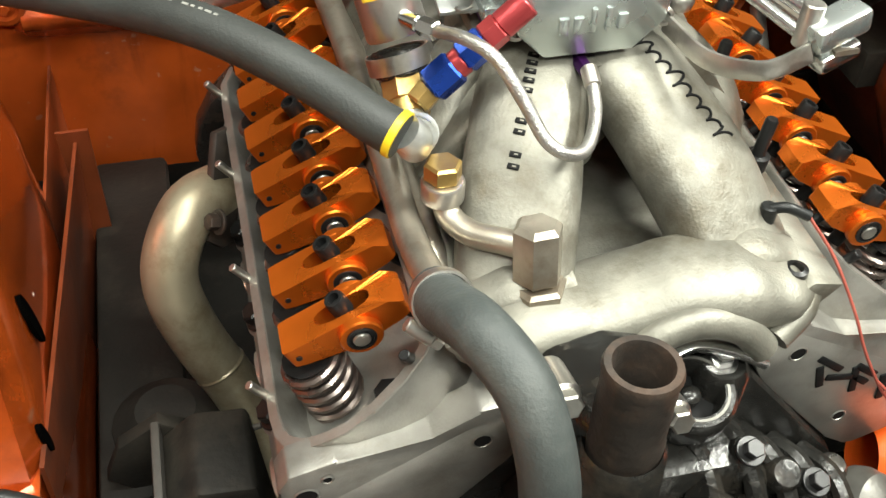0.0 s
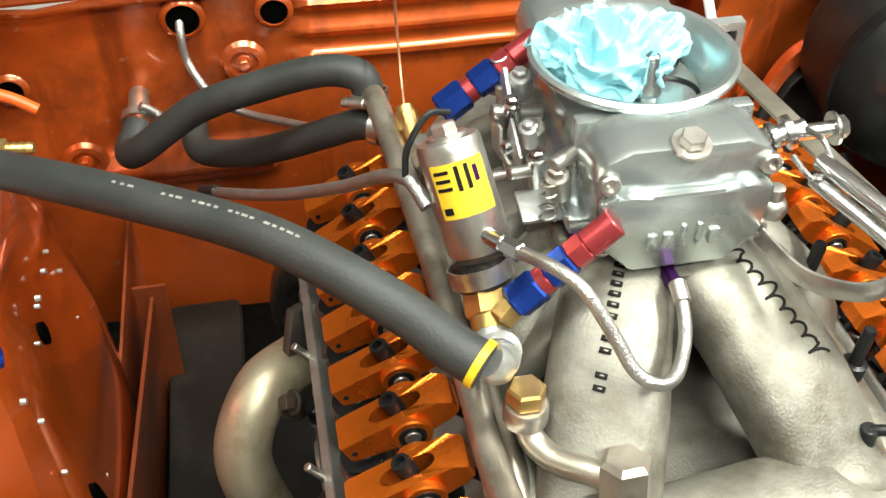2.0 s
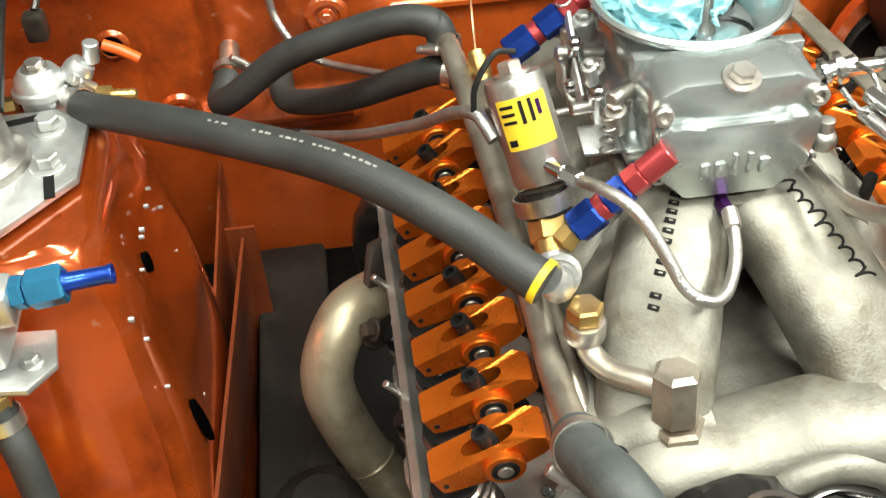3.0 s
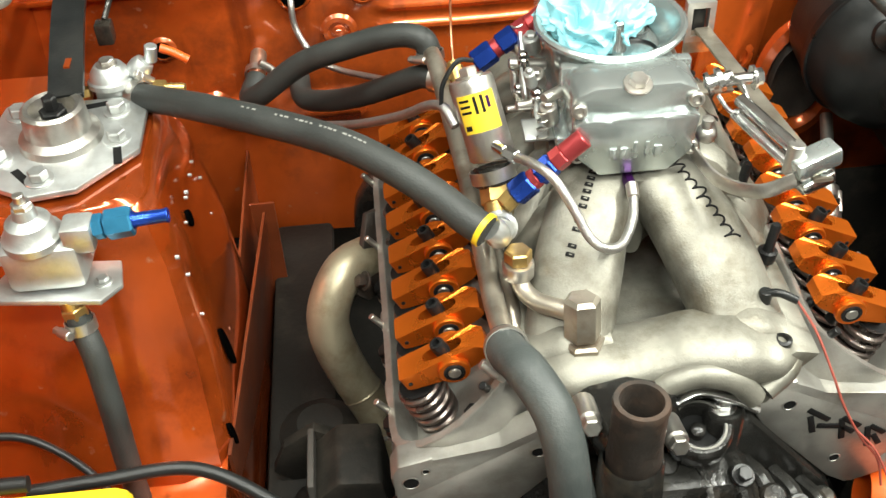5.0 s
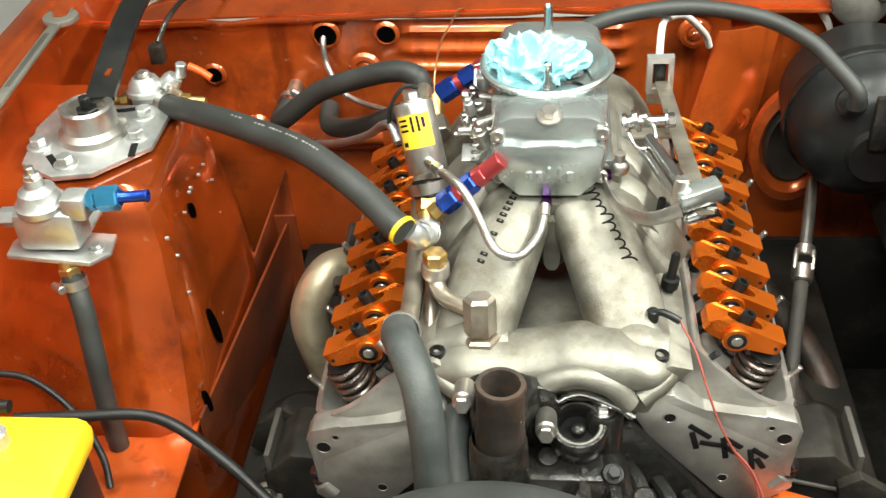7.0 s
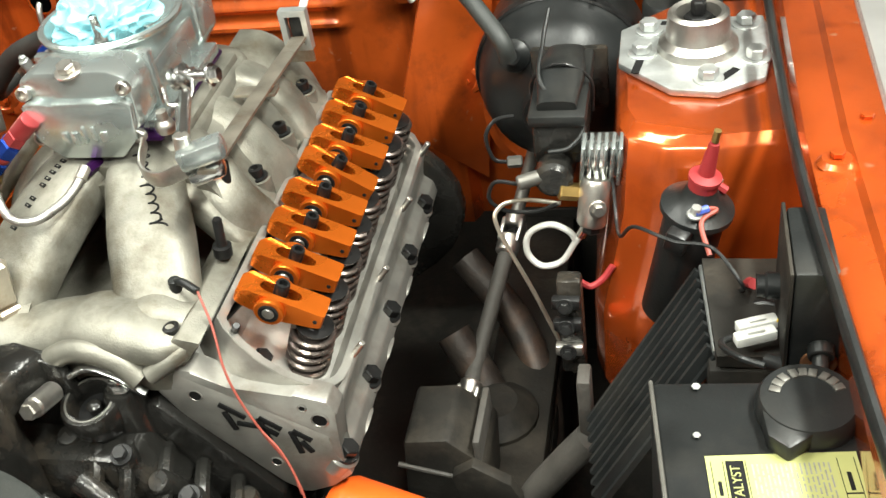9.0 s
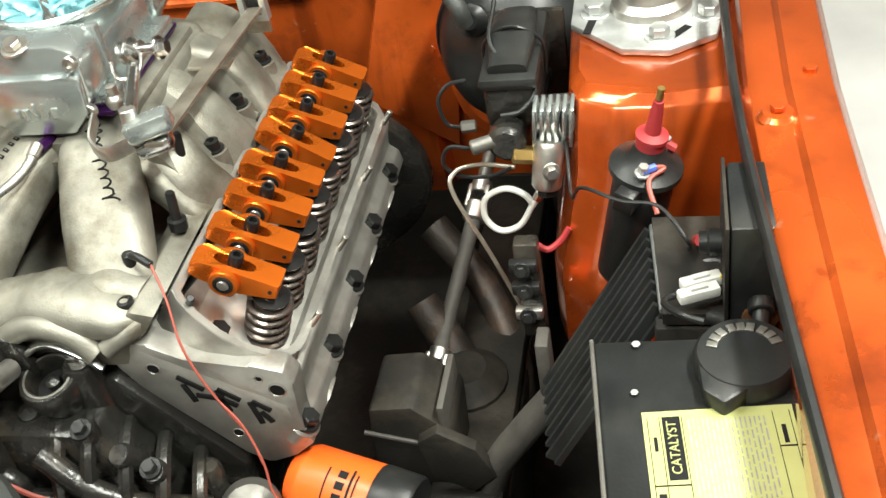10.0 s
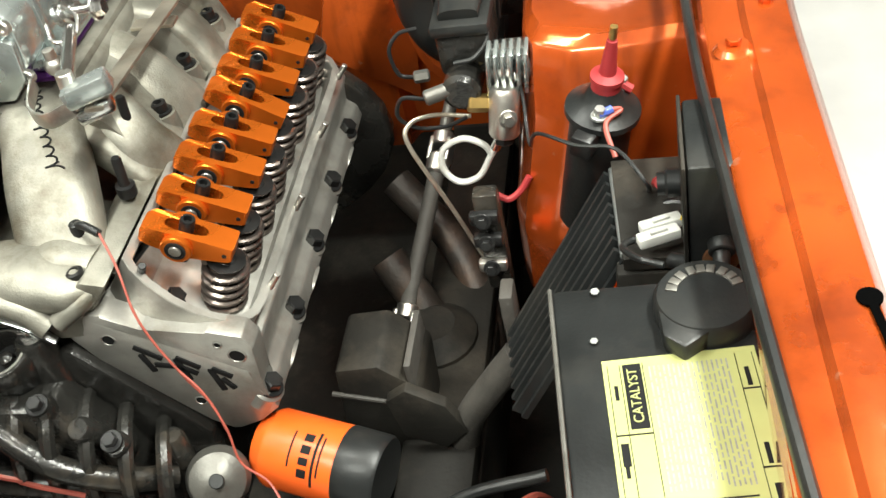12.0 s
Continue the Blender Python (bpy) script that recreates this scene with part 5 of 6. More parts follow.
# curved label on the side that faces the front
ang0 = math.atan2((SM.inverted().to_3x3() @ V((0.1, -1, 0.2))).y, (SM.inverted().to_3x3() @ V((0.1, -1, 0.2))).x)


def wrap(z0, z1, a0, a1, r, material, name, parent):
    bm = bmesh.new()
    n = 14
    z0, z1 = z0 * 0.82, z1 * 0.82
    rows = [[bm.verts.new(SM @ V((rr * math.cos(ang0 + a0 + (a1 - a0) * k / n), rr * math.sin(ang0 + a0 + (a1 - a0) * k / n), z))) for k in range(n + 1)] for z, rr in ((z0, r - 0.0004), (z0, r), (z1, r), (z1, r - 0.0004))]
    for a, b in zip(rows, rows[1:]):
        for k in range(n):
            bm.faces.new((a[k], a[k + 1], b[k + 1], b[k]))
    return part(name, bm, material, parent)


lab = wrap(0.036, 0.082, -1.0, 0.75, 0.0229, LABELY, "label", sol)
for z0, z1, a0, a1, mt in ((0.060, 0.063, -0.9, -0.42, INK), (0.067, 0.070, -0.9, -0.42, INK), (0.074, 0.077, -0.9, -0.42, INK), (0.058, 0.079, -0.25, -0.12, INK), (0.058, 0.079, 0.05, 0.18, INK), (0.062, 0.076, 0.3, 0.45, PURPLE), (0.040, 0.046, -0.9, -0.6, INK)):
    wrap(z0, z1, a0, a1, 0.0232, mt, "label_mark", lab)
part("outlet_fitting", add_hex(cyl((-0.140, 0.158, 0.944), (-0.128, 0.140, 0.946), 0.0062, 14, 0.001), (-0.128, 0.140, 0.946), (-0.119, 0.126, 0.948), 0.007), CHROME, sol)
part("lead", hose([(-0.150, 0.214, 1.004), (-0.166, 0.212, 1.005), (-0.181, 0.205, 0.985), (-0.184, 0.20, 0.965)], 0.0024, 8), BLACK, sol)
tee = thing("hose_fitting", (-0.137, 0.12, 0.87), "brass and steel hose fitting under the solenoid", "pipe fitting")
part("band_clamp", clamp(bmesh.new(), (-0.1385, 0.160, 0.906), (-0.2, 0.45, 0.88), 0.0215, 0.013), STEEL, tee)
part("hose_stub", cyl((-0.1365, 0.152, 0.896), (-0.139, 0.164, 0.913), 0.0195, 24, 0.002), GRIME, tee)
part("brass_body", add_hex(lathe([(0.010, 0), (0.0145, 0.002), (0.0145, 0.012), (0.010, 0.016), (0, 0.016)], axis_m((-0.1365, 0.124, 0.880), (-0.1365, 0.153, 0.898)), 20), (-0.1365, 0.134, 0.886), (-0.1365, 0.151, 0.897), 0.0170), BRASS, tee)
part("elbow", add_hose(add_hose(bmesh.new(), [(-0.1365, 0.126, 0.882), (-0.140, 0.108, 0.878), (-0.142, 0.090, 0.884), (-0.145, 0.078, 0.900), (-0.152, 0.076, 0.908)], 0.0125, 16), [(-0.139, 0.10, 0.888), (-0.139, 0.085, 0.895)], 0.0115, 14), ZINC, tee, "dull cast elbow")
for k in range(4):
    part("elbow_rib", lathe([(0.0135, 0), (0.0148, 0.0015), (0.0135, 0.003)], axis_m(V((-0.136, 0.104, 0.882)).lerp(V((-0.143, 0.084, 0.896)), k / 4), V((-0.143, 0.084, 0.896)) + V((-0.002, -0.02, 0.02))), 18), ZINC, tee)
part("brass_nipple", add_hex(bmesh.new(), (-0.133, 0.122, 0.893), (-0.122, 0.128, 0.901), 0.0105), BRASS, tee)


def an_line(name, a, b, label, r=0.0115):
    """Fuel line fittings in a row from a to b: nut, collar, nut, red end."""
    t = thing(name, a, label, "fuel fitting", "anodised fuel fittings")
    a, b = V(a), V(b)
    P = lambda f: a.lerp(b, f)
    bm = add_hex(bmesh.new(), P(0.02), P(0.28), r * 1.15, 0.002)
    part("blue_nut", bm, BLUE_AN, t)
    part("red_collar", cyl(P(0.27), P(0.36), r * 0.92, 20, 0.001), RED_AN, t)
    part("blue_nut", add_hex(bmesh.new(), P(0.35), P(0.58), r * 1.05, 0.002), BLUE_AN, t)
    part("red_end", add_cyl(add_hex(bmesh.new(), P(0.57), P(0.74), r * 0.98, 0.002), P(0.73), P(1.0), r * 0.9, 20, 0.001), RED_AN, t)
    return t


an_line("fuel_fitting", (-0.1235, 0.1270, 0.901), (-0.054, 0.134, 0.959), "blue and red anodised fuel fitting at the front bowl")
an_line("fuel_fitting", (-0.140, 0.315, 0.935), (-0.058, 0.330, 0.985), "blue and red anodised fuel fitting at the rear bowl", 0.0115)
solo("braided_line", hose([(-0.121, 0.129, 0.948), (-0.105, 0.100, 0.957), (-0.090, 0.080, 0.952), (-0.074, 0.064, 0.927), (-0.062, 0.050, 0.906), (-0.047, 0.044, 0.897), (-0.030, 0.055, 0.892), (-0.014, 0.085, 0.895), (-0.008, 0.112, 0.902)], 0.0047, 14), BRAID, "braided steel line looping from the solenoid to the spacer plate", "braided hose", "braided hoses")
en = thing("spacer_fitting", (-0.007, 0.12, 0.90), "small purple fitting on the carburettor spacer plate", "pipe fitting")
part("ferrule", cyl((-0.0085, 0.108, 0.901), (-0.0075, 0.124, 0.906), 0.0062, 14, 0.001), STEEL, en)
part("nut", add_hex(bmesh.new(), (-0.0075, 0.122, 0.902), (-0.006, 0.150, 0.897), 0.0062), PURPLE, en)
solo("braided_line", hose([(-0.172, 0.180, 0.952), (-0.182, 0.200, 0.962), (-0.197, 0.225, 0.948), (-0.225, 0.272, 0.906), (-0.276, 0.34, 0.853), (-0.332, 0.42, 0.802)], 0.0052, 14), BRAID, "braided steel line running back toward the firewall", "braided hose", "braided hoses")
solo("line_end_cap", cyl((-0.326, 0.412, 0.807), (-0.342, 0.434, 0.793), 0.0068, 14, 0.001), BLKSTEEL, "black end sleeve on a braided line", "sleeve")
solo("braided_line", hose([(-0.352, 0.672, 0.858), (-0.354, 0.648, 0.844), (-0.351, 0.64, 0.809), (-0.328, 0.62, 0.774), (-0.297, 0.60, 0.765), (-0.258, 0.56, 0.776), (-0.225, 0.52, 0.79)], 0.0045, 12), BRAID, "braided steel line coming out of a firewall hole", "braided hose", "braided hoses")
cp = thing("vacuum_fitting", (-0.155, 0.40, 0.86), "brass vacuum fitting with a copper capillary", "pipe fitting")
part("brass_tee", add_hex(cyl((-0.150, 0.375, 0.868), (-0.155, 0.400, 0.888), 0.008, 14, 0.001), (-0.152, 0.385, 0.872), (-0.154, 0.397, 0.884), 0.0105), BRASS, cp)
part("steel_body", add_hex(bmesh.new(), (-0.142, 0.345, 0.862), (-0.149, 0.372, 0.868), 0.0125), STEEL, cp)
part("capillary", hose([(-0.155, 0.40, 0.888), (-0.1545, 0.42, 0.913), (-0.150, 0.47, 0.93), (-0.143, 0.53, 0.925), (-0.137, 0.60, 0.915), (-0.135, 0.66, 0.89)], 0.0014, 6), COPPER, cp)

# ---- heater hoses at the firewall ----
ha = thing("heater_hose", (-0.412, 0.61, 0.76), "black heater hose looping from the firewall to a steel tube", "hose", "heater hoses")
part("rubber", hose([(-0.412, 0.607, 0.758), (-0.421, 0.572, 0.750), (-0.402, 0.545, 0.772), (-0.342, 0.525, 0.825), (-0.28, 0.50, 0.859), (-0.222, 0.480, 0.882), (-0.188, 0.466, 0.883), (-0.178, 0.460, 0.866)], 0.0152, 18), RUBBER, ha)
part("clamp", clamp(bmesh.new(), (-0.411, 0.614, 0.762), (0.1, 1, 0.3), 0.0158), STEEL, ha)
part("clamp", clamp(bmesh.new(), (-0.178, 0.458, 0.864), (0.1, -0.3, -1), 0.0158), STEEL, ha)
part("firewall_stub", cyl((-0.411, 0.665, 0.762), (-0.412, 0.60, 0.757), 0.0115, 18, 0.001), TUBEST, ha)
hb = thing("heater_hose", (-0.366, 0.64, 0.71), "black heater hose bending back to the firewall", "hose", "heater hoses")
part("rubber", hose([(-0.168, 0.438, 0.840), (-0.190, 0.452, 0.838), (-0.221, 0.48, 0.812), (-0.275, 0.53, 0.765), (-0.322, 0.572, 0.735), (-0.352, 0.606, 0.722), (-0.358, 0.65, 0.728)], 0.0150, 18), RUBBER, hb)
part("clamp", clamp(bmesh.new(), (-0.174, 0.442, 0.840), (1, -0.6, 0), 0.0158), STEEL, hb)

# ---- big hose and the fuel regulator behind the strut plate ----
bh = thing("fuel_hose", (-0.5, 0.38, 0.88), "thick dark grey fuel hose with faint printed marks", "hose", "hoses")
BP = [(-0.520, 0.394, 0.880), (-0.441, 0.31, 0.915), (-0.375, 0.255, 0.930), (-0.32, 0.215, 0.936), (-0.274, 0.175, 0.941), (-0.231, 0.135, 0.937), (-0.196, 0.105, 0.926), (-0.173, 0.080, 0.918), (-0.156, 0.066, 0.912)]
part("rubber", hose(BP, 0.0158, 22), RUBBER, bh)
part("yellow_band", lathe([(0.0156, 0), (0.0171, 0.0005), (0.0171, 0.0055), (0.0156, 0.006), (0.0156, 0)], axis_m((-0.1605, 0.0698, 0.9137), (-0.1560, 0.0660, 0.9120)), 32), YELLOW, bh, "yellow end band")
sp = spline(BP, 10)
for k in list(range(19, 22)) + list(range(25, 44)):
    if k in (28, 33, 38):
        continue
    p, d = sp[k], (sp[k + 1] - sp[k]).normalized()
    side = d.cross(V((0, 0, 1))).normalized()
    nrm = (V((0.15, -0.55, 0.75)) - d * V((0.15, -0.55, 0.75)).dot(d)).normalized()
    nrm = (nrm + side * (-0.25)).normalized()
    m = Matrix.Translation(p + nrm * 0.0156) @ Matrix((d, nrm.cross(d), nrm)).transposed().to_4x4()
    part("printed_mark", box((0, 0, 0.0002), (0.0032 + 0.002 * (k % 3 == 0), 0.0022, 0.0006), m), PALEINK, bh)
rg = thing("fuel_regulator", (-0.545, 0.42, 0.86), "grey cast fuel regulator clamped to a hose behind the strut plate", "fuel regulator", "fuel regulators")
part("diaphragm_cap", lathe([(0.027, 0), (0.027, 0.006), (0.024, 0.008), (0.022, 0.016), (0.016, 0.024), (0.008, 0.025), (0.008, 0.031), (0, 0.031)], Matrix.Translation((-0.552, 0.412, 0.890)) @ pose(0, 0, 0, -8, 0, 0), 28), ZINC, rg)
part("top_screw", bolt((-0.552, 0.412, 0.915), (0, -0.1, 1), 0.008, 0.006), STEEL, rg)
part("body", box((-0.545, 0.415, 0.877), (0.05, 0.044, 0.032), None, 0.006), ZINC, rg)
part("port_boss", lathe([(0.014, 0), (0.014, 0.012), (0.011, 0.02), (0, 0.02)], axis_m((-0.525, 0.42, 0.895), (-0.505, 0.425, 0.915)), 18), ZINC, rg)
part("clamp", clamp(bmesh.new(), (-0.521, 0.396, 0.880), (0.8, -0.7, 0.2), 0.0168, 0.014), STEEL, rg)
part("brass_nut", add_hex(bmesh.new(), (-0.505, 0.408, 0.882), (-0.490, 0.406, 0.882), 0.009), BRASS, rg)
part("barb", lathe([(0.0055, 0), (0.0048, 0.004), (0.006, 0.0045), (0.0048, 0.010), (0.006, 0.0105), (0.0048, 0.016), (0.006, 0.0165), (0.0045, 0.022), (0.0028, 0.022), (0, 0.02)], axis_m((-0.490, 0.406, 0.882), (-0.46, 0.402, 0.882)), 14), BRASS, rg)
part("side_brass", add_hex(cyl((-0.600, 0.402, 0.884), (-0.575, 0.405, 0.884), 0.0062, 12, 0.001), (-0.588, 0.403, 0.884), (-0.576, 0.405, 0.884), 0.0085), BRASS, rg)
part("mounting_foot", box((-0.512, 0.41, 0.866), (0.05, 0.03, 0.006), None, 0.002), ZINC, rg)
part("side_screw", cyl((-0.506, 0.43, 0.905), (-0.502, 0.43, 0.925), 0.0075, 12, 0.001), ZINC, rg)

# ---- lower fuel regulator on the tower's front ----
r2 = thing("fuel_regulator", (-0.565, 0.13, 0.84), "cast metal fuel regulator with a blue hose fitting", "fuel regulator", "fuel regulators")
part("body", box((-0.575, 0.118, 0.885), (0.075, 0.045, 0.052), None, 0.009), ZINC, r2)
part("diaphragm_cap", lathe([(0.029, 0), (0.029, 0.008), (0.025, 0.011), (0.021, 0.024), (0.012, 0.030), (0.010, 0.040), (0, 0.041)], Matrix.Translation((-0.580, 0.118, 0.908)), 28), ZINC, r2)
part("adjuster", add_hex(cyl((-0.580, 0.118, 0.945), (-0.580, 0.118, 0.963), 0.0055, 12, 0.001), (-0.580, 0.118, 0.946), (-0.580, 0.118, 0.954), 0.010), STEEL, r2)
part("port_block", box((-0.536, 0.115, 0.914), (0.03, 0.03, 0.030), pose(0, 0, 0, 0, 0, 0), 0.005), ZINC, r2)
part("side_plug", add_hex(bmesh.new(), (-0.612, 0.118, 0.895), (-0.632, 0.116, 0.895), 0.012), ZINC, r2)
part("blue_nut", add_hex(add_hex(bmesh.new(), (-0.521, 0.1155, 0.919), (-0.511, 0.1155, 0.920), 0.0125), (-0.510, 0.1155, 0.920), (-0.484, 0.117, 0.922), 0.0148, 0.002), LBLUE, r2, "light blue anodised nut")
part("blue_tube", lathe([(0.0095, 0), (0.0070, 0.004), (0.0066, 0.030), (0.0075, 0.032), (0.0072, 0.034), (0.0045, 0.034), (0.004, 0.02), (0, 0.02)], axis_m((-0.485, 0.117, 0.922), (-0.45, 0.119, 0.923)), 18), BLUE_AN, r2, "blue anodised tube end")
part("mounting_flange", prism([(-0.055, -0.03), (0.045, -0.036), (0.062, -0.01), (0.055, 0.03), (-0.05, 0.032), (-0.06, 0.0)], 0, 0.006, Matrix.Translation((-0.572, 0.118, 0.848)) @ pose(0, 0, 0, -6, 4, 0), 0.0015), ZINC, r2)
part("flange_screw", bolt((-0.528, 0.112, 0.852), (0, 0, 1), 0.006, 0.005), ZINC, r2)
part("wall_bracket", box((-0.575, 0.150, 0.862), (0.07, 0.05, 0.006), None, 0.002), ZINC, r2)
part("brass_outlet", add_hex(cyl((-0.560, 0.095, 0.852), (-0.556, 0.091, 0.828), 0.011, 16, 0.001), (-0.558, 0.093, 0.842), (-0.556, 0.091, 0.830), 0.0135), BRASS, r2)
fh = thing("fuel_hose", (-0.55, 0.06, 0.62), "black rubber fuel hose hanging from the regulator", "hose", "hoses")
part("rubber", hose([(-0.5565, 0.0915, 0.832), (-0.553, 0.085, 0.815), (-0.546, 0.072, 0.79), (-0.542, 0.055, 0.731), (-0.543, 0.046, 0.66), (-0.545, 0.046, 0.60), (-0.546, 0.05, 0.56)], 0.0128, 18), RUBBER, fh)
part("clamp", clamp(bmesh.new(), (-0.5545, 0.0875, 0.821), (0.1, -0.25, -1), 0.0138, 0.012), STEEL, fh)
solo("battery_cable", hose([(-0.62, -0.02, 0.705), (-0.55, -0.01, 0.70), (-0.46, 0.00, 0.69), (-0.38, -0.03, 0.655), (-0.31, -0.07, 0.61), (-0.26, -0.10, 0.55)], 0.0072, 12), BLACK, "black battery cable running toward the engine", "cable", "cables")
solo("loom_wire", hose([(-0.70, 0.06, 0.70), (-0.64, 0.06, 0.69), (-0.585, 0.04, 0.655), (-0.55, 0.01, 0.61), (-0.535, -0.02, 0.585)], 0.0045, 10), BLACK, "thin black wire loom on the apron", "wire", "wires")
yb = thing("battery", (-0.58, -0.14, 0.585), "car battery with a bright yellow top", "battery", "batteries")
part("case", box((-0.60, -0.155, 0.645), (0.17, 0.19, 0.13), None, 0.012), BLACK, yb)
part("yellow_top", box((-0.595, -0.152, 0.728), (0.185, 0.205, 0.044), None, 0.018), YELLOW, yb)
part("terminal", add_bolt(lathe([(0.014, 0), (0.012, 0.016), (0, 0.017)], Matrix.Translation((-0.592, -0.098, 0.748)), 18), (-0.592, -0.098, 0.764), (0, 0, 1), 0.009, 0.008), ZINC, yb, "grey lead terminal")
part("strap", hose([(-0.68, -0.055, 0.74), (-0.64, -0.048, 0.752), (-0.60, -0.046, 0.752)], 0.008, 10), BLACK, yb)

# ---- front round cover ----
ds = thing("round_cover", (-0.055, -0.37, 0.72), "matte dark grey round cover ahead of the engine", "cover")
part("dome", lathe([(0.205, -0.06), (0.208, -0.02), (0.203, -0.006), (0.19, 0.002), (0.12, 0.010), (0.04, 0.012), (0, 0.012)], Matrix.Translation((-0.055, -0.368, 0.795)), 64), RUBBER, ds)
part("hub", lathe([(0.05, 0), (0.045, 0.012), (0.02, 0.016), (0, 0.016)], Matrix.Translation((-0.055, -0.368, 0.806)), 32), BLACK, ds)
part("bracket", box((-0.055, -0.36, 0.52), (0.06, 0.04, 0.5), None, 0.004), DUSTY, ds)

# ---- driver's side: brakes and steering ----
bo = thing("brake_booster", (0.47, 0.55, 0.67), "black round brake booster on the firewall", "brake booster")
BM = Matrix.Translation((0.440, 0.63, 0.785)) @ pose(0, 0, 0, 94, 0, 0) @ Matrix.Diagonal((0.80, 0.80, 0.97, 1))
part("shell", lathe([(0, 0), (0.11, 0), (0.132, 0.03), (0.136, 0.10), (0.139, 0.105), (0.139, 0.116), (0.134, 0.122), (0.128, 0.150), (0.112, 0.178), (0.08, 0.196), (0.055, 0.204), (0.05, 0.214), (0, 0.214)], BM, 56), BLACK, bo)
part("seam_band", lathe([(0.138, 0.102), (0.1415, 0.104), (0.1415, 0.117), (0.138, 0.119)], BM, 56), BLKSTEEL, bo)
part("check_valve", lathe([(0.020, 0), (0.020, 0.012), (0.014, 0.016), (0.010, 0.022), (0, 0.022)], axis_m((0.394, 0.446, 0.845), (0.390, 0.39, 0.869)), 22), BLACK, bo)
vh = solo("vacuum_hose", hose([(0.392, 0.405, 0.862), (0.387, 0.403, 0.885), (0.366, 0.425, 0.905), (0.33, 0.46, 0.93), (0.271, 0.49, 0.949), (0.179, 0.50, 0.960), (0.09, 0.475, 0.962), (0.03, 0.43, 0.960), (0.01, 0.40, 0.945)], 0.0105, 16), RUBBER, "black vacuum hose arching from the booster to the carburettor", "hose", "hoses")
mc = thing("master_cylinder", (0.455, 0.33, 0.76), "black cast brake master cylinder with a bail-clamped lid", "master cylinder")
part("bore_casting", cyl((0.468, 0.42, 0.822), (0.462, 0.19, 0.835), 0.020, 24, 0.005), GRIME, mc)
part("reservoir", box((0.467, 0.285, 0.862), (0.054, 0.135, 0.05), pose(0, 0, 0, 0, 0, 0), 0.008), GRIME, mc)
ld = part("lid", box((0.467, 0.285, 0.892), (0.060, 0.145, 0.014), None, 0.005), BLACK, mc)
part("lid_dome", loft([(0.467, 0.225, 0.902), (0.467, 0.285, 0.908), (0.467, 0.345, 0.902)], [(0.04, 0.016), (0.05, 0.026), (0.04, 0.016)]), BLACK, ld)
part("bail_wire", hose([(0.436, 0.28, 0.865), (0.437, 0.278, 0.905), (0.467, 0.275, 0.924), (0.497, 0.278, 0.905), (0.498, 0.28, 0.865)], 0.0019, 8), BLKSTEEL, ld)
part("flange", box((0.462, 0.415, 0.83), (0.09, 0.012, 0.08), None, 0.004), GRIME, mc)
part("outlet_nut", add_hex(bmesh.new(), (0.428, 0.22, 0.842), (0.412, 0.218, 0.842), 0.0065), DULL, mc)
part("outlet_block", cyl((0.455, 0.20, 0.838), (0.425, 0.19, 0.834), 0.008, 16, 0.002), DULL, mc)
for pts in ([(0.412, 0.218, 0.842), (0.398, 0.217, 0.848), (0.392, 0.222, 0.872), (0.402, 0.232, 0.885), (0.42, 0.24, 0.885)], [(0.425, 0.19, 0.834), (0.402, 0.19, 0.836), (0.394, 0.19, 0.815), (0.41, 0.19, 0.80), (0.44, 0.188, 0.80), (0.465, 0.187, 0.810)]):
    solo("brake_line", hose(pts, 0.0022, 8), BLKSTEEL, "thin bent steel brake line by the master cylinder", "brake line", "brake lines")
solo("brake_line", hose([(0.468, 0.19, 0.809), (0.43, 0.192, 0.812), (0.405, 0.185, 0.808), (0.403, 0.172, 0.79), (0.437, 0.16, 0.71), (0.475, 0.15, 0.605)], 0.0024, 8), TUBEST, "bare steel brake line dropping beside the tower", "brake line", "brake lines")
solo("booster_wire", hose([(0.452, 0.34, 0.955), (0.448, 0.30, 0.935), (0.45, 0.25, 0.915), (0.492, 0.225, 0.885), (0.48, 0.21, 0.865), (0.458, 0.205, 0.862)], 0.0024, 8), BLACK, "thin black wire draped over the master cylinder", "wire", "wires")
pv = thing("pressure_valve", (0.50, 0.2, 0.77), "bright metal finned valve on the strut tower", "valve")
fin = part("finned_head", box((0.508, 0.207, 0.842), (0.040, 0.020, 0.044), None, 0.003), CHROME, pv)
for k in range(6):
    p = V((0.4895, 0.198, 0.842)).lerp(V((0.5265, 0.198, 0.842)), k / 5)
    part("fin", box((0, 0, 0), (0.0042, 0.026, 0.050), Matrix.Translation(p) @ pose(0, 0, 0, 8, 6, 0), 0.0012), CARBAL, fin)
part("body", lathe([(0.0, 0), (0.0140, 0.0), (0.0158, 0.003), (0.0158, 0.046), (0.012, 0.052), (0, 0.053)], axis_m((0.496, 0.180, 0.774), (0.503, 0.192, 0.828)), 26), STEEL, pv)
part("end_cap", add_hex(bmesh.new(), (0.496, 0.180, 0.775), (0.495, 0.178, 0.765), 0.010), BLKSTEEL, pv)
part("brass_port", add_hex(bmesh.new(), (0.484, 0.192, 0.806), (0.464, 0.186, 0.812), 0.0095), BRASS, pv)
part("side_pod", cyl((0.520, 0.21, 0.835), (0.545, 0.215, 0.842), 0.019, 20, 0.003), ZINC, pv)
part("port_screw", bolt((0.504, 0.170, 0.80), (0.3, -1, 0.2), 0.0065, 0.006), STEEL, pv)
nudge((0.003, 0.005, 0.012), pv)
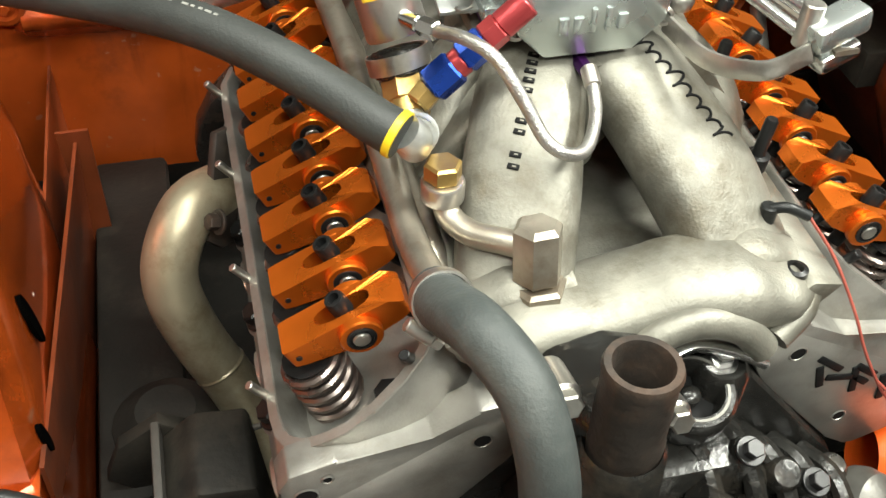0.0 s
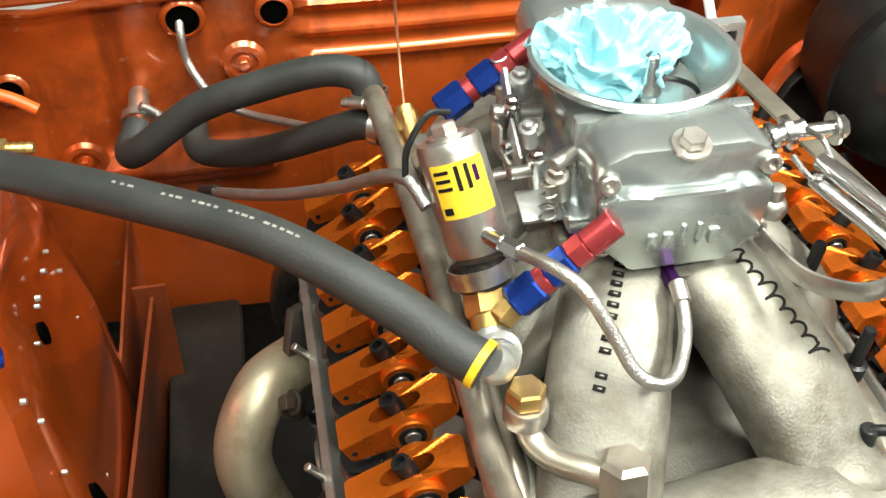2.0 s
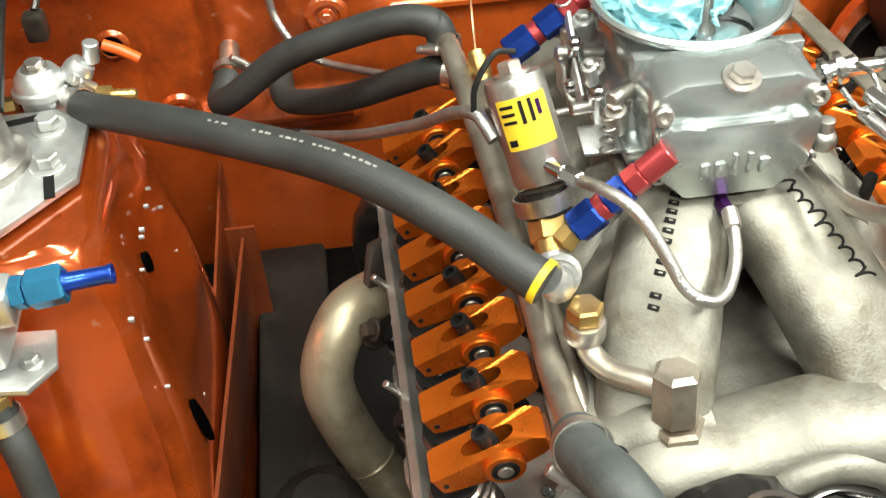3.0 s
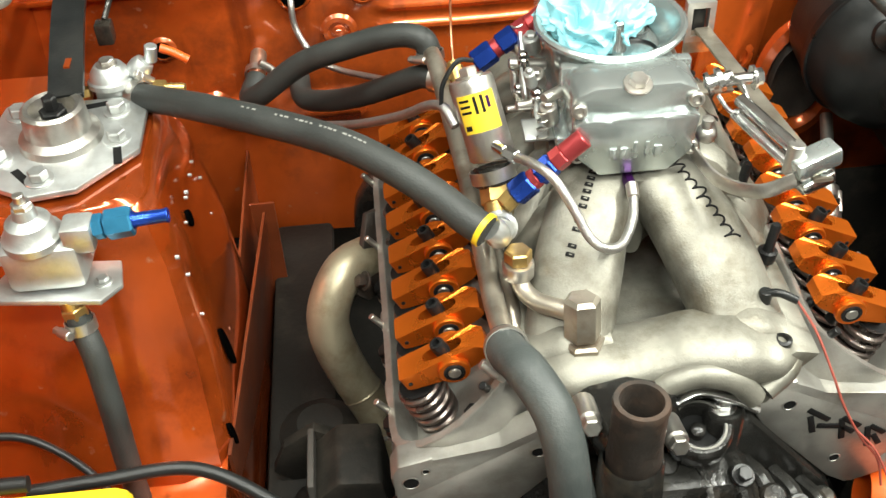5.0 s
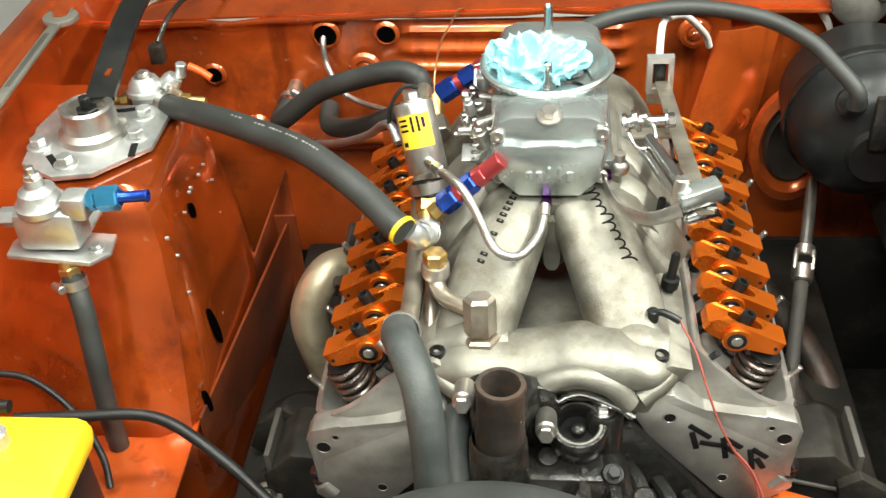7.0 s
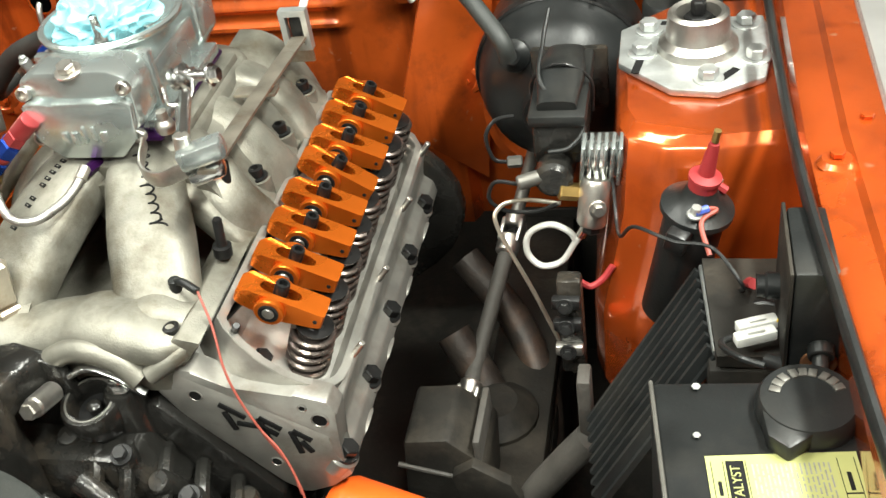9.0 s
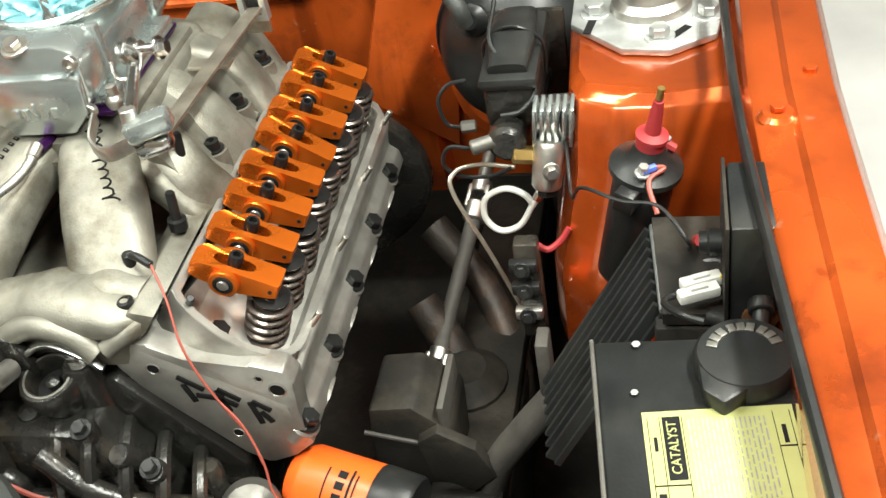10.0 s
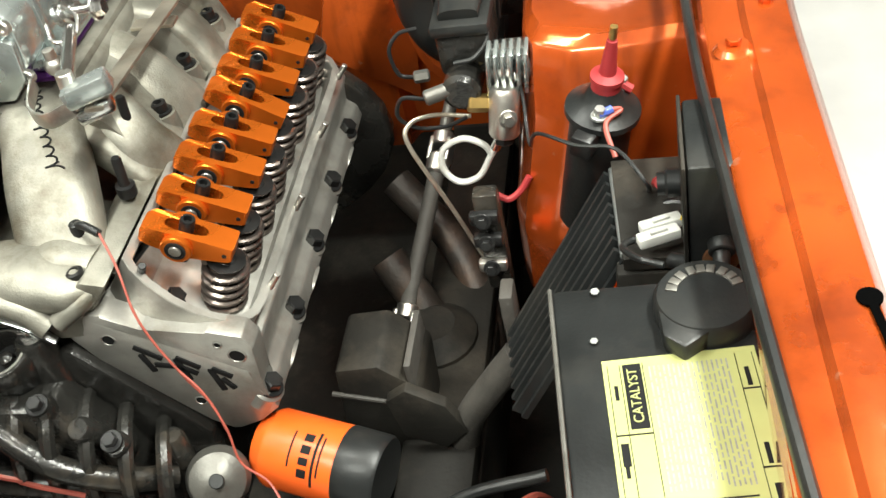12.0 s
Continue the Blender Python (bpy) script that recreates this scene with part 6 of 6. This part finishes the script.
wl = solo("white_loop_hose", hose([(0.483, 0.198, 0.757), (0.474, 0.20, 0.742), (0.458, 0.20, 0.716), (0.436, 0.20, 0.710), (0.422, 0.20, 0.728), (0.426, 0.20, 0.754), (0.448, 0.20, 0.766), (0.468, 0.20, 0.757), (0.476, 0.20, 0.742)], 0.0036, 10), WHITE, "pale loop of plastic hose below the valve", "hose", "hoses")
ht = solo("hose_tip", cyl((0.480, 0.198, 0.752), (0.488, 0.197, 0.768), 0.0055, 10, 0.001), CHROME, "bright metal hose tip", "hose end")
rw = solo("red_wire", hose([(0.515, 0.17, 0.735), (0.505, 0.165, 0.722), (0.492, 0.16, 0.715), (0.480, 0.16, 0.722)], 0.0036, 8), REDR, "short red rubber sleeve beside the tower", "wire", "wires")
nudge((0.006, -0.008, 0.014), wl, ht, rw)
vw = solo("valve_wire", hose([(0.535, 0.20, 0.87), (0.520, 0.18, 0.855), (0.523, 0.17, 0.82), (0.53, 0.12, 0.80), (0.548, 0.054, 0.86), (0.583, 0.030, 0.862), (0.616, 0.023, 0.860), (0.640, -0.008, 0.845), (0.640, 0.02, 0.815)], 0.0018, 8), BLACK, "thin black wire from the valve across to the battery", "wire", "wires")
nudge((0, 0.018, 0.008), vw)
br = thing("line_bracket", (0.478, 0.1, 0.68), "grimy steel line bracket with bolts on the apron", "bracket")
part("strip", box((0.479, 0.10, 0.715), (0.026, 0.02, 0.13), pose(0, 0, 0, 0, 0, 0), 0.004), GRIME, br)
for z in (0.755, 0.725, 0.69):
    part("clip", box((0.476, 0.087, z), (0.030, 0.012, 0.014), None, 0.003), STEEL if z == 0.69 else BLKSTEEL, br)
    part("bolt", bolt((0.475, 0.081, z), (0, -1, 0.3), 0.006, 0.006), BLKSTEEL, br)
nudge((-0.002, 0.040, -0.027), br)
ss = thing("steering_shaft", (0.31, 0.2, 0.48), "bare steel steering shaft with two universal joints", "steering shaft")
S0, S1 = V((0.3756, 0.4696, 0.608)), V((0.3177, 0.1999, 0.459))
SP = lambda f: S0.lerp(S1, f)
part("upper_shaft", cyl(SP(-0.3), SP(0.1), 0.009, 18, 0.001), DULL, ss)
for f in (0.06, 0.82):
    j = part("universal_joint", add_cyl(cyl(SP(f), SP(f + 0.06), 0.0140, 20, 0.002), SP(f + 0.10), SP(f + 0.19), 0.0155, 20, 0.003), STEEL, ss)
    d = (S1 - S0).normalized()
    for k, sgn in enumerate((-1, 1)):
        s1 = d.orthogonal().normalized()
        part("yoke_ear", box((0, 0, 0), (0.007, 0.022, 0.034), axis_m(SP(f + 0.08), SP(f + 0.12)) @ Matrix.Translation((sgn * 0.012, 0, 0)), 0.003), STEEL, j)
    part("cross_pin", cyl(SP(f + 0.085) - s1 * 0.016, SP(f + 0.085) + s1 * 0.016, 0.005, 12), BLKSTEEL, j)
part("shaft", cyl(SP(0.24), SP(0.86), 0.0105, 16, 0.001), PALED, ss)
part("lower_shaft", cyl(SP(1.0), SP(1.25), 0.012, 18, 0.001), BLKSTEEL, ss)
gr = thing("column_boot_ring", (0.39, 0.62, 0.66), "orange-brown torn boot ring round the column hole", "boot")
part("ring", lathe([(0.085, 0), (0.082, 0.012), (0.068, 0.016), (0.058, 0.008), (0.055, 0)], Matrix.Translation((0.375, 0.634, 0.665)) @ pose(0, 0, 0, 90, 0, 0) @ Matrix.Diagonal((0.8, 1.25, 1, 1)), 40), PAINT_IN, gr)
part("torn_foam", lathe([(0.058, 0.004), (0.05, 0.012), (0.04, 0.006), (0, 0.002)], Matrix.Translation((0.375, 0.634, 0.665)) @ pose(0, 0, 0, 90, 0, 0) @ Matrix.Diagonal((0.8, 1.25, 1, 1)), 24), RUSTY, gr)
part("tunnel_side", slab_grid([(0.19, 0.58, 0.66), (0.30, 0.655, 0.52), (0.34, 0.655, 0.86), (0.245, 0.628, 0.86)], 10, 12, 0.004, lambda u, v: 0.004 * math.sin(u * 5)), PAINT_IN, car)
ca = thing("canister", (0.58, 0.5, 0.74), "black plastic canister behind the strut tower", "canister")
part("barrel", lathe([(0, -0.01), (0.038, 0), (0.039, 0.08), (0.041, 0.082), (0.041, 0.094), (0.039, 0.096), (0.038, 0.135), (0.034, 0.14), (0, 0.141)], Matrix.Translation((0.582, 0.505, 0.742)), 32), BLACK, ca)
wm = thing("wiper_motor", (0.53, 0.76, 0.85), "black wiper motor on the cowl", "motor")
part("motor_barrel", cyl((0.500, 0.660, 0.880), (0.607, 0.640, 0.872), 0.033, 28, 0.007), BLACK, wm)
part("gear_case", lathe([(0.055, 0), (0.055, 0.02), (0.045, 0.03), (0.015, 0.036), (0, 0.036)], axis_m((0.442, 0.660, 0.894), (0.442, 0.560, 0.934)) @ Matrix.Diagonal((0.75, 0.75, 0.8, 1)), 28), DULL, wm)
part("lead", hose([(0.462, 0.640, 0.904), (0.50, 0.60, 0.905), (0.50, 0.56, 0.912), (0.495, 0.50, 0.90)], 0.004, 8), BLACK, wm)
for z, y in ((0.902, 0.735), (0.908, 0.75), (0.90, 0.765)):
    solo("cowl_line", hose([(-0.68, y - 0.08, z - 0.03), (-0.60, y - 0.015, z - 0.005), (-0.36, y, z + 0.003), (0.0, y, z + 0.004), (0.26, y - 0.01, z), (0.36, y - 0.04, z - 0.01), (0.40, 0.66, z - 0.04), (0.41, 0.645, z - 0.07)], 0.0034, 8), ZINC if y > 0.74 else TUBEST, "thin metal line clipped along the cowl", "line", "cowl lines")
solo("plug_connector", add_hose(box((-0.585, 0.56, 0.875), (0.022, 0.022, 0.03), pose(0, 0, 0, 0, 0, 0), 0.004), [(-0.583, 0.565, 0.89), (-0.57, 0.60, 0.915), (-0.555, 0.66, 0.92), (-0.52, 0.72, 0.905)], 0.004, 8), GRIME, "dirty grey electrical plug on a short lead", "connector")

# ---- driver's side: ignition and boxes ----
co = thing("ignition_coil", (0.585, 0.09, 0.70), "black ignition coil with a red plug boot", "ignition coil")
CA, CB = V((0.578, 0.100, 0.72)), V((0.605, 0.088, 0.862))
CM, CL = axis_m(CA, CB), (CB - CA).length
part("can", lathe([(0, 0), (0.026, 0), (0.028, 0.003), (0.028, CL - 0.012), (0.034, CL - 0.010), (0.034, CL - 0.004), (0.029, CL - 0.001), (0.018, CL + 0.006), (0.012, CL + 0.022), (0, CL + 0.022)], CM, 32), BLACK, co)
part("mount_strap", box((0, 0, CL - 0.02), (0.092, 0.02, 0.022), CM, 0.003), BLKSTEEL, co)
for s in (-1, 1):
    part("terminal", add_bolt(bmesh.new(), CM @ V((s * 0.024, -0.006, CL + 0.004)), CM.to_3x3() @ V((0, 0, 1)), 0.005, 0.008), ZINC, co)
bt = part("boot", lathe([(0.0125, 0.012), (0.0135, 0.016), (0.0135, 0.030), (0.0150, 0.031), (0.0150, 0.035), (0.0075, 0.038), (0.0058, 0.060), (0.0045, 0.072), (0, 0.073)], CM, 24), REDR, co, "red rubber plug boot")
part("boot_tip", cyl(CM @ V((0, 0, CL + 0.0)), CM @ V((0, 0, CL + 0.0001 + 0.03)), 0.01, 12), REDR, co)
bt.data.transform(Matrix.Translation(CM.to_3x3() @ V((0, 0, CL - 0.004))))
part("boot_clip", cyl(CM @ V((0, 0, CL + 0.070)), CM @ V((0, 0, CL + 0.082)), 0.0035, 10), BRASS, co)
part("lead", hose([CM @ V((-0.024, -0.006, CL + 0.010)), CM @ V((-0.010, -0.020, CL + 0.008)), (0.607, 0.055, 0.862), (0.614, 0.030, 0.845)], 0.0024, 8), REDW, co)
part("lead_sleeve", cyl(CM @ V((-0.026, -0.006, CL + 0.008)), CM @ V((-0.016, -0.014, CL + 0.010)), 0.004, 8), BLUEW, co)
part("lead_sleeve", cyl(CM @ V((0.022, -0.006, CL + 0.008)), CM @ V((0.024, -0.016, CL + 0.004)), 0.0048, 8), REDR, co)
nudge((0, 0.022, 0.006), co)

ig = thing("finned_module", (0.56, 0.0, 0.66), "black finned ignition amplifier with a dusty top", "ignition box")
Q = [V((0.602, 0.078, 0.795)), V((0.612, -0.036, 0.795)), V((0.513, -0.09, 0.66)), V((0.501, 0.012, 0.66))]
part("sloped_side", slab_grid([Q[3], Q[2], Q[1], Q[0]], 4, 4, 0.006), BLACK, ig)
part("top", slab_grid([(0.602, 0.078, 0.795), (0.612, -0.05, 0.795), (0.675, -0.05, 0.795), (0.672, 0.078, 0.795)][::-1], 6, 6, 0.012), DUSTY, ig)
part("box_body", box((0.64, 0.01, 0.715), (0.07, 0.12, 0.15), None, 0.004), DUSTY, ig)
for k in range(8):
    f = (k + 0.5) / 8
    a, b = Q[0].lerp(Q[1], f), Q[3].lerp(Q[2], f)
    m = axis_m(b, a)
    n = (Q[1] - Q[0]).cross(Q[3] - Q[0]).normalized()
    n = n if n.z > 0 else -n
    bm = bmesh.new()
    w = (Q[1] - Q[0]).normalized() * 0.0022
    vs = [bm.verts.new(p) for p in (a - w, a + w, b + w, b - w, a - w + n * 0.009, a + w + n * 0.009, b + w + n * 0.009, b - w + n * 0.009)]
    for ids in ((0, 3, 2, 1), (4, 5, 6, 7), (0, 1, 5, 4), (1, 2, 6, 5), (2, 3, 7, 6), (3, 0, 4, 7)):
        bm.faces.new([vs[i] for i in ids])
    part("fin", bm, BLACK, ig)
part("edge_bead", hose([Q[0] + V((0, 0, 0.002)), Q[0].lerp(Q[1], 0.5) + V((0, 0, 0.002)), Q[1] + V((0, 0, 0.002))], 0.003, 8), ZINC, ig)
part("post", cyl((0.640, 0.052, 0.795), (0.640, 0.052, 0.801), 0.011, 14, 0.001), BLKSTEEL, ig)
part("wire_end", add_cyl(cyl((0.640, 0.05, 0.80), (0.642, 0.035, 0.815), 0.0045, 8), (0.642, 0.035, 0.815), (0.644, 0.02, 0.826), 0.005, 8), REDR, ig)
part("hook", hose([(0.640, 0.012, 0.797), (0.648, 0.018, 0.805), (0.662, 0.016, 0.806), (0.67, 0.01, 0.80)], 0.0035, 8), BLKSTEEL, ig)
nudge((0.006, 0, 0.02), ig)

mb = thing("black_control_box", (0.69, -0.06, 0.83), "black rectangular control box with a side knob", "control box")
part("housing", box((0.690, -0.060, 0.878), (0.042, 0.085, 0.094), pose(0, 0, 0, 0, 0, 0), 0.004), BLACK, mb)
part("back_plate", box((0.667, -0.060, 0.878), (0.003, 0.090, 0.098), None, 0.001), DUSTY, mb)
part("knob", lathe([(0.011, 0), (0.0115, 0.010), (0.0095, 0.012), (0.0095, 0.018), (0, 0.018)], axis_m((0.666, -0.045, 0.866), (0.64, -0.045, 0.866)), 18), BLACK, mb)
part("cable_gland", cyl((0.692, -0.102, 0.855), (0.692, -0.112, 0.852), 0.010, 16, 0.001), BLACK, mb)
part("cable", hose([(0.692, -0.108, 0.853), (0.690, -0.120, 0.845), (0.680, -0.115, 0.832), (0.668, -0.095, 0.826), (0.656, -0.085, 0.822)], 0.0065, 12), BLACK, mb)
part("reflector", lathe([(0.014, 0), (0.013, 0.002), (0, 0.002)], axis_m((0.692, -0.1025, 0.838), (0.692, -0.2, 0.842)), 20), COPPER, mb, "round amber disc")
for p, q in (((0.634, -0.062, 0.835), (0.664, -0.052, 0.835)), ((0.632, -0.078, 0.836), (0.662, -0.066, 0.836))):
    cn = solo("wire_connector", box((0, 0, 0), (0.034, 0.011, 0.010), Matrix.Translation(V(p).lerp(V(q), 0.5)) @ pose(0, 0, 0, 0, 0, 20), 0.002), WHITE, "grubby white plastic wire connector", "connector", "wire connectors")
    part("latch", box((0, 0, 0.006), (0.014, 0.005, 0.003), Matrix.Translation(V(p).lerp(V(q), 0.5)) @ pose(0, 0, 0, 0, 0, 20), 0.0008), WHITE, cn)
    nudge((0, 0.018, 0.018), cn)
yw = solo("yellow_wire", hose([(0.664, -0.056, 0.838), (0.675, -0.052, 0.842), (0.686, -0.06, 0.838), (0.684, -0.075, 0.832)], 0.0016, 6), YELLOW, "thin yellow wire from a connector", "wire", "wires")
lw = solo("loop_wire", hose([(0.634, -0.068, 0.832), (0.622, -0.078, 0.836), (0.621, -0.10, 0.850), (0.633, -0.12, 0.858), (0.65, -0.128, 0.858)], 0.0028, 8), BLACK, "black wire looping to the reservoir cap", "wire", "wires")
nudge((0, 0.018, 0.018), mb, yw, lw)

rs = thing("reservoir", (0.65, -0.3, 0.60), "black plastic reservoir with a pale yellow sticker", "reservoir")
RP = [(0.566, -0.130), (0.605, -0.47), (0.770, -0.47), (0.716, -0.122)]
part("tank", prism(RP, 0.60, 0.849, None, 0.006), BLACK, rs)
part("edge_lip", hose([(0.5665, -0.131, 0.849), (0.585, -0.30, 0.850), (0.604, -0.468, 0.849)], 0.0018, 8), DULL, rs, "worn pale edge")
cpm = Matrix.Translation((0.677, -0.158, 0.849))
cap = part("cap", lathe([(0.036, 0), (0.036, 0.012), (0.033, 0.017), (0.026, 0.018), (0, 0.018)], cpm, 40), BLACK, rs)
part("cap_spout", prism([(-0.034, 0.0), (0.004, -0.032), (-0.016, -0.048), (-0.030, -0.036)], 0, 0.016, cpm, 0.003), BLACK, rs)
for a in (150, 95, 40):
    for k in range(-1, 2):
        t = math.radians(a + k * 17)
        part("raised_mark", box((0, 0, 0.0185), (0.006, 0.008, 0.0016), cpm @ Matrix.Translation((0.023 * math.cos(t), 0.023 * math.sin(t), 0)) @ pose(0, 0, 0, 0, 0, math.degrees(t) - 90), 0.0005), DULL, cap)
part("screw", bolt((0.600, -0.131 - 0.006, 0.849), (0, 0, 1), 0.0035, 0.0015, False), ZINC, rs)
part("screw", bolt((0.60, -0.185, 0.849), (0, 0, 1), 0.003, 0.0012, False), ZINC, rs)
# sticker: axes along its top edge and down its side
LO = V((0.605, -0.203, 0.8497))
LX, LY = V((0.101, 0.010, 0)), V((0.019, -0.175, 0))
LM = Matrix(((LX.x, LY.x, 0, LO.x), (LX.y, LY.y, 0, LO.y), (0, 0, 1, LO.z), (0, 0, 0, 1)))


def sticker(u0, v0, u1, v1, h, material, name, parent):
    bm = bmesh.new()
    vs = [bm.verts.new(LM @ V((u, v, z))) for z in (0, h) for u, v in ((u0, v0), (u1, v0), (u1, v1), (u0, v1))]
    for ids in ((0, 1, 2, 3), (4, 5, 6, 7), (0, 1, 5, 4), (1, 2, 6, 5), (2, 3, 7, 6), (3, 0, 4, 7)):
        bm.faces.new([vs[i] for i in ids])
    return part(name, bm, material, parent)


stk = sticker(0, 0, 1, 1, 0.0006, LABELG, "sticker", rs)
sticker(0.13, 0.03, 0.25, 0.34, 0.0008, INK, "title_block", stk)
for u0, v0, u1, v1 in ((0.03, 0.03, 0.035, 0.97), (0.11, 0.03, 0.115, 0.97), (0.26, 0.03, 0.265, 0.97), (0.86, 0.03, 0.865, 0.97), (0.97, 0.03, 0.975, 0.97), (0.03, 0.36, 0.26, 0.367), (0.26, 0.66, 0.8, 0.667), (0.86, 0.2, 0.97, 0.207), (0.86, 0.55, 0.97, 0.557), (0.05, 0.40, 0.10, 0.50)):
    sticker(u0, v0, u1, v1, 0.0008, INK, "rule_line", stk)
random.seed(2)
for c in range(17):
    u = 0.30 + 0.031 * c
    v = 0.05
    while v < 0.6:
        w = random.uniform(0.02, 0.07)
        sticker(u, v, u + 0.011, min(v + w, 0.62), 0.0007, PALEINK, "printed_bar", stk)
        v += w + 0.012
for r in range(5):
    for v in (0.70, 0.78, 0.86):
        sticker(0.32 + 0.1 * r, v, 0.38 + 0.1 * r, v + 0.012, 0.0007, PALEINK, "printed_bar", stk)
for v in (0.10, 0.45, 0.62, 0.75):
    sticker(0.90, v, 0.93, v + 0.09, 0.0007, INK, "printed_bar", stk)
    sticker(0.06, v + 0.03, 0.085, v + 0.10, 0.0007, INK, "printed_bar", stk)
ax = LY.normalized()
text_mesh("CATALYST", 0.0095, Matrix.Translation(LM @ V((0.19, 0.185, 0.0011))) @ Matrix((-ax, -LX.normalized(), V((0, 0, 1)))).transposed().to_4x4(), "sticker_word", LABELG, stk)
nudge((0, 0.010, 0.018), rs)

# ---- oil filter and sender ----
of = thing("oil_filter", (0.25, -0.06, 0.58), "orange oil filter with a black ribbed grip end", "oil filter")
FA, FB = V((0.240, -0.045, 0.592)), V((0.387, -0.080, 0.574))
FM = axis_m(FA, FB)
part("can", lathe([(0.03, -0.012), (0.039, 0), (0.0415, 0.006), (0.0415, 0.082), (0.0415, 0.083)], FM, 40), ORANGEP, of)
part("grip_end", lathe([(0.0415, 0.082), (0.0422, 0.084), (0.0415, 0.122), (0.039, 0.126), (0.02, 0.127), (0, 0.127)], FM, 40), BLACK, of)
up = (FM.inverted().to_3x3() @ V((0.35, -0.55, 0.75)))
a0 = math.atan2(up.y, up.x)
for z, w, s0, s1 in ((0.046, 0.010, -0.5, -0.30), (0.046, 0.010, -0.2, 0.0), (0.046, 0.010, 0.1, 0.28), (0.046, 0.010, 0.38, 0.6), (0.060, 0.003, -0.6, 0.8), (0.066, 0.002, -0.5, 0.5), (0.034, 0.002, -0.5, 0.4)):
    bm = bmesh.new()
    n = 6
    rows = [[bm.verts.new(FM @ V((0.0418 * math.cos(a0 + s0 + (s1 - s0) * k / n), 0.0418 * math.sin(a0 + s0 + (s1 - s0) * k / n), zz))) for k in range(n + 1)] for zz in (z, z + w)]
    for k in range(n):
        bm.faces.new((rows[0][k], rows[0][k + 1], rows[1][k + 1], rows[1][k]))
    part("printed_bar", bm, INK, of)
nudge((0.004, 0.007, -0.015), of)
sn = thing("oil_sender", (0.21, -0.09, 0.60), "dull domed oil pressure sender with a wire", "sensor")
DM = axis_m((0.200, -0.085, 0.600), (0.235, -0.15, 0.665))
part("dome", lathe([(0.012, -0.03), (0.012, 0.0), (0.030, 0.004), (0.0325, 0.010), (0.0325, 0.020), (0.028, 0.034), (0.016, 0.042), (0.008, 0.044), (0.007, 0.054), (0, 0.055)], DM, 32), DULL, sn)
part("boot", cyl(DM @ V((0, 0, 0.042)), DM @ V((0.002, 0.004, 0.066)), 0.0075, 12, 0.001), BLACK, sn)
part("plug", box((0.282, -0.135, 0.612), (0.03, 0.014, 0.018), pose(0, 0, 0, 0, 0, 0), 0.003), BLACK, sn)
nudge((-0.005, 0.010, -0.021), sn)
solo("red_cable", hose([(0.45, -0.22, 0.70), (0.50, -0.20, 0.68), (0.53, -0.16, 0.66), (0.545, -0.14, 0.62)], 0.0045, 8), REDW, "orange-red cable beside the reservoir", "cable", "cables")
solo("black_cable", hose([(0.40, -0.16, 0.58), (0.46, -0.14, 0.63), (0.54, -0.13, 0.65)], 0.006, 10), BLACK, "black cable below the reservoir", "cable", "cables")

# open-ended spanner lying on the passenger fender
wr = thing("spanner", (-0.692, 0.509, 0.953), "dull steel open-ended spanner lying on the fender", "spanner")
wm2 = Matrix.Translation((-0.692, 0.509, 0.9535)) @ pose(0, 0, 0, 0, 0, 92.1)
jaw = [(0.025 * math.cos(math.radians(t)), 0.025 * math.sin(math.radians(t))) for t in range(38, 323, 15)]
jaw += [(0.021, -0.012), (-0.003, -0.012), (-0.010, 0.0), (-0.003, 0.012), (0.021, 0.012)]
part("jaw", prism(jaw, 0, 0.009, wm2 @ pose(0, 0, 0, 0, 0, 15), 0.0015), DULLW, wr)
part("handle", box((-0.135, 0, 0.0045), (0.235, 0.0165, 0.007), wm2, 0.003), DULLW, wr)
part("handle_recess", box((-0.130, 0, 0.0078), (0.15, 0.008, 0.0008), wm2, 0.0003), DULL, wr)
solo("orange_cap", hose([(-0.492, 0.43, 0.921), (-0.478, 0.428, 0.915), (-0.462, 0.425, 0.905)], 0.0052, 12), ORANGEP, "small orange plastic cap by the regulator", "cap")
